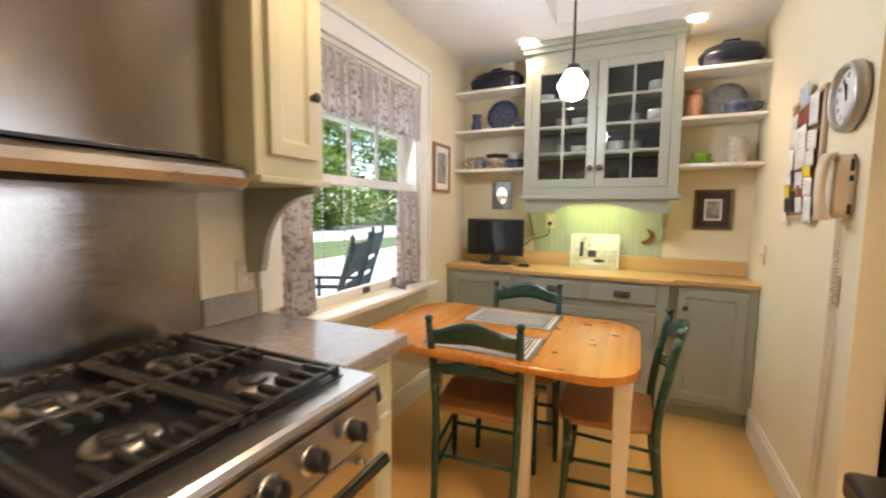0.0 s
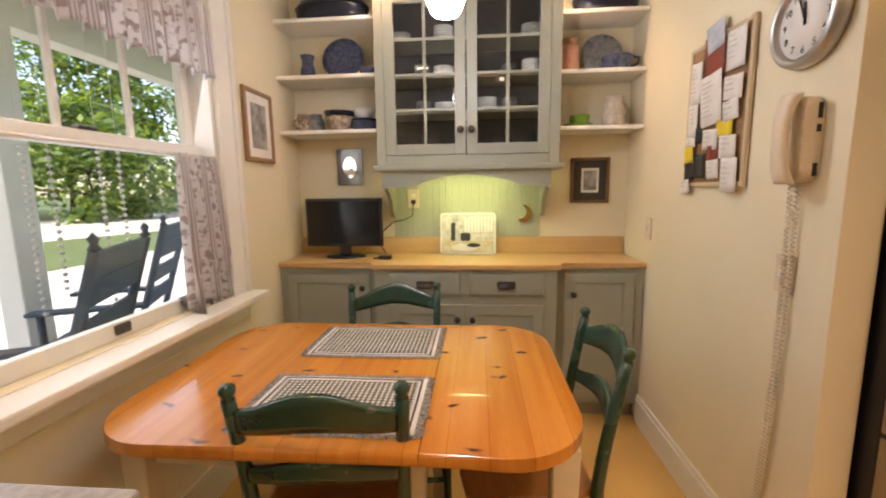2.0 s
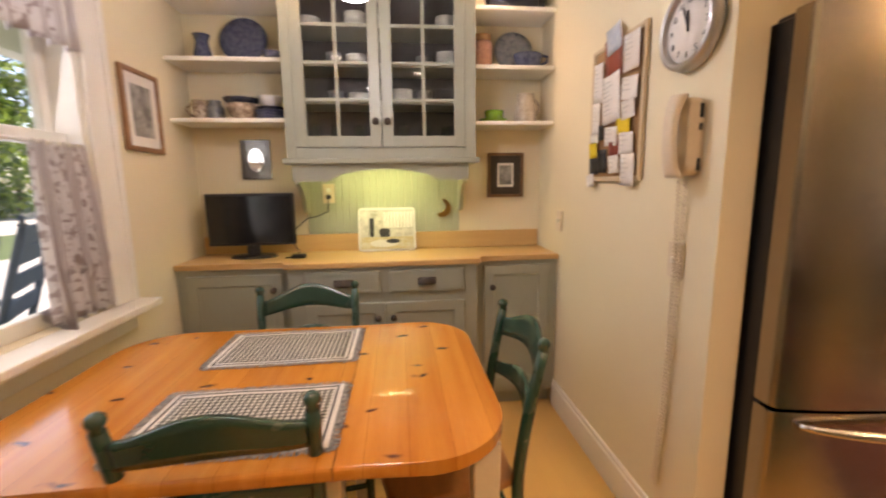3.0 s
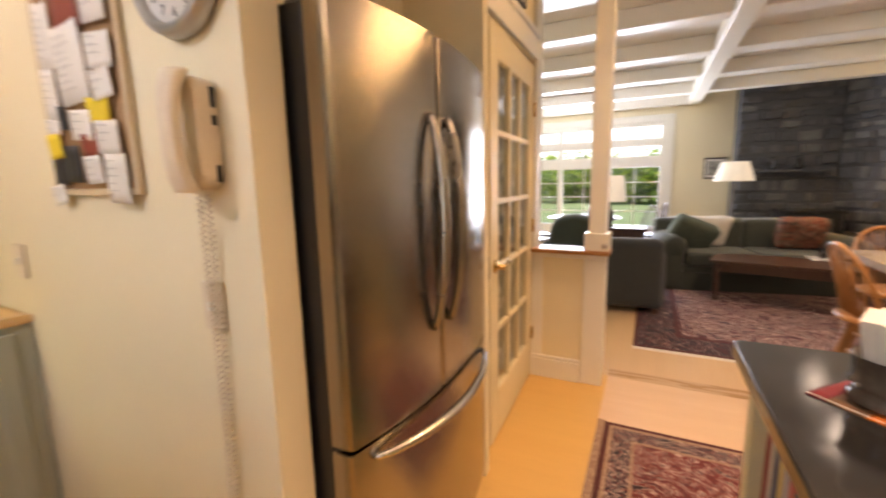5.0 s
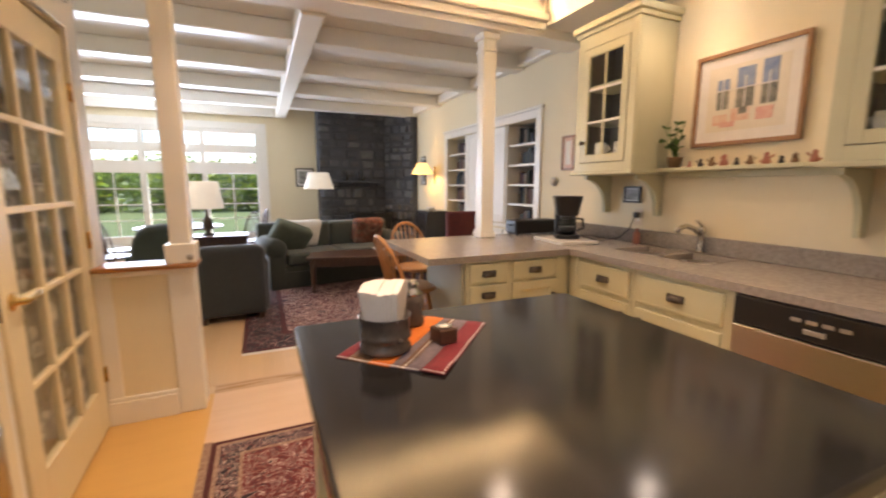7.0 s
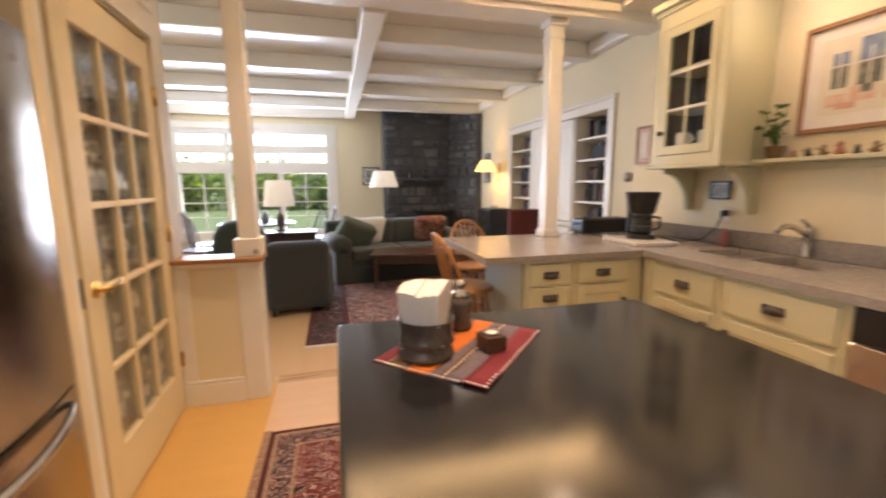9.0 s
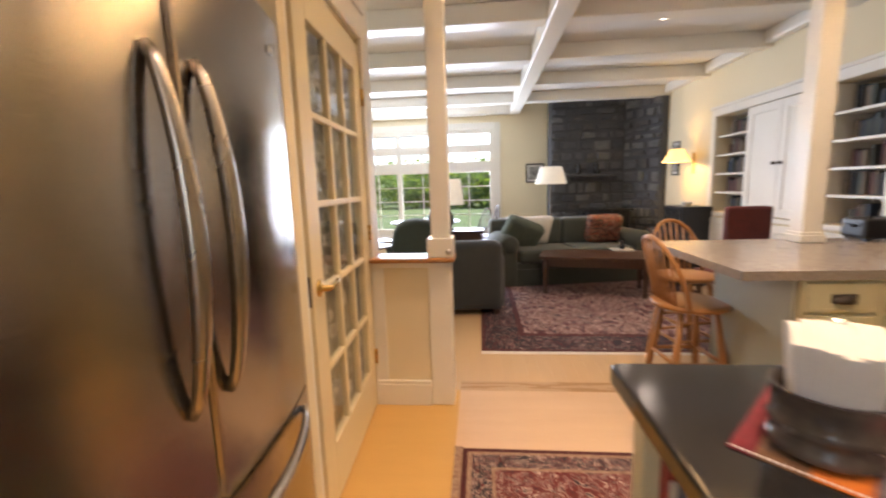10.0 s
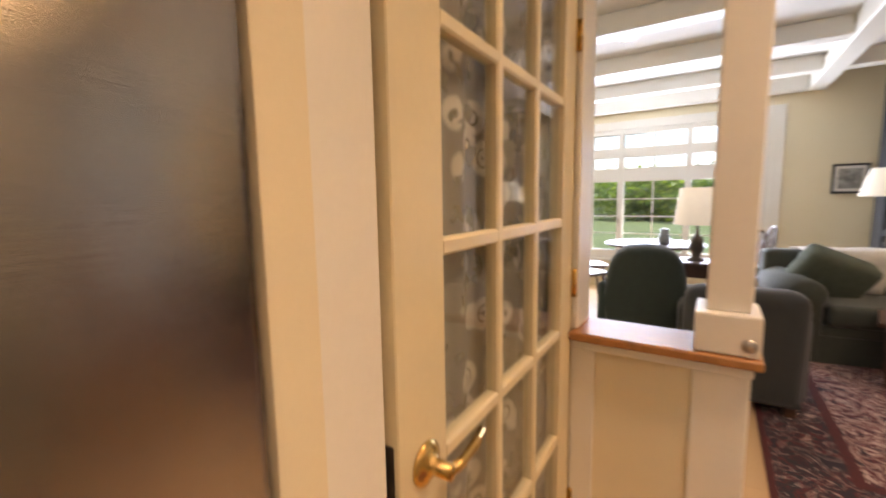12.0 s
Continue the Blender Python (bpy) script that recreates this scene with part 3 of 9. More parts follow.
def roaster(x, y, z, w, label):
    bm = lathe([(0, 0), (0.8, 0), (0.95, 0.25), (1.0, 0.55), (0.96, 0.60), (0.80, 0.85), (0.45, 0.98), (0, 1.0)], 0, 0, 32)
    bm.transform(Matrix.Translation((x, y, z)) @ Matrix.Diagonal((w / 2, 0.105, 0.155, 1)))
    merge(bm, tube([(x - 0.05, y, z + 0.15), (x - 0.04, y, z + 0.175), (x + 0.04, y, z + 0.175), (x + 0.05, y, z + 0.15)], 0.007))
    return single("roasting_pan", bm, DARK_POT, label, "roasting pan")


roaster(-0.64, 3.91, 2.275, 0.44, "dark enamel roasting pan on the top shelf")
roaster(0.90, 3.91, 2.252, 0.36, "black enamel oval roasting pan on the top shelf")
# right shelves
CREAMWARE = material("cream_printed_ware", (0.70, 0.62, 0.50), 0.2, rgb2=(0.42, 0.33, 0.24), scale=16, fine=60, bump=0.0)
jar = thing("storage_jar", 0.71, 3.90, 1.952, "pink-brown storage jar with a cork lid", "jar")
JARFILL = material("pink_spice", (0.50, 0.27, 0.19), 0.4, rgb2=(0.36, 0.17, 0.11), scale=40, fine=200)
part("body", lathe([(0, 1.952), (0.05, 1.952), (0.054, 1.965), (0.054, 2.08), (0.045, 2.10), (0, 2.10)], 0.71, 3.90), JARFILL, jar)
part("lid", lathe([(0, 2.10), (0.045, 2.10), (0.048, 2.105), (0.048, 2.135), (0, 2.138)], 0.71, 3.90), CORK, jar, "pale cork lid")
stood_plate(0.90, 3.965, 1.952, 0.115, GREY_RIM, "grey rimmed plate stood on the shelf")
bt = lathe([(0, 0), (0.05, 0), (0.062, 0.02), (0.072, 0.06), (0.075, 0.075), (0.06, 0.085), (0, 0.09)], 0, 0, 24)
bt.transform(Matrix.Translation((0.965, 3.87, 1.952)) @ Matrix.Diagonal((1.15, 0.8, 1, 1)))
merge(bt, tube([(1.04, 3.87, 1.975), (1.075, 3.87, 1.99), (1.078, 3.87, 2.02), (1.04, 3.87, 2.025)], 0.008))
single("sauce_boat", bt, BLUE, "blue and white sauce boat before a plate", "sauce boat")
dish("saucer", plate_prof(0.082), 0.77, 3.89, 1.655, LIME, "lime green saucer under a cup", "saucer")
dish("cup", [(0, 0), (0.04, 0), (0.052, 0.02), (0.055, 0.06), (0.05, 0.06), (0.04, 0.01), (0, 0.008)], 0.775, 3.89, 1.664, LIME, "lime green cup on its saucer", "cup")
pit = lathe([(0, 0), (0.055, 0), (0.062, 0.02), (0.058, 0.08), (0.047, 0.13), (0.050, 0.165), (0.046, 0.165), (0.042, 0.13), (0, 0.12)], 0.965, 3.90, 24)
pit.transform(Matrix.Translation((0, 0, 1.655)))
merge(pit, tube([(1.015 + 0.035 * math.sin(math.pi * i / 10) - 0.005, 3.90, 1.685 + 0.115 * i / 10) for i in range(11)], 0.0075))
single("pitcher", pit, CREAMWARE, "cream pitcher with a brown printed scene", "pitcher")
# crockery inside the glazed cabinet
rnd = random.Random(4)
for z, hi in ((1.476, 0), (1.756, 1), (1.946, 1), (2.141, 1)):
    for i in range(7):
        if hi and (i * 5 + round(z * 10)) % 7 > 3:
            continue
        x = -0.24 + 0.123 * i
        y = 3.88 + rnd.uniform(-0.02, 0.03)
        if hi and i % 2 == 0:
            for k in range(rnd.choice((2, 3))):
                dish("bowl", bowl_prof(0.058, 0.04), x, y, z + 0.018 * k, CHINA, "white china bowl in a stack behind glass", "bowl", 20, "china in the glazed cabinet")
        elif hi:
            dish("cup", [(0, 0), (0.03, 0), (0.04, 0.03), (0.042, 0.07), (0.038, 0.07), (0.03, 0.01), (0, 0.008)], x, y, z, GREY_RIM, "grey china cup behind glass", "cup", 18, "china in the glazed cabinet")
        else:
            dish("wine_glass", [(0, 0), (0.03, 0), (0.03, 0.002), (0.004, 0.006), (0.004, 0.07), (0.028, 0.10), (0.032, 0.135), (0.026, 0.165), (0.025, 0.165), (0.030, 0.135), (0.026, 0.102), (0, 0.08)], x, y, z, SMOKE, "clear stemmed glass behind the door", "glass", 16, "china in the glazed cabinet")


# ---------- on the worktop and the dresser wall ----------
tv = thing("television", -0.61, 3.86, 0.916, "small black flat television standing on the worktop", "television")
bm = B(-0.845, -0.375, 3.845, 3.875, 0.985, 1.275, bev=0.006, seg=2)
box(bm, -0.80, -0.42, 3.87, 3.90, 1.03, 1.22, 0.01)
part("housing", bm, BLACK, tv)
SCREEN = material("dark_screen", (0.006, 0.006, 0.007), 0.12, scale=5, fine=60, bump=0.0)
part("screen", B(-0.83, -0.39, 3.842, 3.8452, 1.00, 1.26), SCREEN, tv)
bm = lathe([(0, 0.917), (1, 0.917), (1, 0.922), (0.9, 0.930), (0, 0.932)], 0, 0, 28)
bm.transform(Matrix.Translation((-0.61, 3.86, 0)) @ Matrix.Diagonal((0.125, 0.075, 1, 1)))
box(bm, -0.645, -0.575, 3.85, 3.875, 0.93, 0.99, 0.004)
part("stand", bm, BLACK, tv)
ob = single("mains_adapter", B(-0.385, -0.31, 3.76, 3.80, 0.9165, 0.94, bev=0.008, seg=2), BLACK, "black mains adapter lying on the worktop", "adapter")
single("power_cable", tube([(-0.40, 3.87, 1.05), (-0.36, 3.90, 1.09), (-0.32, 3.93, 1.125), (-0.26, 3.96, 1.135), (-0.21, 3.98, 1.16), (-0.205, 3.985, 1.24)], 0.0035), BLACK, "black cable running up to the wall outlet", "cable")
single("power_cable", tube([(-0.40, 3.865, 1.0), (-0.36, 3.84, 0.95), (-0.35, 3.80, 0.923), (-0.42, 3.77, 0.921), (-0.385, 3.78, 0.925)], 0.003), BLACK, "black cable of the adapter on the worktop", "cable")


def wall_plate(name, m, label, sockets=2):
    o = m.translation
    t = thing(name, o.x, o.y, o.z, label, "outlet" if sockets else "switch")
    part("plate", placed(B(-0.036, 0.036, -0.006, 0, -0.058, 0.058, bev=0.002), m), IVORY, t)
    if sockets:
        for dz in (-0.02, 0.02):
            part("socket", placed(B(-0.013, 0.013, -0.008, -0.0055, dz - 0.012, dz + 0.012, bev=0.001), m), WHITE, t)
    else:
        part("toggle", placed(B(-0.005, 0.005, -0.017, -0.0055, -0.01, 0.012, bev=0.002), m), WHITE, t)
    return t


wall_plate("outlet", face(-0.205, YB - 0.013, 1.265, 0), "ivory outlet plate with a plugged-in cable")
single("plug", B(-0.219, -0.191, YB - 0.045, YB - 0.0215, 1.232, 1.258, bev=0.004), BLACK, "black plug in the outlet", "plug")


def striped_picture(name, spots, base):
    """A print seen from afar: patches of colour on paper, each (u0, u1, v0, v1, material)."""
    return base, spots


def framed(name, m, w, h, frame_w, frame_mat, mat_w, mat_mat, art_mat, label, cat="picture", depth=0.02, patches=()):
    """A framed picture, lower left corner at m, facing -y."""
    o = m.translation
    t = thing(name, o.x, o.y, o.z, label, cat)
    bm = bmesh.new()
    f = frame_w
    box(bm, 0, f, -depth, 0, 0, h, 0.003)
    box(bm, w - f, w, -depth, 0, 0, h, 0.003)
    box(bm, f, w - f, -depth, 0, 0, f, 0.003)
    box(bm, f, w - f, -depth, 0, h - f, h, 0.003)
    part("frame", placed(bm, m), frame_mat, t)
    part("mount", placed(B(f, w - f, -depth * 0.5, 0, f, h - f), m), mat_mat, t)
    a = f + mat_w
    part("print", placed(B(a, w - a, -depth * 0.5 - 0.002, -depth * 0.5 + 0.001, a, h - a), m), art_mat, t)
    for k, (u0, u1, v0, v1, pm, nm) in enumerate(patches):
        W, H = w - 2 * a, h - 2 * a
        part(nm, placed(B(a + W * u0, a + W * u1, -depth * 0.5 - 0.0030 - 0.0002 * k, -depth * 0.5 - 0.0015, a + H * v0, a + H * v1), m), pm, t)
    return t


MATBROWN = material("dark_brown_mount", (0.06, 0.045, 0.035), 0.8, scale=20, fine=200)
PRINT_G = material("grey_landscape_print", (0.45, 0.44, 0.40), 0.5, rgb2=(0.06, 0.06, 0.055), scale=16, fine=60, bump=0.0)
GILT = material("brown_gilt_wood", (0.20, 0.105, 0.04), 0.4, rgb2=(0.12, 0.06, 0.02), scale=10, fine=60)
CHERRY = material("pale_cherry_frame", (0.34, 0.18, 0.085), 0.4, rgb2=(0.25, 0.12, 0.05), scale=10, fine=60)
framed("picture", face(0.764, YB, 1.226, 0), 0.228, 0.272, 0.018, GILT, 0.045, MATBROWN, PAPER, "small landscape print in a dark brown frame", patches=[(0.12, 0.88, 0.1, 0.9, PRINT_G, "print")])
framed("picture", face(XW + 0.003, 3.40, 1.475, 90), 0.28, 0.36, 0.022, CHERRY, 0.045, PAPER, PRINT_G, "landscape print in a pale cherry frame beside the window")
# leaded mirror
mi = thing("wall_mirror", -0.61, YB, 1.354, "oval mirror in a leaded glass panel hung on the wall", "mirror")
MIRROR = material("mirror_glass", (0.85, 0.83, 0.80), 0.03, 1.0, scale=4, fine=30, bump=0.0, rough_var=0.01)
LEADGLASS = material("smoky_bevelled_glass", (0.22, 0.21, 0.19), 0.12, 0.6, scale=30, fine=90, bump=0.05)
part("backing", B(-0.693, -0.527, YB - 0.010, YB, 1.354, 1.580, bev=0.002), LEADGLASS, mi)
ov = prism([(-0.61 + 0.043 * math.cos(a), 1.465 + 0.067 * math.sin(a)) for a in [2 * math.pi * i / 28 for i in range(28)]], 0, 0.004)
part("oval_mirror", turn_to(ov, "y", (0, YB - 0.0145, 0)), MIRROR, mi)
bm = tube([(-0.61 + 0.045 * math.cos(a), YB - 0.013, 1.465 + 0.069 * math.sin(a)) for a in [2 * math.pi * i / 28 for i in range(28)]], 0.003, 6, True)
for x in (-0.69, -0.672, -0.548, -0.530):
    box(bm, x - 0.002, x + 0.002, YB - 0.014, YB - 0.009, 1.357, 1.577)
for z in (1.357, 1.375, 1.466, 1.558, 1.577):
    box(bm, -0.691, -0.657 if z == 1.466 else -0.529, YB - 0.0135, YB - 0.0095, z - 0.002, z + 0.002)
box(bm, -0.563, -0.529, YB - 0.0135, YB - 0.0095, 1.464, 1.468)
part("lead_lines", bm, PEWTER, mi)
# painted tray leaning on the wall
tr = thing("tray", 0.137, 3.95, 0.916, "white tray with a painted room scene leaning on the upstand", "tray")
lean = Matrix.Translation((0.137, 3.935, 0.9175)) @ Matrix.Rotation(radians(-13), 4, "X")
bm = placed(turn_to(prism(rounded(-0.172, 0.172, 0, 0.262, 0.02), -0.006, 0.006, 0.003), "y"), lean)
part("tray_board", bm, CHINA, tr)
TRAYART = material("pale_painted_scene", (0.66, 0.62, 0.54), 0.3, rgb2=(0.34, 0.32, 0.27), scale=22, fine=60, bump=0.0)
INK = material("charcoal_ink", (0.03, 0.03, 0.032), 0.4, scale=20, fine=90)
part("painting", placed(B(-0.160, 0.160, -0.0085, -0.0055, 0.012, 0.25), lean), TRAYART, tr)
part("painted_floor", placed(B(-0.160, 0.160, -0.0095, -0.0075, 0.012, 0.085), lean), material("ochre_paint", (0.48, 0.36, 0.14), 0.35, rgb2=(0.60, 0.56, 0.45), scale=30, fine=80), tr)
oval = prism([(-0.02 + 0.085 * math.cos(a), 0.045 + 0.022 * math.sin(a)) for a in [2 * math.pi * i / 24 for i in range(24)]], 0, 0.002)
part("painted_table", placed(turn_to(oval, "y", (0, -0.0125, 0)), lean), CHINA, tr)
bl = prism([(0.035 + 0.03 * math.cos(a) * (1 + 0.4 * abs(math.cos(a))), 0.058 + 0.013 * math.sin(a)) for a in [2 * math.pi * i / 20 for i in range(20)]], 0, 0.002)
part("painted_cat", placed(turn_to(bl, "y", (0, -0.0145, 0)), lean), INK, tr)
for x0, x1, z0, z1 in ((-0.105, -0.078, 0.085, 0.20), (-0.045, 0.015, 0.085, 0.135)):
    part("painted_shape", placed(turn_to(prism(rounded(x0, x1, z0, z1, 0.012), 0, 0.002), "y", (0, -0.0105, 0)), lean), INK, tr)
for i in range(9):
    part("painted_window", placed(B(-0.02 + i * 0.02, -0.008 + i * 0.02, -0.0095, -0.0075, 0.14, 0.235), lean), PAPER, tr)
# crescent moon ornament
cr = [(0.055 * math.cos(a), 0.055 * math.sin(a)) for a in [radians(110 + 250 * i / 22 - 90 + 15) for i in range(23)]]
outer = [(0.055 * math.cos(radians(a)), 0.055 * math.sin(radians(a))) for a in range(-115, 76, 10)]
inner = [(-0.024 + 0.050 * math.cos(radians(a)), 0.012 + 0.046 * math.sin(radians(a))) for a in range(70, -106, -12)]
mo = turn_to(prism([(0.478 + x, 1.165 + z) for x, z in outer + inner], 0, 0.012, 0.003), "y", (0, YB - 0.025, 0))
single("moon_ornament", mo, BRASS, "gilt crescent moon ornament hung on the beadboard", "ornament")
wall_plate("light_switch", face(XP - 0.003, 3.66, 1.10, -90), "ivory light switch plate on the wall", 0)

# ---------- window ----------
win = thing("window_1", XW, (WY0 + WY1) / 2, WZ0, "white double-hung sash window with six panes", "window", kind="structure")
bm = bmesh.new()
xo = XW - 0.15
box(bm, xo, XW, WY0, WY0 + 0.025, WZ0, WZ1)
box(bm, xo, XW, WY1 - 0.025, WY1, WZ0, WZ1)
box(bm, xo, XW, WY0 + 0.025, WY1 - 0.025, WZ1 - 0.025, WZ1)
part("jamb", bm, WHITE, win)
bm = bmesh.new()
box(bm, XW, XW + 0.022, WY0 - 0.115, WY0, 0.92, WZ1 + 0.11, 0.004)
box(bm, XW, XW + 0.022, WY1, WY1 + 0.115, WZ0, WZ1 + 0.11, 0.004)
box(bm, XW, XW + 0.0215, WY0, WY1, WZ1, WZ1 + 0.11, 0.004)
box(bm, XW, XW + 0.034, WY0 - 0.13, WY0 - 0.10, 1.02, WZ1 + 0.11, 0.006, 2)
box(bm, XW, XW + 0.034, WY1 + 0.10, WY1 + 0.13, WZ0, WZ1 + 0.11, 0.006, 2)
box(bm, XW, XW + 0.036, WY0 - 0.13, WY1 + 0.13, WZ1 + 0.11, WZ1 + 0.14, 0.006, 2)
part("casing", bm, WHITE, win)
bm = B(XW - 0.13, XW + 0.11, 1.889, WY1 + 0.16, WZ0 - 0.035, WZ0 - 0.003, bev=0.008, seg=2)
part("window_sill", bm, WHITE, win)
part("apron", B(XW, XW + 0.02, 1.889, WY1 + 0.12, WZ0 - 0.125, WZ0 - 0.036, bev=0.005), WHITE, win)


def sash(x, y0, y1, z0, z1, cols, nm, bottom=0.055):
    s = part(nm, join(B(x, x + 0.035, y0, y0 + 0.045, z0, z1, bev=0.003), B(x, x + 0.035, y1 - 0.045, y1, z0, z1, bev=0.003),
                      B(x, x + 0.035, y0 + 0.045, y1 - 0.045, z0, z0 + bottom, bev=0.003), B(x, x + 0.035, y0 + 0.045, y1 - 0.045, z1 - 0.04, z1, bev=0.003)), WHITE, win)
    for i in range(1, cols):
        y = y0 + 0.045 + (y1 - y0 - 0.09) * i / cols
        part("glazing_bar", B(x + 0.008, x + 0.028, y - 0.009, y + 0.009, z0 + bottom, z1 - 0.04, bev=0.002), WHITE, s)
    for i in range(cols):
        w = (y1 - y0 - 0.09) / cols
        p = part("pane", B(x + 0.015, x + 0.018, y0 + 0.045 + w * i + 0.004, y0 + 0.045 + w * (i + 1) - 0.004, z0 + bottom, z1 - 0.04), GLASS, s)
        p.visible_shadow = False
    return s


sash(XW - 0.125, WY0 + 0.026, WY1 - 0.026, 1.47, WZ1 - 0.026, 4, "upper_sash", 0.045)
low = sash(XW - 0.085, WY0 + 0.026, WY1 - 0.026, WZ0, 1.515, 1, "lower_sash")
part("sash_lock", B(XW - 0.085, XW - 0.05, 2.60, 2.66, 1.516, 1.530, bev=0.004), PEWTER, low)
part("sash_lift", B(XW - 0.05, XW - 0.036, 2.62, 2.68, WZ0 + 0.015, WZ0 + 0.05, bev=0.004), PEWTER, low)

# curtains
FLORAL = None


def curtain_material():
    """White cotton with brown floral stripes running down."""
    m = bpy.data.materials.new("floral_striped_cotton")
    m.use_nodes = True
    nd, ln = m.node_tree.nodes, m.node_tree.links
    b = nd["Principled BSDF"]
    uv = nd.new("ShaderNodeUVMap")
    sep = nd.new("ShaderNodeSeparateXYZ")
    ln.new(uv.outputs["UV"], sep.inputs["Vector"])
    wv = nd.new("ShaderNodeTexWave")
    wv.wave_type, wv.bands_direction = "BANDS", "X"
    wv.inputs["Scale"].default_value, wv.inputs["Distortion"].default_value = 4.6, 0.0
    ln.new(uv.outputs["UV"], wv.inputs["Vector"])
    st = nd.new("ShaderNodeValToRGB")
    st.color_ramp.interpolation = "EASE"
    e = st.color_ramp.elements
    e[0].position, e[0].color = 0.60, (0, 0, 0, 1)
    e[1].position, e[1].color = 0.66, (1, 1, 1, 1)
    ln.new(wv.outputs["Fac"], st.inputs["Fac"])
    ns = nd.new("ShaderNodeTexNoise")
    ns.inputs["Scale"].default_value, ns.inputs["Detail"].default_value = 30, 2
    ln.new(uv.outputs["UV"], ns.inputs["Vector"])
    fl = nd.new("ShaderNodeValToRGB")
    fl.color_ramp.elements[0].position, fl.color_ramp.elements[1].position = 0.50, 0.60
    ln.new(ns.outputs["Fac"], fl.inputs["Fac"])
    w2 = nd.new("ShaderNodeTexWave")
    w2.wave_type, w2.bands_direction = "BANDS", "X"
    w2.inputs["Scale"].default_value = 30.0
    ln.new(uv.outputs["UV"], w2.inputs["Vector"])
    a = nd.new("ShaderNodeMath")
    a.operation = "MULTIPLY"
    ln.new(st.outputs["Color"], a.inputs[0])
    ln.new(w2.outputs["Fac"], a.inputs[1])
    inv = nd.new("ShaderNodeMath")
    inv.operation = "SUBTRACT"
    inv.inputs[0].default_value = 1.0
    ln.new(st.outputs["Color"], inv.inputs[1])
    f2 = nd.new("ShaderNodeMath")
    f2.operation = "MULTIPLY"
    ln.new(inv.outputs[0], f2.inputs[0])
    ln.new(fl.outputs["Color"], f2.inputs[1])
    mx = nd.new("ShaderNodeMath")
    mx.operation = "MAXIMUM"
    ln.new(a.outputs[0], mx.inputs[0])
    ln.new(f2.outputs[0], mx.inputs[1])
    col = nd.new("ShaderNodeMixRGB")
    col.inputs[1].default_value, col.inputs[2].default_value = (0.74, 0.72, 0.71, 1), (0.40, 0.33, 0.32, 1)
    ln.new(mx.outputs[0], col.inputs[0])
    ln.new(col.outputs[0], b.inputs["Base Color"])
    b.inputs["Roughness"].default_value = 0.9
    out = nd["Material Output"]
    tr = nd.new("ShaderNodeBsdfTranslucent")
    ln.new(col.outputs[0], tr.inputs["Color"])
    mix = nd.new("ShaderNodeMixShader")
    mix.inputs[0].default_value = 0.35
    ln.new(b.outputs[0], mix.inputs[1])
    ln.new(tr.outputs[0], mix.inputs[2])
    ln.new(mix.outputs[0], out.inputs["Surface"])
    return m


FLORAL = curtain_material()


def curtain(y0, y1, ztop, zbot, folds, amp, label, wide=1.9, tie=0.0, ruffle=0.0, seed=1):
    nu, nv = folds * 10, 16
    rr = random.Random(seed)
    ph = [rr.uniform(-0.8, 0.8) for _ in range(folds + 2)]

    def f(u, v):
        k = u * folds
        p = ph[int(k)] * (1 - k % 1) + ph[int(k) + 1] * (k % 1)
        a = 2 * math.pi * k + p
        y = y0 + (y1 - y0) * (u + tie * v * (0.5 - u)) + 0.006 * math.sin(2 * a) * v
        z = ztop + (zbot - ztop) * v + 0.008 * math.sin(a + 1) * v
        return (XW - 0.005 + amp * (0.35 + 0.65 * min(1, v * 2.2)) * math.sin(a) + 0.012 * v, y, z)
    bm = grid_sheet(nu, nv, f)
    uvl = bm.loops.layers.uv.new("UVMap")
    bm.verts.index_update()
    for fc in bm.faces:
        for lp in fc.loops:
            i = lp.vert.index
            lp[uvl].uv = ((i // (nv + 1)) / nu * wide * (y1 - y0), (i % (nv + 1)) / nv * abs(ztop - zbot))
    return single("curtain", thicken(bm, 0.0015), FLORAL, label, "curtain", "floral curtains at the window")


curtain(WY0 + 0.03, WY1 - 0.005, 2.125, 1.80, 15, 0.020, "white and brown floral valance gathered on a rod", 2.0, seed=2)
curtain(2.93, WY1 + 0.005, 1.475, 0.85, 6, 0.020, "white and brown floral half curtain drawn aside", 2.2, -0.12, seed=3)
curtain(WY0 + 0.01, WY0 + 0.185, 1.475, 0.85, 6, 0.020, "white and brown floral half curtain beside the worktop", 2.2, -0.10, seed=4)
for z in (2.118, 1.468):
    bm = tube([(XW - 0.005, WY0 + 0.026, z), (XW - 0.005, WY1 - 0.026, z)], 0.007, 10)
    single("curtain_rod", bm, WHITE, "white metal curtain rod across the window", "rod")

# ---------- table ----------
tb = thing("dining_table", -0.17, 2.68, 0, "amber pine drop-leaf table with painted cream legs", "table")


def table_outline(x0, x1):
    out = []
    for x, y in rounded(-0.80, 0.462, 2.235, 3.13, 0.20, 10):
        out.append((x, y))
    return [(min(max(x, x0), x1), y) for x, y in out]


def dedupe(pts):
    out = []
    for p in pts:
        if not out or (abs(p[0] - out[-1][0]) + abs(p[1] - out[-1][1])) > 1e-5:
            out.append(p)
    return out


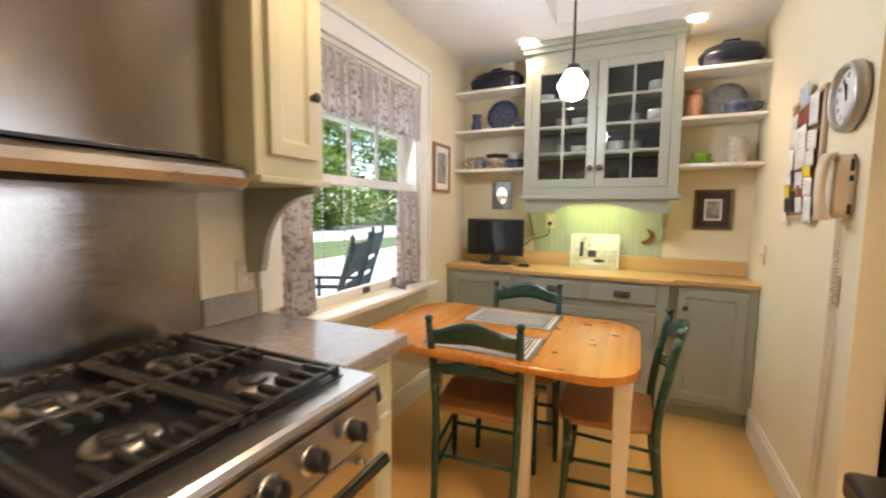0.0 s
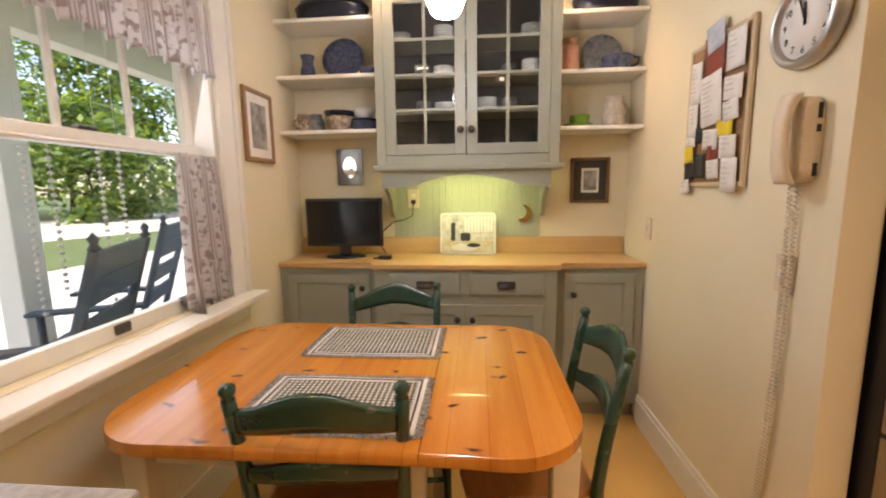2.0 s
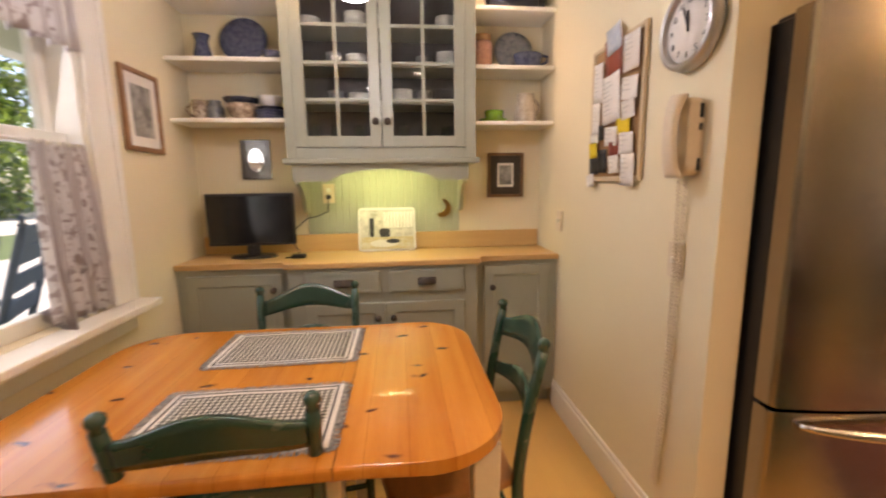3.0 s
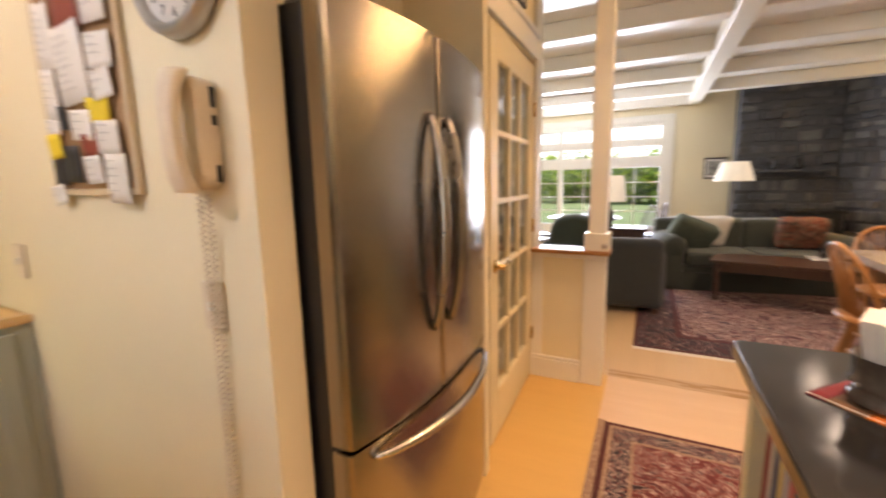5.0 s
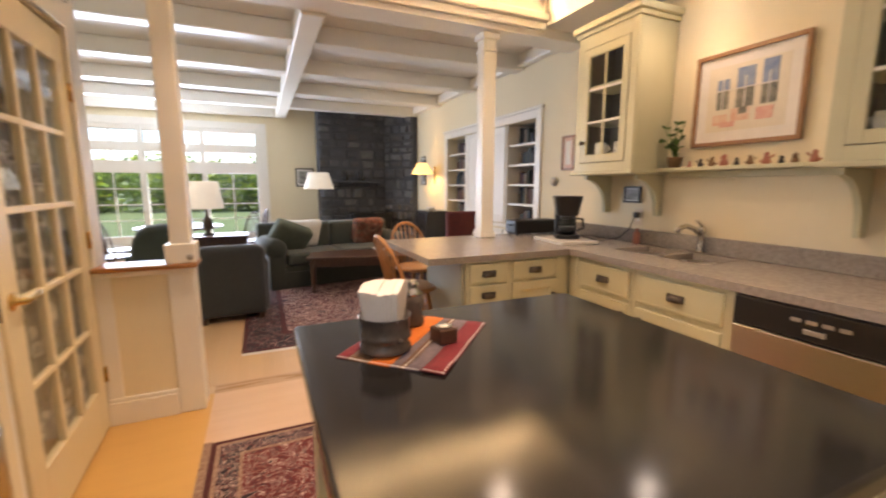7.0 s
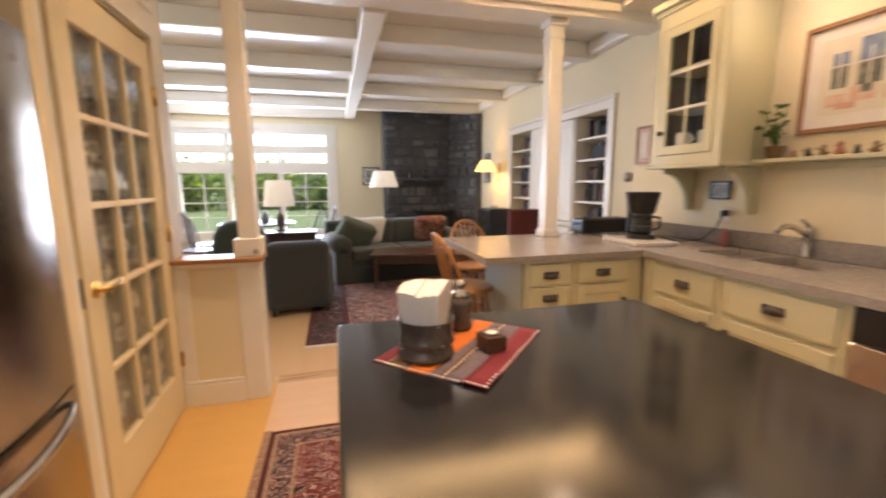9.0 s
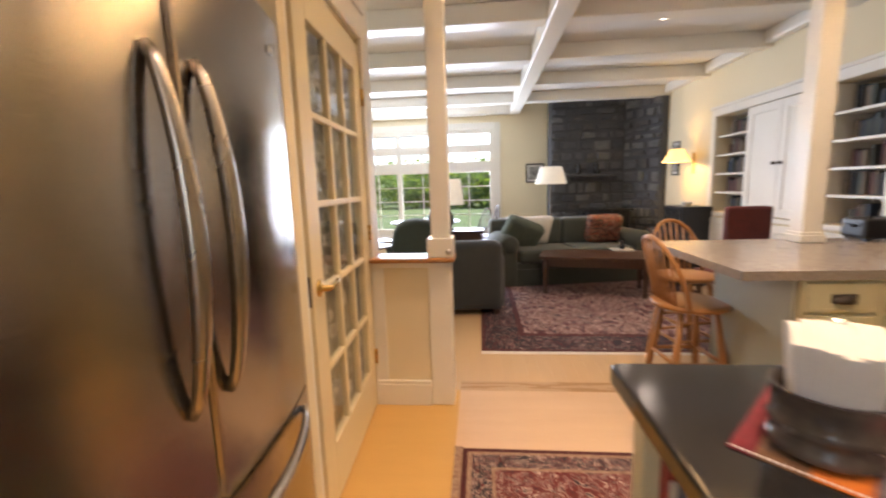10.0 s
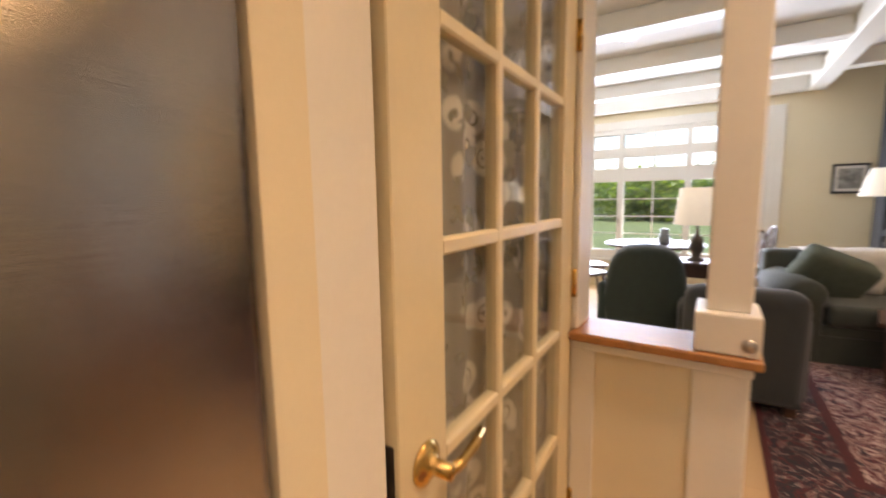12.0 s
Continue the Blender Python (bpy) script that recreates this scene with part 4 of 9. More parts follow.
def pine_material():
    """Glued pine boards with grain along y and dark knots."""
    m = material("knotty_pine_boards", (0.62, 0.255, 0.038), 0.20, rgb2=(0.50, 0.170, 0.022), scale=2.6, fine=46, bump=0.04, stretch=(11, 0.6, 1), coat=0.35)
    nd, ln = m.node_tree.nodes, m.node_tree.links
    b = nd["Principled BSDF"]
    src = b.inputs["Base Color"].links[0].from_socket
    co = nd.new("ShaderNodeTexCoord")
    mp = nd.new("ShaderNodeMapping")
    mp.inputs["Scale"].default_value = (0.50, 1.15, 0.0)
    mp.inputs["Location"].default_value = (0.31, 0.17, 0.0)
    ln.new(co.outputs["Object"], mp.inputs["Vector"])
    vo = nd.new("ShaderNodeTexVoronoi")
    vo.voronoi_dimensions = "2D"
    vo.inputs["Scale"].default_value = 6.6
    vo.inputs["Randomness"].default_value = 1.0
    wob = nd.new("ShaderNodeTexNoise")
    wob.inputs["Scale"].default_value, wob.inputs["Detail"].default_value = 14, 2
    ln.new(co.outputs["Object"], wob.inputs["Vector"])
    sh = nd.new("ShaderNodeVectorMath")
    sh.operation = "MULTIPLY_ADD"
    sh.inputs[1].default_value = (0.055, 0.055, 0.0)
    ln.new(wob.outputs["Color"], sh.inputs[0])
    ln.new(mp.outputs["Vector"], sh.inputs[2])
    ln.new(sh.outputs[0], vo.inputs["Vector"])
    rp = nd.new("ShaderNodeValToRGB")
    rp.color_ramp.elements[0].position, rp.color_ramp.elements[0].color = 0.035, (1, 1, 1, 1)
    rp.color_ramp.elements[1].position, rp.color_ramp.elements[1].color = 0.085, (0, 0, 0, 1)
    ln.new(vo.outputs["Distance"], rp.inputs["Fac"])
    # board stripes across x
    br = nd.new("ShaderNodeTexBrick")
    br.offset = 0.0
    br.inputs["Scale"].default_value = 1.0
    br.inputs["Brick Width"].default_value, br.inputs["Row Height"].default_value = 0.098, 4.0
    br.inputs["Mortar Size"].default_value = 0.0006
    br.inputs["Color1"].default_value, br.inputs["Color2"].default_value, br.inputs["Mortar"].default_value = (1, 1, 1, 1), (0.84, 0.80, 0.76, 1), (0.5, 0.4, 0.3, 1)
    bo = nd.new("ShaderNodeMapping")
    bo.inputs["Location"].default_value = (0.0, 2.0, 0.0)
    ln.new(co.outputs["Object"], bo.inputs["Vector"])
    ln.new(bo.outputs["Vector"], br.inputs["Vector"])
    mu = nd.new("ShaderNodeMixRGB")
    mu.blend_type = "MULTIPLY"
    mu.inputs[0].default_value = 1.0
    ln.new(src, mu.inputs[1])
    ln.new(br.outputs["Color"], mu.inputs[2])
    mk = nd.new("ShaderNodeMixRGB")
    mk.inputs[2].default_value = (0.10, 0.028, 0.010, 1)
    ln.new(rp.outputs["Color"], mk.inputs[0])
    ln.new(mu.outputs[0], mk.inputs[1])
    ln.new(mk.outputs[0], b.inputs["Base Color"])
    return m


PINE_TOP = pine_material()
part("tabletop", prism(dedupe(table_outline(-0.80, 0.0615)), 0.705, 0.738, 0.011, 3), PINE_TOP, tb)
part("drop_leaf", prism(dedupe(table_outline(0.0635, 0.462)), 0.705, 0.738, 0.011, 3), PINE_TOP, tb)
CREAM = material("cream_leg_paint", (0.74, 0.64, 0.47), 0.45, rgb2=(0.66, 0.55, 0.38), scale=6, fine=60, bump=0.05)
for x, y in ((0.405, 2.36), (-0.69, 2.34), (-0.69, 3.01), (0.03, 2.36), (0.03, 3.01), (0.405, 3.01)):
    bm = B(x - 0.034, x + 0.034, y - 0.034, y + 0.034, 0, 0.704, bev=0.004)
    for v in bm.verts:
        if v.co.z < 0.3:
            v.co.x, v.co.y = x + (v.co.x - x) * 0.66, y + (v.co.y - y) * 0.66
    part("leg", bm, CREAM, tb, "cream painted tapered leg")
bm = bmesh.new()
box(bm, -0.656, -0.004, 2.345, 2.370, 0.61, 0.7045)
box(bm, -0.656, -0.004, 2.985, 3.010, 0.61, 0.7045)
box(bm, -0.705, -0.680, 2.374, 2.976, 0.61, 0.7045)
box(bm, 0.020, 0.045, 2.394, 2.976, 0.61, 0.7045)
part("apron", bm, CREAM, tb)


def gingham():
    """Woven black and white checks with plain borders."""
    m = bpy.data.materials.new("black_white_gingham")
    m.use_nodes = True
    nd, ln = m.node_tree.nodes, m.node_tree.links
    b = nd["Principled BSDF"]
    co = nd.new("ShaderNodeTexCoord")
    sp = nd.new("ShaderNodeSeparateXYZ")
    ln.new(co.outputs["Object"], sp.inputs[0])
    total = None
    for axis in ("X", "Y"):
        pp = nd.new("ShaderNodeMath")
        pp.operation = "PINGPONG"
        pp.inputs[1].default_value = 0.0078
        ln.new(sp.outputs[axis], pp.inputs[0])
        gt = nd.new("ShaderNodeMath")
        gt.operation = "GREATER_THAN"
        gt.inputs[1].default_value = 0.0037
        ln.new(pp.outputs[0], gt.inputs[0])
        if total is None:
            total = gt
        else:
            ad = nd.new("ShaderNodeMath")
            ad.operation = "ADD"
            ln.new(total.outputs[0], ad.inputs[0])
            ln.new(gt.outputs[0], ad.inputs[1])
            total = ad
    half = nd.new("ShaderNodeMath")
    half.operation = "MULTIPLY"
    half.inputs[1].default_value = 0.5
    ln.new(total.outputs[0], half.inputs[0])
    ck = nd.new("ShaderNodeValToRGB")
    ck.color_ramp.elements[0].color, ck.color_ramp.elements[1].color = (0.70, 0.66, 0.58, 1), (0.012, 0.014, 0.012, 1)
    mid = ck.color_ramp.elements.new(0.5)
    mid.color = (0.22, 0.21, 0.18, 1)
    ln.new(half.outputs[0], ck.inputs["Fac"])
    ns = nd.new("ShaderNodeTexNoise")
    ns.inputs["Scale"].default_value = 300
    ln.new(co.outputs["Object"], ns.inputs["Vector"])
    bp = nd.new("ShaderNodeBump")
    bp.inputs["Strength"].default_value, bp.inputs["Distance"].default_value = 0.4, 0.001
    ln.new(ns.outputs["Fac"], bp.inputs["Height"])
    ln.new(bp.outputs["Normal"], b.inputs["Normal"])
    ln.new(ck.outputs["Color"], b.inputs["Base Color"])
    b.inputs["Roughness"].default_value = 0.9
    return m


GINGHAM = gingham()
FRINGE = material("black_white_fringe", (0.45, 0.42, 0.38), 0.95, rgb2=(0.03, 0.03, 0.03), scale=90, fine=300, bump=0.5)
for x0, x1, y0, y1 in ((-0.425, 0.052, 2.765, 3.075), (-0.425, 0.052, 2.298, 2.606)):
    pm = thing("placemat", (x0 + x1) / 2, (y0 + y1) / 2, 0.738, "black and white gingham placemat with fringed edge", "placemat", "placemats on the table")

    def wav(u, v, x0=x0, x1=x1, y0=y0, y1=y1):
        return (x0 + (x1 - x0) * u, y0 + (y1 - y0) * v, 0.7415 + 0.0012 * math.sin(9 * u + 5 * v))
    part("checked_cloth", thicken(grid_sheet(12, 8, lambda u, v: wav(0.07 + 0.86 * u, 0.10 + 0.80 * v)), 0.001), GINGHAM, pm)
    bm = bmesh.new()
    for a0, a1, b0, b1 in ((0.02, 0.07, 0.02, 0.98), (0.93, 0.98, 0.02, 0.98), (0.07, 0.93, 0.02, 0.10), (0.07, 0.93, 0.90, 0.98)):
        merge(bm, thicken(grid_sheet(6, 6, lambda u, v: wav(a0 + (a1 - a0) * u, b0 + (b1 - b0) * v)), 0.001))
    part("white_border", bm, LINEN, pm)
    bm = bmesh.new()
    for a0, a1, b0, b1 in ((0.045, 0.058, 0.05, 0.95), (0.942, 0.955, 0.05, 0.95), (0.045, 0.955, 0.045, 0.068), (0.045, 0.955, 0.932, 0.955)):
        merge(bm, thicken(grid_sheet(5, 5, lambda u, v: tuple(Vector(wav(a0 + (a1 - a0) * u, b0 + (b1 - b0) * v)) + Vector((0, 0, 0.0011)))), 0.0006))
    part("dark_stripe", bm, BLACK, pm)
    bm = bmesh.new()
    rr = random.Random(7)
    for i in range(150):
        for end in (0, 1):
            for ax in (0, 1):
                s = (i + rr.uniform(-0.4, 0.4)) / 150
                ln_ = rr.uniform(0.013, 0.022)
                if ax:
                    bx, by, dx, dy = x0 + (x1 - x0) * s, (y0, y1)[end], 0.002, 0
                    tip = (bx + rr.uniform(-0.005, 0.005), by + (-1, 1)[end] * (ln_ - 0.006))
                    by += (1, -1)[end] * 0.006
                else:
                    bx, by, dx, dy = (x0, x1)[end], y0 + (y1 - y0) * s, 0, 0.002
                    tip = (bx + (-1, 1)[end] * (ln_ - 0.006), by + rr.uniform(-0.005, 0.005))
                    bx += (1, -1)[end] * 0.009
                z = 0.7405
                vs = [bm.verts.new(c) for c in ((bx - dx, by - dy, z + 0.0012), (bx + dx, by + dy, z + 0.0012), (tip[0] + dx / 2, tip[1] + dy / 2, z - 0.0012 + rr.uniform(0, 0.003)), (tip[0] - dx / 2, tip[1] - dy / 2, z - 0.0012 + rr.uniform(0, 0.003)))]
                bm.faces.new(vs)
    part("fringe", thicken(bm, 0.0008), FRINGE, pm)


# ---------- ladder-back chairs ----------
def ladder_chair():
    """A dark green ladder-back chair: back posts at y = 0, seat towards +y, centre x = 0."""
    c = thing("dining_chair", 0, 0, 0, "dark green painted ladder-back chair with a honey wood seat", "chair", "chairs round the table")

    def back_y(z):
        return -0.0 - 0.075 * max(0, (z - 0.45) / 0.45) ** 1.4 - 0.05 * max(0, (0.45 - z) / 0.45) ** 1.5 + 0.075
    for s in (-1, 1):
        pts, rad = [], []
        for i in range(19):
            z = 0.855 * i / 18
            pts.append((s * (0.175 + 0.022 * z / 0.855), back_y(z), z))
            rad.append(0.0160 + 0.003 * math.sin(math.pi * z / 0.855))
        bm = tube(pts, 0.018, 10, radii=rad)
        top_x, top_y = pts[-1][0], pts[-1][1]
        merge(bm, lathe([(0.016, 0.853), (0.012, 0.861), (0.017, 0.868), (0.0195, 0.876), (0.017, 0.886), (0.009, 0.892), (0, 0.894)], top_x, top_y, 12))
        part("back_post", bm, GREEN, c)
        pts = [(s * (0.205 + 0.008 * (0.45 - z) / 0.45), 0.415 + 0.02 * ((0.45 - z) / 0.45) ** 2, z) for z in [0.45 * i / 8 for i in range(9)]]
        part("front_leg", tube(pts, 0.017, 10, radii=[0.013 + 0.008 * i / 8 for i in range(9)]), GREEN, c)

    def slat(zc, h, rise, dip):
        def f(u, v):
            x = -0.180 + 0.360 * u
            mid = math.sin(math.pi * u)
            wob = 0.5 - 0.5 * math.cos(2 * math.pi * u)
            z = zc + (v - 0.5) * h * (0.75 + 0.25 * wob) + rise * wob ** 0.8 * (0.72 + 0.28 * v)
            return (x, back_y(z) - 0.030 * mid, z)
        return thicken(grid_sheet(28, 4, f), 0.016)
    part("top_slat", slat(0.800, 0.082, 0.046, 0), GREEN, c)
    part("lower_slat", slat(0.648, 0.052, 0.034, 0), GREEN, c)
    seat = [(-0.17, 0.075), (0.17, 0.075), (0.205, 0.16), (0.225, 0.40), (0.20, 0.445), (0.10, 0.465), (-0.10, 0.465), (-0.20, 0.445), (-0.225, 0.40), (-0.205, 0.16)]
    part("seat", prism(seat, 0.432, 0.462, 0.010, 3), SEAT, c, "honey brown wooden seat")
    for z in (0.20, 0.30):
        part("front_stretcher", tube([(-0.207, 0.425, z), (0.207, 0.425, z)], 0.010, 8), GREEN, c)
    part("back_stretcher", tube([(-0.178, back_y(0.24), 0.24), (0.178, back_y(0.24), 0.24)], 0.009, 8), GREEN, c)
    for s in (-1, 1):
        for z in (0.17, 0.27):
            part("side_stretcher", tube([(s * 0.178, back_y(z), z), (s * 0.208, 0.42, z)], 0.009, 8), GREEN, c)
    return c


ch = ladder_chair()
ch.matrix_basis = pose(-0.172, 2.245, 0, 0, 0, 5)
for x, y, a, lb in ((0.60, 2.69, 92, ""), (-0.19, 3.26, 188, "")):
    copy_thing(ch, pose(x, y, 0, 0, 0, a))

# ---------- pendant lamp ----------
pl = thing("pendant_lamp", 0.088, 2.93, 1.90, "small bright glass pendant lamp hanging on a dark rod", "lamp")
PEND = glow("lit_lamp_glass", (0.80, 0.90, 1.0), 32.0)
sh = lathe([(0.03, 2.06), (0.075, 1.985), (0.05, 1.92), (0.0, 1.90)], 0.088, 2.93, 8)
for f in sh.faces:
    f.smooth = False
part("glass_shade", sh, PEND, pl)
part("rod", tube([(0.088, 2.93, 2.06), (0.088, 2.93, HT - 0.02)], 0.006, 8), PEWTER, pl)
part("rose", lathe([(0.0, HT - 0.03), (0.05, HT - 0.03), (0.055, HT - 0.012), (0.055, HT - 0.003)], 0.088, 2.93), PEWTER, pl)
part("cap", lathe([(0.035, 2.05), (0.034, 2.075), (0.012, 2.09), (0.0, 2.09)], 0.088, 2.93), PEWTER, pl)

# ---------- telephone wall ----------
cb = thing("notice_board", XP, 3.09, 1.315, "cork notice board covered with cards and notes", "notice board")
m = face(XP - 0.003, 3.295, 1.315, -90)
bm = bmesh.new()
w, h = 0.405, 0.552
for x0, x1, z0, z1 in ((0, 0.018, 0, h), (w - 0.018, w, 0, h), (0.018, w - 0.018, 0, 0.018), (0.018, w - 0.018, h - 0.018, h)):
    box(bm, x0, x1, -0.016, 0, z0, z1, 0.003)
part("frame", placed(bm, m), material("pale_wood_frame", (0.62, 0.48, 0.30), 0.5, scale=8, fine=70), cb)
part("cork", placed(B(0.018, w - 0.018, -0.009, 0, 0.018, h - 0.018), m), CORK, cb)
PALEBLUE = material("pale_blue_photo", (0.35, 0.42, 0.52), 0.4, rgb2=(0.60, 0.60, 0.60), scale=20, fine=60)
NOTES = [(0.03, 0.11, 0.33, 0.49, PAPER, 3), (0.13, 0.26, 0.40, 0.56, RUST, -3), (0.14, 0.25, 0.50, 0.60, PALEBLUE, -8), (0.28, 0.385, 0.40, 0.53, PAPER, 2),
         (0.12, 0.26, 0.23, 0.42, PAPER, -4), (0.03, 0.10, 0.20, 0.33, PAPER, 2), (0.27, 0.38, 0.30, 0.38, PAPER, 5), (0.28, 0.37, 0.23, 0.30, PAPER, -4),
         (0.24, 0.34, 0.175, 0.235, YELLOW, 6), (0.02, 0.09, 0.10, 0.165, YELLOW, -3), (0.15, 0.25, 0.14, 0.215, PAPER, 4), (0.10, 0.18, 0.035, 0.13, INK, 2),
         (0.19, 0.27, 0.095, 0.155, RUST, 0), (0.27, 0.37, 0.10, 0.18, PAPER, 3), (0.20, 0.28, 0.03, 0.10, PAPER, -2), (0.29, 0.385, -0.02, 0.10, PAPER, 2),
         (0.02, 0.10, 0.03, 0.10, INK, 1), (0.0, 0.07, -0.025, 0.03, PAPER, -8), (0.03, 0.10, 0.165, 0.20, PAPER, 8), (0.105, 0.15, 0.17, 0.23, INK, 3)]
for i, (x0, x1, z0, z1, mt, a) in enumerate(NOTES):
    cx, cz = (x0 + x1) / 2, (z0 + z1) / 2
    bm = grid_sheet(4, 4, lambda u, v: ((u - 0.5) * (x1 - x0), -0.004 * (abs(u - 0.5) * 2) ** 2 * v - 0.001 * (i % 5), (v - 0.5) * (z1 - z0)))
    thicken(bm, 0.0006)
    bm.transform(m @ Matrix.Translation((cx, -0.0185 - 0.0012 * (i % 4), cz)) @ Matrix.Rotation(radians(a), 4, "Y"))
    nt = part("note", bm, mt, cb)
    if mt is PAPER:
        bl = bmesh.new()
        n = max(2, int((z1 - z0) / 0.022))
        for k in range(n):
            ww = (x1 - x0) * (0.32 + 0.1 * ((k * 7 + i) % 3))
            zc = (z1 - z0) * 0.36 - k * 0.018
            if zc > -(z1 - z0) * 0.42:
                box(bl, -(x1 - x0) * 0.38, -(x1 - x0) * 0.38 + ww, -0.0062 - 0.001 * (i % 5), -0.0052 - 0.001 * (i % 5), zc - 0.0012, zc + 0.0012)
        if len(bl.verts):
            bl.transform(m @ Matrix.Translation((cx, -0.0185 - 0.0012 * (i % 4), cz)) @ Matrix.Rotation(radians(a), 4, "Y"))
            part("text_line", bl, material("grey_ink", (0.50, 0.47, 0.44), 0.8, scale=20, fine=100) if i == 0 else bpy.data.materials["grey_ink"], nt)

# wall clock
ck = thing("wall_clock", XP, 2.66, 1.63, "round silver wall clock with a white dial", "clock")
cm = face(XP - 0.003, 2.665, 1.755, -90)


def disc(prof, seg=40):
    b = lathe(prof, 0, 0, seg)
    b.transform(cm @ Matrix.Rotation(radians(90), 4, "X"))
    return b


SILVER = material("brushed_silver_plastic", (0.48, 0.46, 0.43), 0.32, 0.7, scale=10, fine=120, bump=0.02)
part("rim", disc([(0.0, 0), (0.118, 0), (0.124, 0.012), (0.120, 0.035), (0.108, 0.044), (0.098, 0.036), (0.097, 0.022), (0.0, 0.020)]), SILVER, ck)
part("dial", disc([(0.0, 0.0205), (0.0965, 0.0205), (0.0965, 0.023), (0, 0.023)]), PAPER, ck)


def text_part(s, size, m, parent, mt, name="numeral"):
    cu = bpy.data.curves.new("t", "FONT")
    cu.body, cu.size, cu.align_x, cu.align_y, cu.extrude = s, size, "CENTER", "CENTER", 0.0004
    o = bpy.data.objects.new("t", cu)
    dg = bpy.context.evaluated_depsgraph_get()
    me = bpy.data.meshes.new_from_object(o.evaluated_get(dg) if False else o)
    bm = bmesh.new()
    bm.from_mesh(me)
    bpy.data.objects.remove(o)
    bpy.data.meshes.remove(me)
    bm.transform(m @ Matrix.Rotation(radians(90), 4, "X"))
    return part(name, bm, mt, parent)


for k in range(1, 13):
    a = radians(90 - 30 * k)
    text_part(str(k), 0.026, cm @ Matrix.Translation((0.076 * math.cos(a), -0.0238, 0.076 * math.sin(a))), ck, BLACK)
for nm, a, ln_, wd in (("hour_hand", 95, 0.048, 0.0045), ("minute_hand", 112, 0.068, 0.003)):
    bm = B(-wd, wd, -0.027, -0.025, -0.012, ln_, bev=0.0006)
    bm.transform(cm @ Matrix.Rotation(radians(90 - a), 4, "Y"))
    part(nm, bm, BLACK, ck)

# telephone
ph = thing("telephone", XP, 2.64, 1.30, "cream corded wall telephone hanging on the wall", "telephone")
pm_ = face(XP - 0.003, 2.70, 1.325, -90)
bm = turn_to(prism(rounded(0.0, 0.105, 0.0, 0.225, 0.03), 0, 0.05, 0.012, 3), "y", (0, -0.05, 0))
part("base", placed(bm, pm_), IVORY, ph)


def handset(u, v):
    a = 2 * math.pi * u
    t = v
    wid = 0.030 - 0.006 * math.sin(math.pi * t)
    dep = 0.020 - 0.005 * math.sin(math.pi * t)
    return (0.078 + wid * math.cos(a), -0.088 + 0.022 * (2 * abs(t - 0.5)) ** 3 + dep * math.sin(a), -0.005 + 0.235 * t)


bm = grid_sheet(20, 24, handset)
bmesh.ops.remove_doubles(bm, verts=bm.verts, dist=1e-5)
bmesh.ops.holes_fill(bm, edges=[e for e in bm.edges if e.is_boundary], sides=40)
hs = part("handset", placed(bm, pm_), IVORY, ph)
for z0_, z1__ in ((0.015, 0.05), (0.13, 0.15), (0.165, 0.205)):
    part("side_slot", placed(B(0.1035, 0.1062, -0.018, -0.006, z0_, z1__, bev=0.0005), pm_), BLACK, ph, "black slot in the side")
for off, z1_ in ((0.028, 0.0), (0.058, -0.01)):
    pts = []
    for i in range(900):
        s = i / 899
        z = 1.325 + z1_ - s * 1.06
        y = 2.70 - off - 0.022 * math.sin(s * 2.6) + (0.055 * s if off > 0.05 else 0.035 * s)
        a = 2 * math.pi * 80 * s
        pts.append((XP - 0.016 + 0.0055 * math.cos(a), y + 0.0055 * math.sin(a), z))
    part("coiled_cord", tube(pts, 0.0021, 4), IVORY, ph, "ivory coiled cord")
wall_plate("phone_jack", face(XP - 0.003, 2.675, 1.06, -90), "ivory wall plate behind the telephone cord", 0)

# skirting boards
def skirting(name, m, w):
    bm = bmesh.new()
    box(bm, 0, w, -0.016, 0, 0, 0.135, 0.002)
    box(bm, 0, w, -0.012, 0, 0.135, 0.160, 0.004, 2)
    structure(name, placed(bm, m), WHITE, "white painted skirting board along the wall")


skirting("baseboard", face(XP - 0.002, 3.68, 0, -90), 3.68 - 2.512)
skirting("baseboard_window", face(XW + 0.002, 1.91, 0, 90), 3.67 - 1.91)


# recessed lamps
CANGLOW = glow("recessed_lamp_glow", (1.0, 0.86, 0.66), 14.0)
for x, y, z, w in CANS:
    t = thing("recessed_light", x, y, z, "round white recessed ceiling lamp, lit", "lamp", "recessed ceiling lamps")
    zc = z + 0.027
    part("trim_ring", lathe([(0.062, zc), (0.085, zc), (0.088, zc - 0.006), (0.080, zc - 0.009), (0.062, zc - 0.006)], x, y, 28, cap=False), WHITE, t)
    part("lamp_disc", lathe([(0, zc - 0.001), (0.064, zc - 0.001), (0.064, zc - 0.003), (0, zc - 0.003)], x, y, 24), CANGLOW, t)

# ---------- kitchen: range side ----------
SY0, SY1, SXF = 0.63, 1.548, -0.19
rg = thing("kitchen_range", -0.55, 1.09, 0, "stainless steel gas range with black iron grates", "stove")
bm = B(XW + 0.045, SXF - 0.02, SY0, SY1, 0.09, 0.895, bev=0.004)
part("body", bm, STEEL_H, rg)
bm = bmesh.new()
box(bm, XW + 0.045, -0.245, SY0, SY1, 0.895, 0.915, 0.003)
merge(bm, turn_to(prism([(-0.25, 0.915), (-0.175, 0.915), (-0.163, 0.910), (-0.158, 0.898), (-0.163, 0.885), (-0.18, 0.875), (-0.25, 0.875)], SY0, SY1), "y"))
part("cooktop", bm, STEEL_H, rg)
bm = B(-0.86, -0.238, SY0 + 0.02, SY1 - 0.045, 0.9152, 0.918)
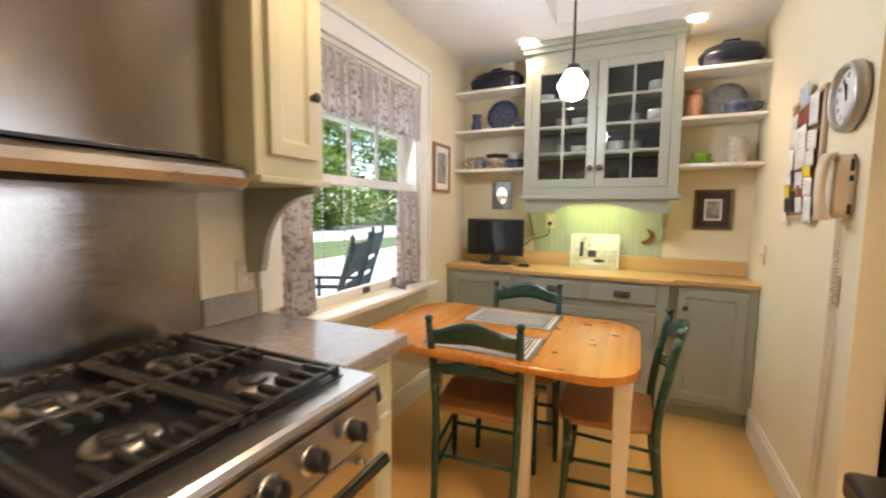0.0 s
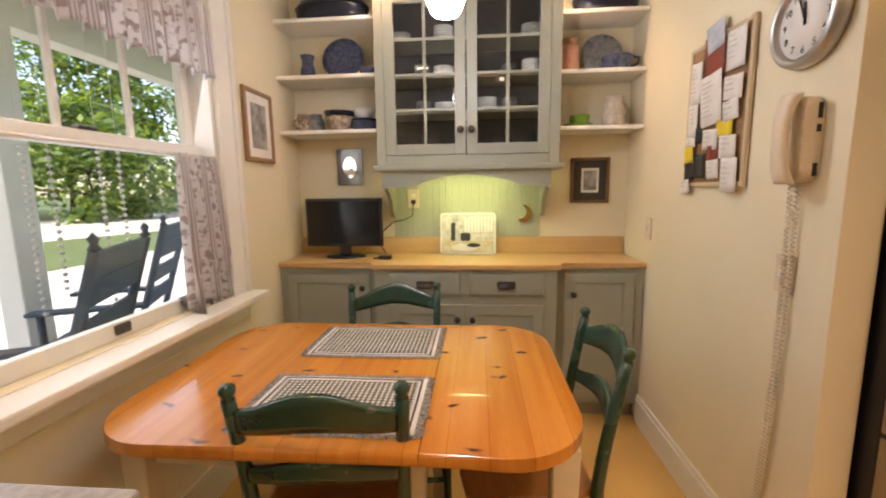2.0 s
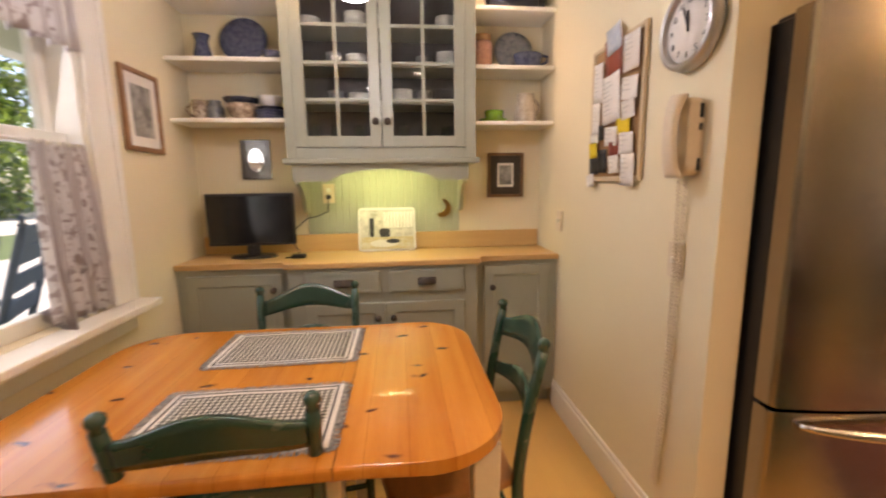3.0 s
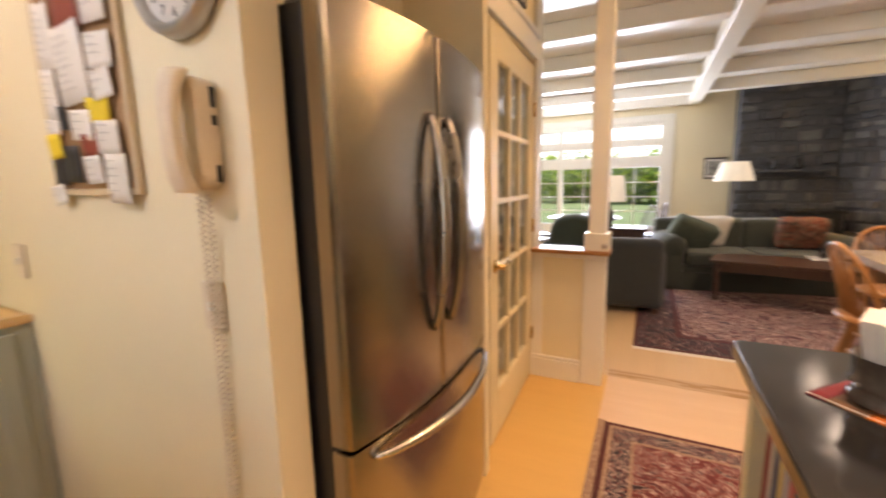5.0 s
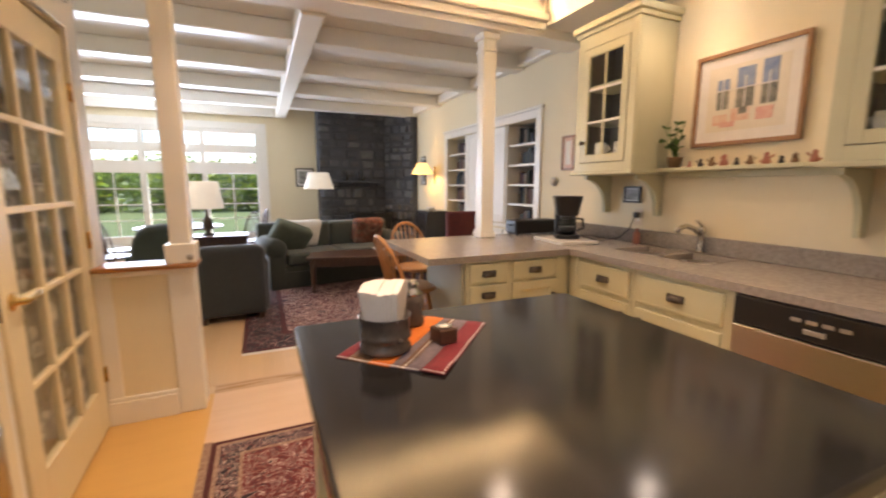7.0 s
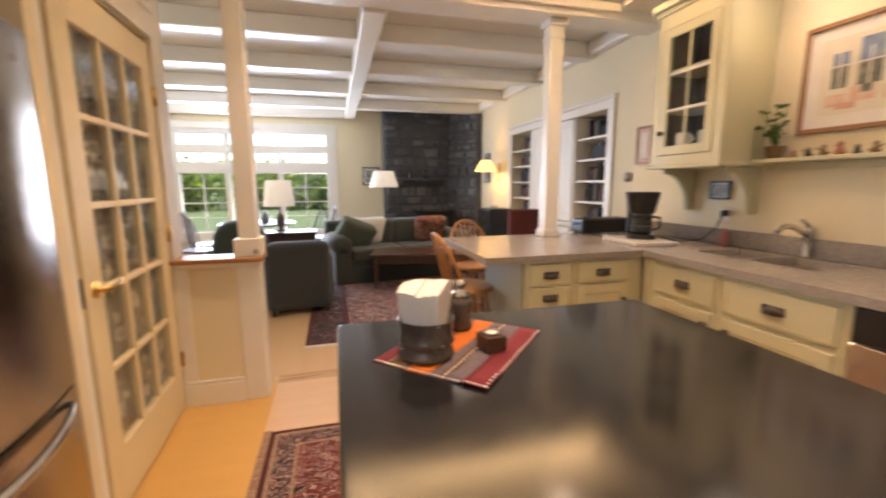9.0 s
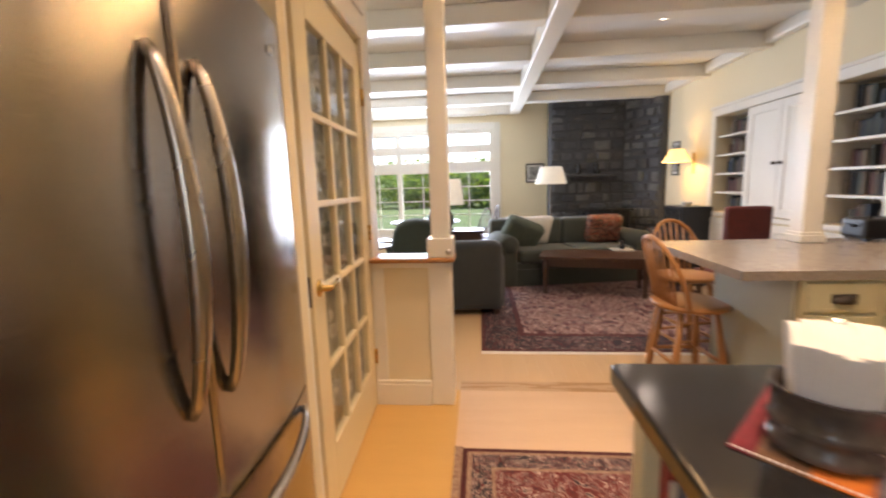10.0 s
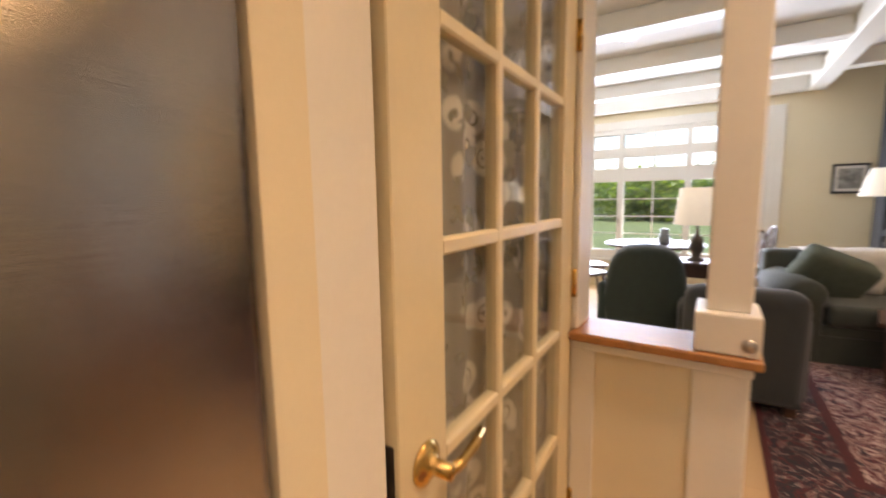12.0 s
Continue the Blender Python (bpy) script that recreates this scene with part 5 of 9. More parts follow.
part("burner_tray", bm, BLACK, rg, "black enamel burner tray")
# sloped control panel
part("control_panel", turn_to(prism([(-0.215, 0.874), (-0.165, 0.874), (-0.150, 0.775), (-0.215, 0.765)], SY0 + 0.004, SY1 - 0.004, 0.003), "y"), STEEL_H, rg)
for y in (1.43, 1.30, 1.195, 0.99, 0.88, 0.77):
    k = lathe([(0.030, 0), (0.030, 0.004), (0.024, 0.006)], 0, 0, 24)
    mm = Matrix.Translation((-0.158, y, 0.825)) @ Matrix.Rotation(radians(81), 4, "Y")
    ring = part("knob_ring", placed(k, mm), CHROME, rg)
    k = lathe([(0.023, 0.005), (0.024, 0.010), (0.021, 0.034), (0.018, 0.038), (0, 0.039)], 0, 0, 20)
    box(k, -0.024, 0.024, -0.005, 0.005, 0.030, 0.043, 0.002)
    part("knob", placed(k, mm), BLACK, ring, "black control knob")
for i in range(6):
    part("marking", B(-0.1575, -0.1565, 1.075 + 0.022 * i, 1.088 + 0.022 * i, 0.838, 0.846), BLACK, rg)
part("oven_door", B(-0.21, -0.165, SY0 + 0.01, SY1 - 0.01, 0.16, 0.755, bev=0.006, seg=2), STEEL_H, rg)
part("oven_window", B(-0.166, -0.163, SY0 + 0.16, SY1 - 0.16, 0.30, 0.60, bev=0.001), BLACK, rg)
bm = tube([(-0.115, SY0 + 0.04, 0.725), (-0.115, SY1 - 0.04, 0.725)], 0.016, 14)
for y in (SY0 + 0.08, SY1 - 0.08):
    merge(bm, tube([(-0.168, y, 0.725), (-0.115, y, 0.725)], 0.010, 10))
part("oven_handle", bm, CHROME, rg)
part("kick_plate", B(XW + 0.05, -0.25, SY0 + 0.01, SY1 - 0.01, 0.0, 0.089), BLACK, rg)


def grate(x0, x1, y0, y1):
    """One cast-iron grate: rim, cross bars and fingers about two burners."""
    z = 0.945
    bm = bmesh.new()
    for a, b, c, d in ((x0, x0 + 0.014, y0, y1), (x1 - 0.014, x1, y0, y1), (x0, x1, y0, y0 + 0.014), (x0, x1, y1 - 0.014, y1)):
        box(bm, a, b, c, d, z - 0.014, z - 0.001, 0.003)
    xm, ym = (x0 + x1) / 2, (y0 + y1) / 2
    box(bm, xm - 0.008, xm + 0.008, y0, y1, z - 0.014, z + 0.003, 0.003)
    for k in range(1, 6):
        yy = y0 + (y1 - y0) * k / 6
        for s0, s1 in ((x0, x0 + 0.08), (xm - 0.08, xm), (xm, xm + 0.08), (x1 - 0.08, x1)):
            box(bm, s0, s1, yy - 0.0075, yy + 0.0075, z - 0.014, z + 0.006, 0.004)
    for x in (x0 + 0.008, x1 - 0.008):
        for y in (y0 + 0.008, y1 - 0.008):
            box(bm, x - 0.008, x + 0.008, y - 0.008, y + 0.008, 0.918, z - 0.012)
    return bm


gy = [(SY0 + 0.028, SY0 + 0.308), (SY0 + 0.312, SY0 + 0.592), (SY0 + 0.596, SY1 - 0.05)]
for a, b in gy:
    part("grate", grate(-0.855, -0.243, a, b), IRON, rg, "black cast-iron grate")
    for x in (-0.70, -0.395):
        y = (a + b) / 2
        part("burner_base", lathe([(0, 0.918), (0.062, 0.918), (0.060, 0.924), (0.045, 0.928), (0, 0.928)], x, y, 24), STEEL_H, rg)
        part("burner_cap", lathe([(0.034, 0.928), (0.036, 0.931), (0.034, 0.936), (0, 0.938)], x, y, 24), IRON, rg)
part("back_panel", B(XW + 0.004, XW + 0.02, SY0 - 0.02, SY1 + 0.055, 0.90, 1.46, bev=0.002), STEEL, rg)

hd = thing("range_hood", -0.72, 1.09, 1.385, "stainless steel hood with a projecting lip", "hood")
bm = turn_to(prism([(-0.945, 1.475), (-0.72, 1.475), (-0.655, 1.462), (-0.605, 1.448), (-0.595, 1.425), (-0.605, 1.402), (-0.64, 1.388), (-0.70, 1.386), (-0.945, 1.386)], 0.55, 1.540, 0.003), "y")
part("lip", bm, STEEL_H, hd)
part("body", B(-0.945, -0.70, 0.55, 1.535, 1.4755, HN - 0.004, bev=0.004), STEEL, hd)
part("dark_rail", B(-0.70, -0.69, 0.56, 1.45, 1.476, 1.486, bev=0.002), BLACK, hd)
part("vent", B(-0.74, -0.66, 0.95, 1.15, 2.30, 2.312, bev=0.003), BLACK, hd)

uc = thing("wall_cabinet", -0.76, 1.69, 1.42, "pale olive wall cabinet with one panelled door", "cabinet")
bm = B(-0.945, -0.58, 1.548, 1.832, 1.437, HN - 0.004, bev=0.003)
part("body", bm, OLIVE, uc)
mm = face(-0.581, 1.59, 1.50, 90)
d = framed_door("door", 0.198, 0.90, mm, OLIVE, uc, 0.045)
part("knob", placed(knob_bm(0.172, 0.20), mm), PEWTER, d, "dark pewter knob")
part("bottom_moulding", B(-0.945, -0.555, 1.543, 1.845, 1.415, 1.437, bev=0.006, seg=2), OLIVE, uc)
pr = [(-0.943, 1.414), (-0.60, 1.414), (-0.60, 1.39)] + [(-0.60 - 0.25 * math.sin(radians(a)), 1.14 + 0.25 * math.cos(radians(a))) for a in range(6, 90, 9)] + [(-0.865, 1.10), (-0.943, 1.09)]
part("arched_bracket", turn_to(prism(pr, 1.80, 1.826), "y"), SAGE, uc, "sage arched bracket")

unit("base_cabinet", face(-0.315, 1.556, 0, 90), 0.30, 0.872, 0.62, OLIVE, [("drawer", 0.04, 0.265, 0.70, 0.84, (0.11, 0.06, "cup")), ("door", 0.04, 0.265, 0.14, 0.66, (0.03, 0.40, "knob"))], "pale olive base cabinet beside the range")
single("countertop", B(XW + 0.003, -0.268, 1.552, 1.885, 0.8735, 0.917, bev=0.006, seg=2), GREY, "speckled grey countertop beside the range", "countertop")
single("backsplash", B(XW + 0.003, XW + 0.022, 1.61, 1.838, 0.918, 1.018, bev=0.003), GREY, "low grey stone upstand beside the window", "backsplash")
wall_plate("outlet", face(XW + 0.003, 1.79, 1.085, 90), "ivory outlet plate above the counter")

# ---------- island ----------
il = thing("island", 1.26, 1.08, 0, "pale olive kitchen island with open bookshelf", "island")
IX0, IX1, IY0, IY1 = 0.80, 1.72, 0.62, 1.535
bm = bmesh.new()
box(bm, IX0, IX1 - 0.46, IY0, IY1, 0.09, 0.868, 0.003)
box(bm, IX1 - 0.46, IX1, IY0, IY1 - 0.26, 0.09, 0.868, 0.003)
box(bm, IX1 - 0.46, IX1, IY1 - 0.26, IY1, 0.09, 0.13)
box(bm, IX1 - 0.46, IX1, IY1 - 0.26, IY1, 0.83, 0.868)
box(bm, IX0 + 0.06, IX1 - 0.06, IY0 + 0.06, IY1 - 0.06, 0.0, 0.09)
part("body", bm, OLIVE, il)
for x in (IX1 - 0.05, IX1 - 0.46):
    part("corner_post", B(x, x + 0.05, IY1 - 0.045, IY1 + 0.004, 0.0, 0.867, bev=0.004), OLIVE, il)
part("shelf_side", B(IX1 - 0.02, IX1, IY1 - 0.26, IY1 - 0.046, 0.13, 0.83), OLIVE, il)
part("bookshelf", B(IX1 - 0.41, IX1 - 0.021, IY1 - 0.26, IY1 - 0.01, 0.49, 0.508, bev=0.002), OAK, il)
mm = face(IX1 - 0.48, IY1 + 0.001, 0.14, 180)
d = framed_door("door", 0.40, 0.50, mm, OLIVE, il)
part("knob", placed(knob_bm(0.03, 0.42), mm), PEWTER, d)
mm = face(IX1 - 0.48, IY1 + 0.001, 0.68, 180)
d = part("drawer_front", placed(slab_front(0.40, 0.15), mm), OLIVE, il)
part("cup_pull", placed(cup_bm(0.08, 0.06), mm), PEWTER, d)
for k, (w_, h_, c) in enumerate(((0.026, 0.27, (0.30, 0.05, 0.04)), (0.02, 0.25, (0.62, 0.58, 0.5)), (0.03, 0.28, (0.07, 0.09, 0.16)), (0.022, 0.24, (0.55, 0.42, 0.16)), (0.028, 0.26, (0.35, 0.33, 0.36)), (0.024, 0.28, (0.45, 0.10, 0.08)), (0.03, 0.22, (0.10, 0.12, 0.10)), (0.026, 0.26, (0.60, 0.55, 0.45)))):
    for z, s in ((0.131, 0.9), (0.5085, 0.95)):
        x = IX1 - 0.065 - 0.036 * k - (0.01 if s < 0.92 else 0)
        cm_ = material("book_cover", c if s > 0.92 else (c[2], c[0], c[1]), 0.6, scale=12, fine=80)
        b = thing("book", x, IY1 - 0.10, z, "cookery book standing on the island shelf", "book", "books in the island")
        part("cover", B(x - w_ / 2, x + w_ / 2, IY1 - 0.19, IY1 - 0.028, z, z + h_ * s, bev=0.002), cm_, b)
        part("pages", B(x - w_ / 2 + 0.003, x + w_ / 2 - 0.003, IY1 - 0.187, IY1 - 0.035, z + h_ * s, z + h_ * s + 0.001), PAPER, b)
single("countertop", prism(rounded(0.757, 1.767, 0.575, 1.578, 0.02, 4), 0.869, 0.911, 0.008, 3), SOAP, "black honed stone countertop lying on the island", "countertop")

# striped mat with napkin pot, pepper mill and candle
RED_C = material("wine_red_weave", (0.20, 0.018, 0.025), 0.9, rgb2=(0.12, 0.01, 0.015), scale=60, fine=400, bump=0.4)
ORANGE_C = material("orange_weave", (0.62, 0.17, 0.012), 0.9, rgb2=(0.48, 0.11, 0.01), scale=60, fine=400, bump=0.4)
GREY_C = material("mauve_grey_weave", (0.16, 0.125, 0.135), 0.9, rgb2=(0.09, 0.07, 0.08), scale=60, fine=400, bump=0.4)
BROWN_C = material("ochre_brown_weave", (0.20, 0.10, 0.04), 0.9, rgb2=(0.09, 0.04, 0.02), scale=40, fine=300, bump=0.4)
m0, mu_, mv_ = Vector((1.287, 1.302, 0.9115)), Vector((0.273, -0.257, 0)), Vector((0.198, 0.198, 0))
mt = thing("striped_mat", 1.52, 1.27, 0.9115, "woven mat striped wine red, orange and grey", "mat")


def mat_pt(u, v, dz=0.0):
    p = m0 + mv_ * v + mu_ * u
    lift = 0.004 * max(0, 1 - 5 * min(u, v)) if u < 0.2 and v < 0.2 else 0
    return (p.x, p.y, p.z + 0.0022 + dz + lift + 0.0008 * math.sin(14 * u + 6 * v))


for u0, u1, mtl in ((0, 0.11, RED_C), (0.11, 0.32, BROWN_C), (0.32, 0.52, ORANGE_C), (0.52, 0.60, GREY_C), (0.60, 0.66, BROWN_C), (0.66, 0.80, GREY_C), (0.80, 1.0, RED_C)):
    part("stripe", thicken(grid_sheet(4, 12, lambda u, v: mat_pt(v, 1 - u0 - (u1 - u0) * u)), 0.002), mtl, mt)
bm = bmesh.new()
for i in range(26):
    v = (i + 0.3) / 26
    for u in (0.64, 0.985):
        p = Vector(mat_pt(v, 1 - u, 0.001))
        box(bm, p.x - 0.0022, p.x + 0.0022, p.y - 0.0022, p.y + 0.0022, p.z - 0.001, p.z + 0.001)
for i in range(36):
    p = Vector(mat_pt(0.012, (i + 0.3) / 36, 0.001))
    box(bm, p.x - 0.0018, p.x + 0.0018, p.y - 0.0018, p.y + 0.0018, p.z - 0.001, p.z + 0.001)
tagged(part("stitching", bm, PAPER, mt), kind="stuff")
GLAZE = material("dark_brown_glazed_pottery", (0.13, 0.105, 0.085), 0.12, rgb2=(0.06, 0.047, 0.038), scale=14, fine=60, bump=0.03)
px, py, pz = 1.482, 1.377, 0.9155
pot = thing("napkin_pot", px, py, pz, "dark brown glazed pot filled with folded paper napkins", "pot")
part("pot", lathe([(0, pz), (0.058, pz), (0.0655, pz + 0.006), (0.063, pz + 0.016), (0.057, pz + 0.024), (0.059, pz + 0.032), (0.0655, pz + 0.038), (0.0635, pz + 0.046), (0.0610, pz + 0.052), (0.0635, pz + 0.086), (0.0665, pz + 0.090), (0.0625, pz + 0.090), (0.0575, pz + 0.055), (0, pz + 0.050)], px, py, 32), GLAZE, pot)
for k in range(4):
    a = radians(20 + 90 * k)
    part("lug", placed(lathe([(0, 0), (0.010, 0.004), (0.008, 0.012), (0, 0.014)], 0, 0, 10), Matrix.Translation((px + 0.062 * math.cos(a), py + 0.062 * math.sin(a), pz + 0.030))), GLAZE, pot)
turn = Matrix.Translation((px, py, 0)) @ Matrix.Rotation(radians(-35), 4, "Z") @ Matrix.Translation((-px, -py, 0))
for k in range(6):
    c = -0.0325 + 0.013 * k
    bm = B(-0.5, 0.5, -0.0076, 0.0076, 0, 1, bev=0.0)
    bmesh.ops.subdivide_edges(bm, edges=list(bm.edges), cuts=5, use_grid_fill=True)
    top = 0.116 + 0.0025 * math.sin(2.1 * k + 0.5)
    for v in bm.verts:
        h, w = v.co.z, v.co.x
        wide = (0.090 + 0.052 * h) * math.sqrt(max(0.35, 1 - (c / 0.062) ** 2))
        v.co = (px + w * wide, py + c * (1 + 0.22 * h) + v.co.y * (1 + 0.22 * h) + 0.004 * math.sin(3.1 * w), pz + 0.056 + top * h * (1 - 0.10 * (2 * w) ** 2) + 0.003 * h * math.sin(5 * w + 0.6 * k))
    bmesh.ops.bevel(bm, geom=[e for e in bm.edges if e.calc_face_angle(0) > 1.0], offset=0.0014, segments=2, profile=0.6, affect="EDGES")
    for f in bm.faces:
        f.smooth = True
    bm.transform(turn)
    part("napkin", bm, PAPER, pot, "white folded paper napkin")
for nx, ny in ((1.600, 1.312), (1.632, 1.250)):
    pm_t = thing("pepper_mill", nx, ny, 0.9155, "small dark glass mill with a chrome top", "mill")
    part("glass_body", lathe([(0, 0.9155), (0.030, 0.9155), (0.034, 0.925), (0.026, 0.955), (0.034, 0.985), (0.028, 1.005), (0, 1.005)], nx, ny, 20), GLAZE, pm_t)
    part("top", lathe([(0.028, 1.005), (0.030, 1.012), (0.015, 1.022), (0.012, 1.03), (0.018, 1.04), (0.010, 1.05), (0, 1.052)], nx, ny, 18), CHROME, pm_t, "chrome cap")
cd = thing("candle_holder", 1.471, 1.222, 0.9155, "small square dark wood holder with a tea light", "candle holder")
bm = B(-0.027, 0.027, -0.027, 0.027, 0, 0.040, bev=0.003)
mm = Matrix.Translation((1.471, 1.222, 0.9155)) @ Matrix.Rotation(radians(10), 4, "Z")
part("block", placed(bm, mm), DARK_WOOD, cd)
part("tin_cup", placed(lathe([(0, 0.0402), (0.021, 0.0402), (0.022, 0.044), (0.020, 0.044), (0, 0.0425)]), mm), CHROME, cd)
part("wax", placed(lathe([(0, 0.0426), (0.0195, 0.0426), (0.0195, 0.0435), (0, 0.0437)]), mm), CHINA, cd)

# ---------- sink run and peninsula ----------
XS = 2.60
YF = -0.235
unit("base_cabinet", face(XS, YF, 0, 180), 0.46, 0.872, 0.60, OLIVE, [("drawer", 0.05, 0.43, 0.69, 0.845, (0.19, 0.075, "cup")), ("door", 0.05, 0.43, 0.14, 0.66, (0.35, 0.46, "knob"))], "pale olive sink base cabinet with drawer", group="olive base cabinets")
unit("base_cabinet", face(XS - 0.462, YF, 0, 180), 0.53, 0.872, 0.60, OLIVE, [("drawer", 0.03, 0.49, 0.69, 0.845, (0.23, 0.075, "cup")), ("door", 0.03, 0.49, 0.14, 0.66, (0.03, 0.46, "knob"))], "pale olive base cabinet beside the dishwasher", group="olive base cabinets")
dw = thing("dishwasher", 1.30, YF, 0, "stainless dishwasher with a black control strip", "dishwasher")
part("body", B(1.005, 1.60, YS + 0.05, YF, 0.10, 0.868), BLACK, dw)
part("door_panel", B(1.008, 1.597, YF, YF + 0.025, 0.12, 0.735, bev=0.005), STEEL_H, dw)
part("control_strip", B(1.008, 1.597, YF, YF + 0.028, 0.74, 0.866, bev=0.006), BLACK, dw, "black control strip")
for i in range(4):
    part("button", B(1.20 + 0.05 * i, 1.235 + 0.05 * i, YF + 0.0275, YF + 0.0295, 0.81, 0.825, bev=0.001), SILVER, dw)
part("latch", B(1.27, 1.34, YF + 0.0275, YF + 0.032, 0.77, 0.79, bev=0.003), SILVER, dw)
part("kick_plate", B(1.01, 1.595, YF - 0.06, YF - 0.04, 0.0, 0.10), BLACK, dw)
unit("base_cabinet", face(1.0, YF, 0, 180), 1.15, 0.872, 0.60, OLIVE, [("door", 0.03, 0.55, 0.14, 0.845, None), ("door", 0.60, 1.12, 0.14, 0.845, None)], "pale olive base cabinet along the sink wall", group="olive base cabinets")
unit("base_cabinet", face(2.675, 0.545, 0, -90), 0.30, 0.872, 0.56, OLIVE, [("drawer", 0.02, 0.28, 0.735, 0.855, (0.13, 0.055, "cup")), ("drawer", 0.02, 0.28, 0.60, 0.72, (0.13, 0.055, "cup")), ("drawer", 0.02, 0.28, 0.36, 0.585, (0.13, 0.11, "cup")), ("drawer", 0.02, 0.28, 0.14, 0.345, (0.13, 0.10, "cup"))], "pale olive peninsula cabinet with four drawers", group="olive base cabinets")
unit("base_cabinet", face(2.675, 0.244, 0, -90), 0.47, 0.872, 0.56, OLIVE, [("drawer", 0.02, 0.37, 0.735, 0.855, (0.17, 0.055, "cup")), ("door", 0.02, 0.37, 0.14, 0.72, (0.31, 0.48, "knob"))], "pale olive peninsula cabinet with drawer and door", group="olive base cabinets")
single("end_panel", B(2.69, 3.24, 0.547, 0.567, 0.0, 0.872, bev=0.003), SAGE, "grey-green end panel of the peninsula", "panel")
single("back_panel", B(3.243, 3.263, YS + 0.003, 0.567, 0.0, 0.872, bev=0.003), SAGE, "grey-green back panel of the peninsula", "panel")
# counter, with the cut-out for two bowls
ct = bmesh.new()
zt, zb = 0.912, 0.873
SX0, SX1, SYA, SYB = 1.93, 2.54, -0.805, -0.49
box(ct, -0.15, SX0, YS + 0.003, -0.205, zb, zt)
box(ct, SX1, 2.64, YS + 0.003, -0.205, zb, zt)
box(ct, SX0, SX1, YS + 0.003, SYA, zb, zt)
box(ct, SX0, SX1, SYB, -0.205, zb, zt)
box(ct, 2.215, 2.235, SYA, SYB, zb, zt)
box(ct, 2.64, 3.57, YS + 0.003, -0.205, zb, zt)
box(ct, 2.645, 3.57, -0.205, 0.797, zb, zt)
bmesh.ops.remove_doubles(ct, verts=ct.verts, dist=1e-5)
single("countertop", ct, GREY, "speckled grey counter round the sink and peninsula", "countertop")
single("backsplash", B(-0.15, 3.57, YS + 0.003, YS + 0.024, 0.9125, 1.012, bev=0.003), GREY, "low grey stone upstand along the sink wall", "backsplash")
SINK_STEEL = material("satin_sink_steel", (0.66, 0.62, 0.57), 0.34, 1.0, rgb2=(0.58, 0.54, 0.49), scale=8, fine=200, bump=0.03)
sk = thing("sink", 2.22, -0.60, 0.72, "double-bowl stainless steel undermount sink", "sink")
for a, b in ((SX0, 2.2145), (2.2355, SX1)):
    bm = prism(rounded(a - 0.0, b + 0.0, SYA, SYB, 0.06, 6), 0.73, 0.8725)
    top = [f for f in bm.faces if f.normal.z > 0.9 and f.calc_center_median().z > 0.87]
    bmesh.ops.delete(bm, geom=top, context="FACES_ONLY")
    part("bowl", thicken(bm, 0.002), SINK_STEEL, sk)
    part("drain", lathe([(0, 0.7325), (0.035, 0.7325), (0.038, 0.735), (0.02, 0.734), (0, 0.733)], (a + b) / 2, -0.65, 18), CHROME, sk)
fa = thing("faucet", 2.20, -0.845, 0.912, "chrome single-lever kitchen faucet", "faucet")
part("body", lathe([(0, 0.9125), (0.028, 0.9125), (0.028, 0.92), (0.020, 0.93), (0.020, 1.03), (0.024, 1.04), (0.024, 1.065), (0.015, 1.08), (0, 1.082)], 2.20, -0.845, 20), CHROME, fa)
part("spout", tube([(2.20, -0.845, 1.02), (2.20, -0.77, 1.065), (2.20, -0.70, 1.085), (2.20, -0.645, 1.075), (2.20, -0.625, 1.05)], 0.015, 12), CHROME, fa)
part("lever", tube([(2.20, -0.845, 1.08), (2.19, -0.80, 1.10), (2.17, -0.75, 1.115)], 0.008, 10), CHROME, fa)

single("corner_filler", B(2.601, 2.674, YS + 0.003, -0.231, 0.0, 0.872, bev=0.002), OLIVE, "pale olive filler panel in the cabinet corner", "panel")
# column on the peninsula
cl = thing("column", 3.45, -0.01, 0.912, "white square column standing on the peninsula", "column")
part("shaft", B(3.397, 3.503, -0.063, 0.043, 0.9125, 2.46, bev=0.004), WHITE, cl)
part("base_block", join(B(3.383, 3.517, -0.077, 0.057, 0.9127, 0.955, bev=0.004), B(3.389, 3.511, -0.071, 0.051, 0.955, 0.972, bev=0.006, seg=2)), WHITE, cl)
part("capital", join(B(3.389, 3.511, -0.071, 0.051, 2.325, 2.345, bev=0.006, seg=2), B(3.380, 3.520, -0.080, 0.060, 2.41, 2.457, bev=0.006, seg=2)), WHITE, cl)


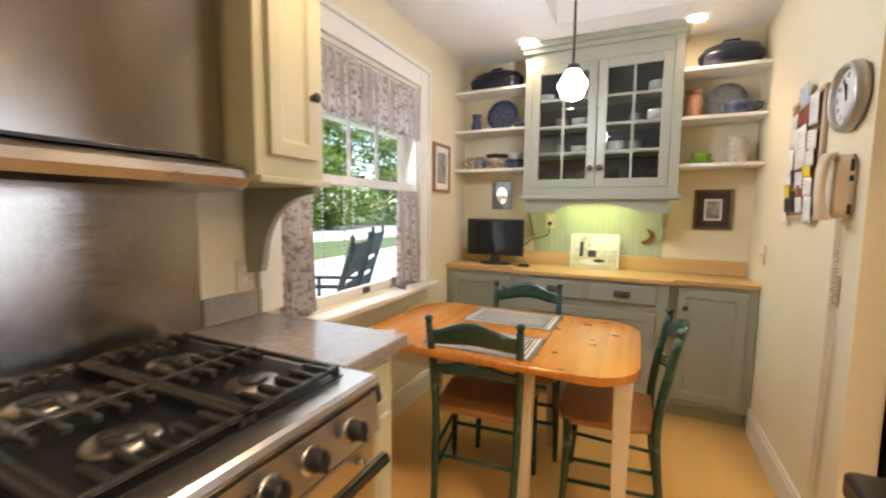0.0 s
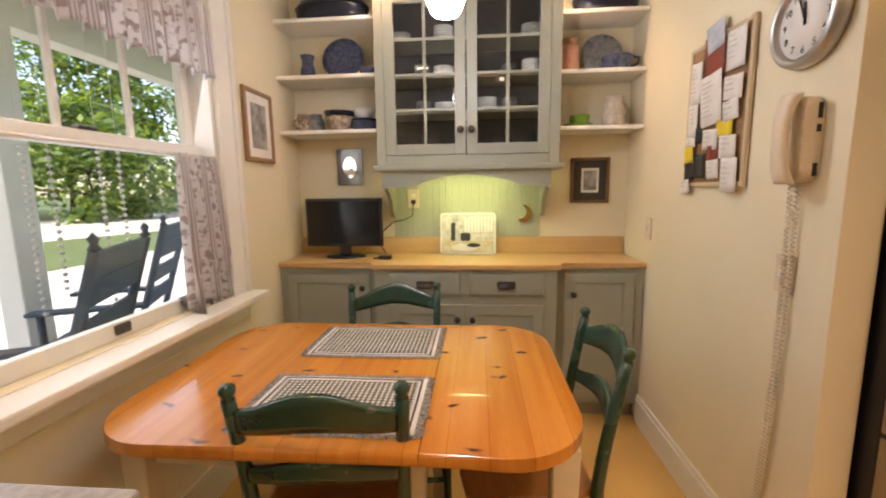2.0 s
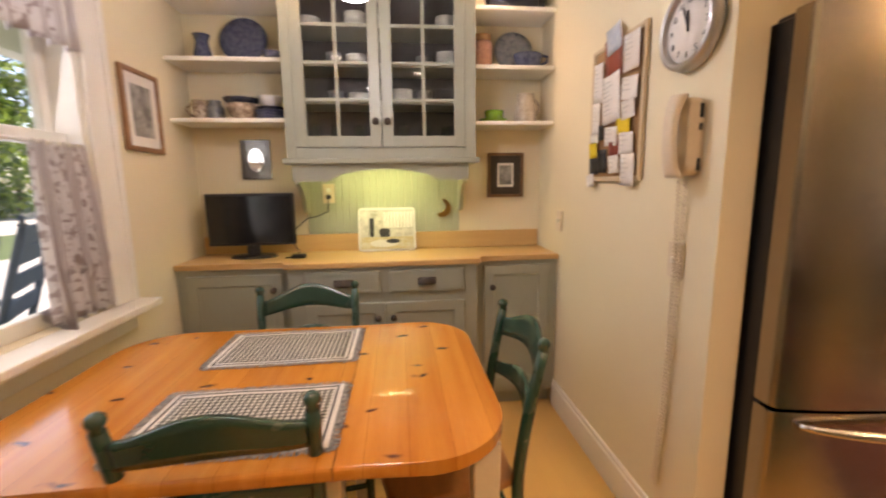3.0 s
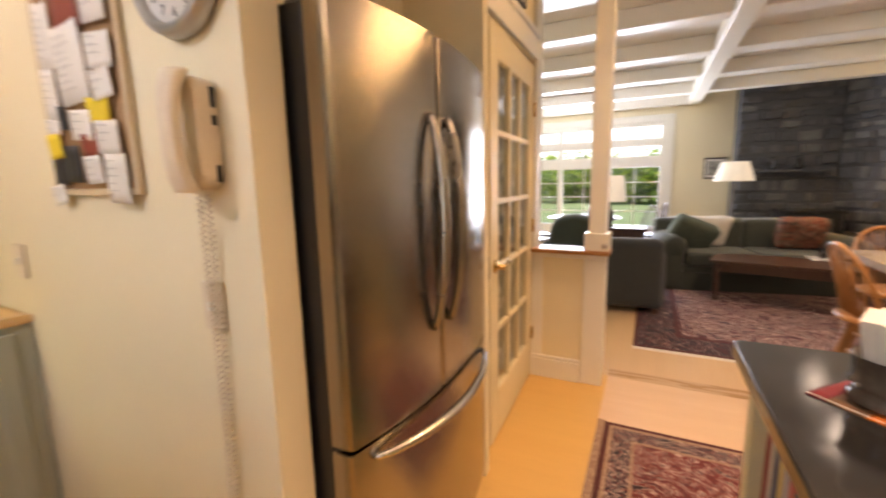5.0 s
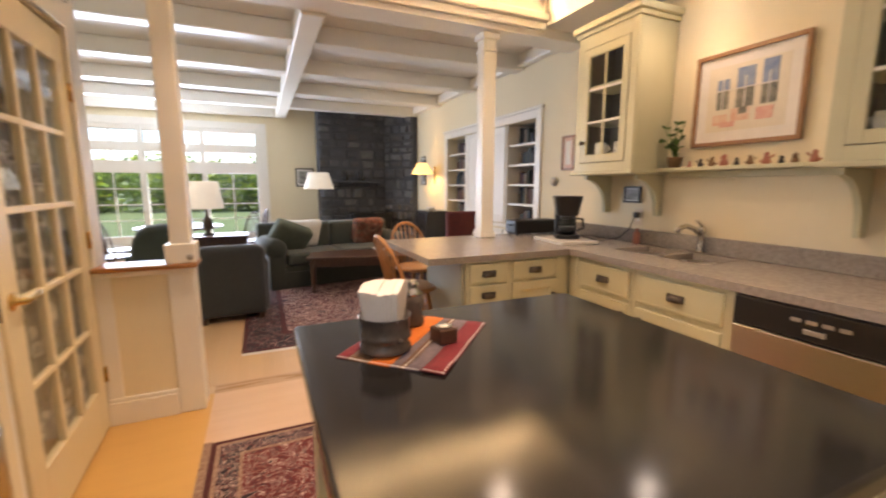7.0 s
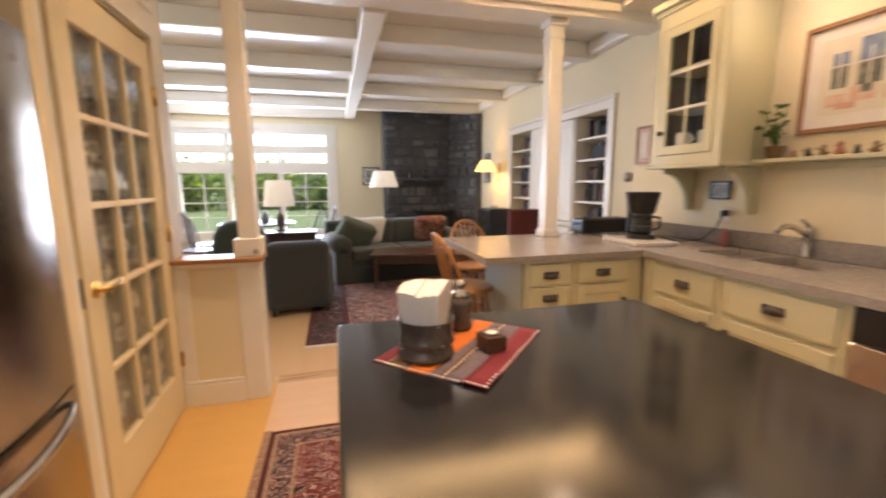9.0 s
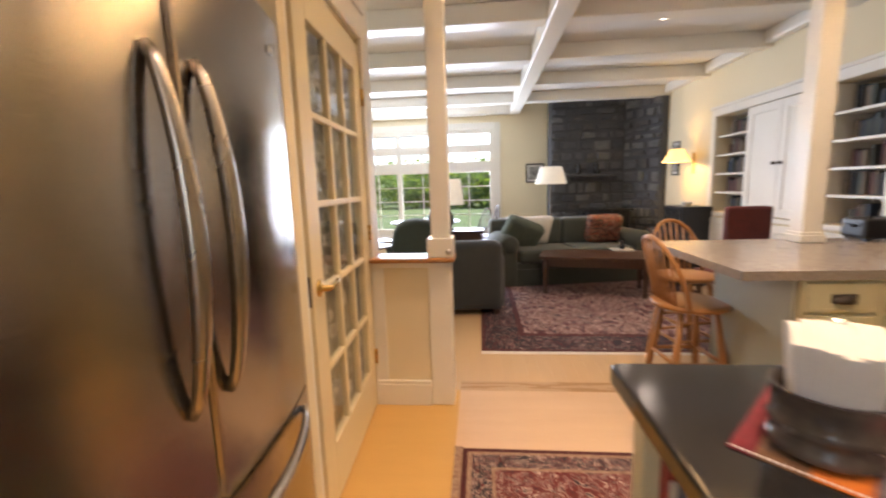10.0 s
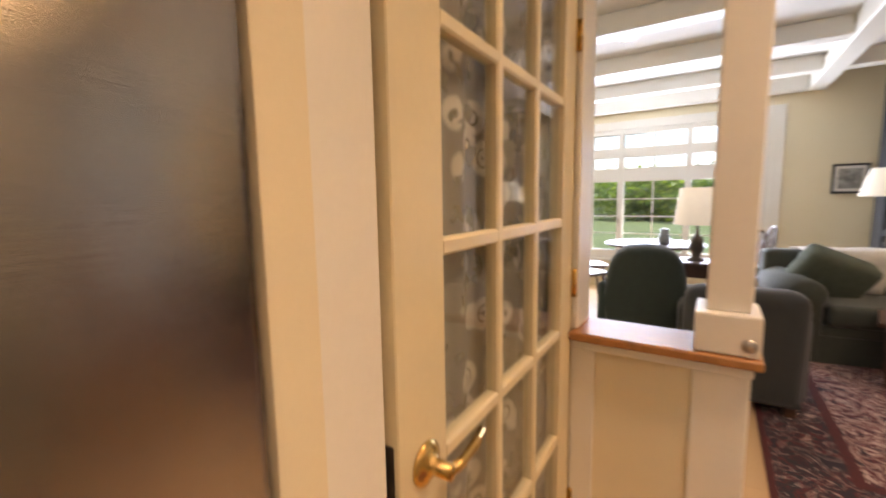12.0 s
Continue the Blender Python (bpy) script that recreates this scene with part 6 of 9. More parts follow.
# wall cabinets on the sink wall
def glazed_unit(x0, x1, z0, z1, yf, cols, rows, label, knob_left, dx0, dx1):
    t = thing("wall_cabinet", (x0 + x1) / 2, YS, z0, label, "cabinet", "olive wall cabinets")
    bm = bmesh.new()
    ya = YS + 0.003
    box(bm, x0, x0 + 0.02, ya, yf, z0, z1, 0.002)
    box(bm, x1 - 0.02, x1, ya, yf, z0, z1, 0.002)
    box(bm, x0 + 0.02, x1 - 0.02, ya, ya + 0.012, z0, z1)
    box(bm, x0 + 0.02, x1 - 0.02, ya + 0.012, yf, z0, z0 + 0.02)
    box(bm, x0 + 0.02, x1 - 0.02, ya + 0.012, yf, z1 - 0.02, z1)
    part("body", bm, OLIVE, t)
    # added dark sheets again, standing in for the shade behind the glass
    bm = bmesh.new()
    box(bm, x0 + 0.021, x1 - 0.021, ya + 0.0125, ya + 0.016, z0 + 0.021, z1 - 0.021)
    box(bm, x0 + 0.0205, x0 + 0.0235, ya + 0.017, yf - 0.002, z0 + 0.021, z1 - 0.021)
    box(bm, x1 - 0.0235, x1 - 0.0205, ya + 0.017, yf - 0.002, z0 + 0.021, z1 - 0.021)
    part("inner_shade", bm, INSIDE_SHADE, t)
    part("inner_shelf", B(x0 + 0.025, x1 - 0.025, ya + 0.018, yf - 0.004, z0 + 0.104, z0 + 0.118), OLIVE, t)
    for i in range(1, rows):
        part("inner_shelf", B(x0 + 0.025, x1 - 0.025, ya + 0.018, yf - 0.02, z0 + 0.10 + (z1 - z0 - 0.2) * i / rows - 0.008, z0 + 0.10 + (z1 - z0 - 0.2) * i / rows + 0.008), OLIVE, t)
    bm = bmesh.new()
    box(bm, x0, dx0, yf, yf + 0.02, z0, z1, 0.002)
    box(bm, dx1, x1, yf, yf + 0.02, z0, z1, 0.002)
    box(bm, dx0, dx1, yf, yf + 0.02, z0, z0 + 0.06, 0.002)
    box(bm, dx0, dx1, yf, yf + 0.02, z1 - 0.09, z1, 0.002)
    part("face_frame", bm, OLIVE, t)
    w, h, s = dx1 - dx0 - 0.006, z1 - z0 - 0.156, 0.055
    m = face(dx1 - 0.003, yf + 0.002, z0 + 0.063, 180)
    bm = bmesh.new()
    for a, b, c, e in ((0, s, 0, h), (w - s, w, 0, h), (s, w - s, 0, s), (s, w - s, h - s, h)):
        box(bm, a, b, -0.022, 0, c, e, 0.003)
    d = part("glazed_door", placed(bm, m), OLIVE, t)
    for i in range(1, cols):
        x = s + (w - 2 * s) * i / cols
        part("glazing_bar", placed(B(x - 0.008, x + 0.008, -0.018, -0.004, s, h - s, bev=0.002), m), OLIVE, d)
    for i in range(1, rows):
        z = s + (h - 2 * s) * i / rows
        part("glazing_bar", placed(B(s, w - s, -0.0175, -0.0045, z - 0.008, z + 0.008, bev=0.002), m), WHITE, d)
    for i in range(cols):
        for j in range(rows):
            p = B(s + (w - 2 * s) * i / cols, s + (w - 2 * s) * (i + 1) / cols, -0.012, -0.010, s + (h - 2 * s) * j / rows, s + (h - 2 * s) * (j + 1) / rows)
            part("pane", placed(p, m), GLASS, d)
    part("knob", placed(knob_bm(0.028 if knob_left else w - 0.028, 0.14, 0.022), m), PEWTER, d, "dark pewter knob")
    part("bottom_moulding", B(x0 - 0.02, x1 + 0.02, ya, yf + 0.04, z0 - 0.025, z0, bev=0.008, seg=2), OLIVE, t)
    bm = join(B(x0 - 0.015, x1 + 0.015, ya, yf + 0.035, z1, z1 + 0.03, bev=0.008, seg=2), B(x0 - 0.035, x1 + 0.035, ya, yf + 0.06, z1 + 0.03, z1 + 0.075, bev=0.012, seg=2))
    part("cornice", bm, OLIVE, t)
    return t


def corbel(x, y1, z, deep, tall, parent):
    pr = [(YS + 0.003, z), (YS + deep, z), (YS + deep, z - 0.03)] + [(YS + 0.06 + (deep - 0.06) * (1 - math.sin(radians(a))), z - 0.03 - (tall - 0.06) * (1 - math.cos(radians(a)))) for a in range(9, 90, 9)] + [(YS + 0.06, z - tall), (YS + 0.003, z - tall)]
    part("corbel", turn_to(prism(pr, x - 0.013, x + 0.013, 0.003), "x"), OLIVE, parent)


YU = -0.56
u1 = glazed_unit(2.50, 3.03, 1.425, 2.36, YU, 2, 3, "pale olive wall cabinet with a glazed door of six panes", True, 2.56, 2.97)
corbel(2.53, YU, 1.399, 0.26, 0.28, u1)
corbel(2.99, YU, 1.399, 0.26, 0.28, u1)
u2 = glazed_unit(0.60, 1.50, 1.425, 2.36, YU, 2, 3, "pale olive glazed wall cabinet filled with crockery", False, 0.98, 1.44)
corbel(1.47, YU, 1.399, 0.26, 0.31, u2)
for x, y, r, h in ((2.665, -0.62, 0.030, 0.062), (2.725, -0.66, 0.034, 0.085), (2.84, -0.61, 0.040, 0.080), (2.90, -0.66, 0.036, 0.075)):
    mug(x, y, 1.5435, r, h, CHINA, "small white cup inside the olive cabinet", 200)
for x, r, h in ((1.36, 0.07, 0.05), (1.18, 0.07, 0.06)):
    dish("bowl", bowl_prof(r, h), x, -0.66, 1.5435, CHINA, "small white bowl inside the olive cabinet", "bowl")
for k in range(6):
    dish("plate", plate_prof(0.095), 1.25, -0.69, 1.755 + 0.013 * k, GREY_RIM if k % 2 else CHINA, "plate in a stack inside the cabinet", "plate")
single("photo_card", placed(B(-0.05, 0.05, -0.002, 0, 0, 0.07), face(1.33, YU - 0.035, 1.5438, 180)), PAPER, "white card leaning inside the glazed door", "card")

sh = thing("wall_shelf", 2.07, YS, 1.41, "cream painted narrow shelf under the window picture", "shelf")
part("board", B(1.522, 2.478, YS + 0.003, YS + 0.135, 1.415, 1.437, bev=0.004), OLIVE, sh)
part("rail", B(1.522, 2.478, YS + 0.003, YS + 0.02, 1.375, 1.4148, bev=0.003), OLIVE, sh)
# figurines and plant on the shelf
FIG = [material("dark_figurine", (0.05, 0.035, 0.03), 0.4, rgb2=(0.02, 0.015, 0.015), scale=30, fine=90), material("rose_figurine", (0.42, 0.16, 0.11), 0.5, scale=30, fine=90), material("brown_figurine", (0.20, 0.11, 0.05), 0.5, scale=30, fine=90)]
for i, x in enumerate((1.585, 1.66, 1.74, 1.80, 1.87, 1.95, 2.02, 2.09, 2.16, 2.23, 2.30)):
    k = 0.6 + 0.5 * ((i * 37) % 10) / 10
    bm = lathe([(0, 0), (0.018 * k, 0), (0.022 * k, 0.012 * k), (0.016 * k, 0.03 * k), (0.010 * k, 0.042 * k), (0.013 * k, 0.052 * k), (0.008 * k, 0.062 * k), (0, 0.065 * k)], 0, 0, 12)
    merge(bm, tube([(0.008 * k, 0, 0.03 * k), (0.028 * k, 0, 0.042 * k), (0.034 * k, 0, 0.05 * k)], 0.005 * k, 6))
    merge(bm, tube([(-0.010 * k, 0, 0.015 * k), (-0.030 * k, 0, 0.018 * k)], 0.005 * k, 6))
    bm.transform(Matrix.Translation((x, YS + 0.065, 1.4375)) @ Matrix.Rotation(radians(i * 47), 4, "Z"))
    single("figurine", bm, FIG[i % 3], "tiny carved animal figurine on the shelf", "figurine", "figurines on the shelf")
pt = thing("pot_plant", 2.40, YS + 0.07, 1.437, "leafy green plant in a small dark pot", "plant")
part("pot", lathe([(0, 1.4375), (0.035, 1.4375), (0.045, 1.50), (0.048, 1.505), (0.042, 1.505), (0.035, 1.495), (0, 1.495)], 2.40, YS + 0.07, 18), FIG[2], pt)
LEAF = material("glossy_green_leaf", (0.09, 0.17, 0.025), 0.4, rgb2=(0.05, 0.11, 0.015), scale=30, fine=120)
rr = random.Random(5)
for i in range(11):
    a, r, h = rr.uniform(0, 6.28), rr.uniform(0.02, 0.075), rr.uniform(0.05, 0.27)
    bx, by = 2.40, YS + 0.07
    tip = (bx + r * math.cos(a), max(YS + 0.03, by + r * math.sin(a) * 0.7 + 0.02), 1.50 + h)
    part("stem", tube([(bx, by, 1.495), ((bx + tip[0]) / 2, (by + tip[1]) / 2, 1.50 + h * 0.6), tip], 0.0025, 6), LEAF, pt)
    for k in range(3):
        L, wl = rr.uniform(0.03, 0.048), 0.017
        def lf(u, v, L=L, wl=wl):
            w = wl * math.sin(math.pi * u) ** 0.7
            return (L * u, w * (2 * v - 1), 0.006 * math.sin(math.pi * u) - 0.010 * u * u - 0.004 * abs(2 * v - 1))
        bm = grid_sheet(6, 4, lf)
        f_ = 1 - 0.3 * k
        bm.transform(Matrix.Translation((bx + (tip[0] - bx) * f_, by + (tip[1] - by) * f_, 1.50 + h * (f_ ** 0.8))) @ Euler((rr.uniform(-0.7, 0.7), rr.uniform(-0.9, 0.3), rr.uniform(0, 6.28))).to_matrix().to_4x4())
        part("leaf", thicken(bm, 0.0006), LEAF, pt)

# the large framed print of windows
WATER = material("terracotta_wash", (0.62, 0.30, 0.20), 0.6, rgb2=(0.70, 0.58, 0.45), scale=26, fine=60, bump=0.0)
SKYP = material("blue_wash", (0.10, 0.16, 0.34), 0.6, rgb2=(0.30, 0.36, 0.45), scale=12, fine=40, bump=0.0)
TREEP = material("dark_green_wash", (0.05, 0.06, 0.05), 0.6, rgb2=(0.30, 0.28, 0.22), scale=30, fine=60, bump=0.0)
ROSEP = material("pale_rose_wash", (0.66, 0.42, 0.34), 0.6, rgb2=(0.58, 0.28, 0.22), scale=30, fine=60, bump=0.0)
PALEP = material("cream_paper_print", (0.72, 0.66, 0.54), 0.7, rgb2=(0.66, 0.60, 0.48), scale=10, fine=80, bump=0.0)
pa = []
for u0, u1, v1 in ((0.13, 0.29, 0.80), (0.39, 0.61, 0.93), (0.70, 0.88, 0.97)):
    pa += [(u0, u1, 0.62, v1, SKYP, "sky_patch"), (u0, u1, 0.34, 0.62, TREEP, "tree_patch")]
pa += [(0.03, 0.97, 0.05, 0.24, PALEP, "terrace"), (0.10, 0.30, 0.10, 0.26, WATER, "chair_patch"), (0.34, 0.58, 0.14, 0.33, WATER, "flower_patch"), (0.44, 0.54, 0.24, 0.36, TREEP, "pot_patch"), (0.66, 0.86, 0.12, 0.30, ROSEP, "chair_patch"), (0.20, 0.40, 0.06, 0.14, ROSEP, "cushion_patch")]
big = framed("picture", face(2.335, YS + 0.003, 1.558, 180), 0.585, 0.528, 0.024, CHERRY, 0.058, PAPER, PALEP, "large framed watercolour of three windows on a terrace", depth=0.024, patches=pa)
for u in (0.21, 0.50, 0.79):
    W, H = 0.585 - 0.164, 0.528 - 0.164
    part("painted_bar", placed(B(0.082 + W * u - 0.003, 0.082 + W * u + 0.003, -0.0190, -0.0150, 0.082 + H * 0.34, 0.082 + H * 0.80), face(2.335, YS + 0.003, 1.558, 180)), PAPER, big)
part("painted_bar", placed(B(0.082 + W * 0.13, 0.082 + W * 0.88, -0.0186, -0.0152, 0.082 + H * 0.62, 0.082 + H * 0.635), face(2.335, YS + 0.003, 1.558, 180)), PAPER, big)
framed("picture", face(2.84, YS + 0.003, 1.20, 180), 0.15, 0.12, 0.014, BLACK, 0.006, PAPER, PRINT_G, "tiny photograph in a black frame under the cabinet")
wall_plate("outlet", face(2.70, YS + 0.003, 1.10, 180), "ivory outlet with a black plug beside the sink")
single("plug", B(2.683, 2.717, YS + 0.010, YS + 0.05, 1.095, 1.135, bev=0.008, seg=2), BLACK, "round black plug in the outlet", "plug")
single("power_cable", tube([(2.70, YS + 0.05, 1.10), (2.71, YS + 0.08, 1.02), (2.76, YS + 0.12, 0.945), (2.84, -0.64, 0.92), (2.92, -0.55, 0.955)], 0.004), BLACK, "black cable of the coffee maker", "cable")
dish("soap_bottle", [(0, 0), (0.024, 0), (0.026, 0.01), (0.024, 0.075), (0.010, 0.09), (0.008, 0.11), (0, 0.112)], 2.66, -0.82, 0.9125, FIG[1], "small red soap bottle beside the sink", "bottle")

KTURN = Matrix.Translation((2.97, -0.45, 0)) @ Matrix.Rotation(radians(58), 4, "Z") @ Matrix.Translation((-2.97, 0.45, 0))
# coffee maker on a marble board
bd = single("marble_board", placed(prism(rounded(-0.20, 0.20, -0.15, 0.15, 0.01, 3), 0, 0.024, 0.004), Matrix.Translation((2.95, -0.42, 0.9125)) @ Matrix.Rotation(radians(-8), 4, "Z")), CHINA, "white marble board on the counter", "board")
km = thing("coffee_maker", 2.97, -0.45, 0.929, "black drip coffee maker with a glass jug", "coffee maker")
kx, ky, kz = 2.97, -0.47, 0.9370
part("base", placed(prism(rounded(-0.085, 0.085, -0.11, 0.10, 0.03), kz, kz + 0.03, 0.006), KTURN @ Matrix.Translation((kx, ky, 0))), BLACK, km)
part("tower", placed(prism(rounded(-0.08, 0.08, -0.11, -0.035, 0.025), kz + 0.03, kz + 0.23, 0.004), KTURN @ Matrix.Translation((kx, ky, 0))), BLACK, km)
head = prism(rounded(-0.100, 0.100, -0.115, 0.105, 0.05), kz + 0.168, kz + 0.312, 0.010, 3)
for v in head.verts:
    k = 0.76 + 0.24 * min(1.0, (v.co.z - kz - 0.168) / 0.125)
    v.co.x, v.co.y = v.co.x * k, -0.02 + (v.co.y + 0.02) * k
part("brew_head", placed(head, KTURN @ Matrix.Translation((kx, ky, 0))), BLACK, km)
jg = part("jug", placed(lathe([(0, kz + 0.031), (0.055, kz + 0.031), (0.066, kz + 0.05), (0.068, kz + 0.09), (0.055, kz + 0.145), (0.050, kz + 0.165), (0.047, kz + 0.165), (0.064, kz + 0.09), (0, kz + 0.036)], kx, ky + 0.035, 24), KTURN), CLEAR, km, "clear glass jug")
part("coffee", placed(lathe([(0, kz + 0.0365), (0.052, kz + 0.0365), (0.0615, kz + 0.055), (0.0625, kz + 0.085), (0, kz + 0.085)], kx, ky + 0.035, 24), KTURN), BLACK, jg, "dark coffee in the jug")
part("jug_handle", placed(tube([(kx - 0.055, ky + 0.055, kz + 0.15), (kx - 0.10, ky + 0.075, kz + 0.145), (kx - 0.105, ky + 0.08, kz + 0.08), (kx - 0.068, ky + 0.06, kz + 0.06)], 0.009, 8), KTURN), BLACK, jg)
part("jug_band", placed(lathe([(0.0515, kz + 0.150), (0.054, kz + 0.150), (0.054, kz + 0.168), (0.0515, kz + 0.168)], kx, ky + 0.035, 24, cap=False), KTURN), BLACK, jg)
to = thing("toaster", 3.47, -0.49, 0.912, "long black toaster standing on the counter", "toaster")
part("shell", B(3.385, 3.555, -0.705, -0.275, 0.925, 1.040, bev=0.022, seg=3), BLACK, to)
part("slot", B(3.462, 3.478, -0.66, -0.32, 1.0395, 1.0415), IRON, to)
part("lever", B(3.45, 3.49, -0.2755, -0.257, 0.99, 1.005, bev=0.003), BLACK, to)
part("dial", lathe([(0, 1.0395), (0.016, 1.0395), (0.015, 1.052), (0, 1.053)], 3.42, -0.31, 14), BLACK, to)
for x in (3.41, 3.53):
    for y in (-0.675, -0.305):
        part("foot", B(x - 0.01, x + 0.01, y - 0.01, y + 0.01, 0.9125, 0.9255), BLACK, to)
th = thing("thermostat", 3.665, YS, 1.33, "round white thermostat on the wall", "thermostat")
part("ring", placed(lathe([(0, 0), (0.042, 0), (0.042, 0.012), (0.036, 0.02), (0, 0.02)], 0, 0, 24), Matrix.Translation((3.665, YS + 0.003, 1.362)) @ Matrix.Rotation(radians(-90), 4, "X")), SILVER, th)
part("dial", placed(lathe([(0, 0.02), (0.024, 0.02), (0.024, 0.026), (0, 0.027)], 0, 0, 20), Matrix.Translation((3.665, YS + 0.003, 1.362)) @ Matrix.Rotation(radians(-90), 4, "X")), IVORY, th)
framed("picture", face(3.57, YS + 0.003, 1.46, 180), 0.165, 0.30, 0.018, CHERRY, 0.03, WATER, PAPER, "narrow red-matted picture on the cream wall")
rl = thing("paper_towel_roll", 1.16, -0.62, 1.29, "white paper towel roll under the cabinet", "paper roll")
bm = lathe([(0.02, -0.13), (0.058, -0.13), (0.058, 0.13), (0.02, 0.13)], 0, 0, 24, cap=False)
part("paper", placed(bm, Matrix.Translation((1.16, -0.64, 1.325)) @ Matrix.Rotation(radians(90), 4, "Y")), PAPER, rl)
part("holder", tube([(1.01, -0.64, 1.399), (1.01, -0.64, 1.325), (1.31, -0.64, 1.325), (1.31, -0.64, 1.399)], 0.008, 8), WHITE, rl)

# ---------- refrigerator ----------
rf = thing("refrigerator", 1.64, 2.80, 0, "stainless steel French-door refrigerator with bottom freezer", "refrigerator")
RX0, RX1, RS, ZL = 1.207, 2.098, 1.592, 0.69
part("case", B(RX0 + 0.005, RX1 - 0.005, 2.462, 3.24, 0.02, 1.715, bev=0.004), BLACK, rf, "dark grey refrigerator case")
part("top_hinge_cover", B(RX0 + 0.03, RX1 - 0.03, 2.43, 2.54, 1.7155, 1.735, bev=0.006), BLACK, rf)


def bow(x):
    u = (x - RX0) / (RX1 - RX0)
    return 2.392 - 0.052 * (1 - (2 * u - 1) ** 2)


def door_panel(x0, x1, z0, z1):
    n = 64
    pts = [(x0, 2.455)]
    pts += [(x0, bow(x0) + 0.012), (x0 + 0.006, bow(x0) + 0.002)] + [(x0 + 0.012 + (x1 - x0 - 0.024) * i / n, bow(x0 + (x1 - x0) * i / n)) for i in range(n + 1)] + [(x1 - 0.006, bow(x1) + 0.002), (x1, bow(x1) + 0.012)]
    pts += [(x1, 2.455)]
    bm = prism(pts, z0, z1, 0.004, 2)
    return bm


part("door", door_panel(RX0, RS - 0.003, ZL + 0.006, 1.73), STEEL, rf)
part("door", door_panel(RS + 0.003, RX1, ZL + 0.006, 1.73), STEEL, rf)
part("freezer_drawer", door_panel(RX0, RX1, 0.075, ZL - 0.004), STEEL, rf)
part("gasket", B(RX0 + 0.004, RX1 - 0.004, 2.44, 2.461, 0.08, 1.72), BLACK, rf)
part("grille", B(RX0 + 0.02, RX1 - 0.02, 2.42, 2.46, 0.0, 0.07), BLACK, rf)
for x in (RS - 0.056, RS + 0.047):
    pts = []
    for i in range(25):
        t = i / 24
        z = 0.905 + 0.61 * t
        pts.append((x, bow(x) - 0.002 - 0.046 * math.sin(math.pi * t) ** 0.6, z))
    rad = [0.011 + 0.006 * math.sin(math.pi * i / 24) for i in range(25)]
    part("door_handle", tube(pts, 0.014, 14, radii=rad), HANDLE, rf, "brushed bowed handle")
pts = []
for i in range(25):
    t = i / 24
    x = 1.27 + 0.74 * t
    pts.append((x, bow(x) - 0.004 - 0.050 * math.sin(math.pi * t) ** 0.6, 0.652 - 0.012 * math.sin(math.pi * t)))
part("freezer_handle", tube(pts, 0.014, 12, radii=[0.010 + 0.006 * math.sin(math.pi * i / 24) for i in range(25)]), CHROME, rf, "polished bowed handle")
part("badge", placed(B(-0.016, 0.016, -0.003, 0.0, -0.009, 0.009, bev=0.001), Matrix.Translation((1.985, bow(1.985) + 0.0005, 1.64)) @ Matrix.Rotation(radians(8), 4, "Z")), SILVER, rf)

# ---------- pantry door ----------
DCREAM = material("cream_door_paint", (0.74, 0.64, 0.42), 0.4, rgb2=(0.70, 0.60, 0.38), scale=4, fine=80, bump=0.05)
dt = thing("door_1", 3.19, 2.478, 0, "cream glazed door with fifteen panes and lace curtain, slightly ajar", "door", kind="structure")
swing = Matrix.Translation((3.188, 2.474, 0)) @ Matrix.Rotation(radians(2.2), 4, "Z")
DW, DZ = 0.885, 2.03
bm = bmesh.new()
gx0, gx1, gz0, gz1 = 0.122, DW - 0.115, 0.255, 1.885
for a, b, c, e in ((0, gx0, 0.012, DZ), (gx1, DW, 0.012, DZ), (gx0, gx1, 0.012, gz0), (gx0, gx1, gz1, DZ)):
    box(bm, a - DW, b - DW, 0, 0.036, c, e, 0.002)
leaf = part("leaf_frame", placed(bm, swing), DCREAM, dt)
for i in (1, 2):
    x = gx0 + (gx1 - gx0) * i / 3 - DW
    part("glazing_bar", placed(B(x - 0.013, x + 0.013, 0.001, 0.030, gz0, gz1, bev=0.004), swing), DCREAM, leaf)
for j in range(1, 5):
    z = gz0 + (gz1 - gz0) * j / 5
    part("glazing_bar", placed(B(gx0 - DW, gx1 - DW, 0.0015, 0.0305, z - 0.013, z + 0.013, bev=0.004), swing), DCREAM, leaf)
for i in range(3):
    for j in range(5):
        w3, h5 = (gx1 - gx0) / 3, (gz1 - gz0) / 5
        part("pane", placed(B(gx0 + w3 * i - DW + 0.004, gx0 + w3 * (i + 1) - DW - 0.004, 0.014, 0.017, gz0 + h5 * j + 0.004, gz0 + h5 * (j + 1) - 0.004), swing), GLASS, leaf)


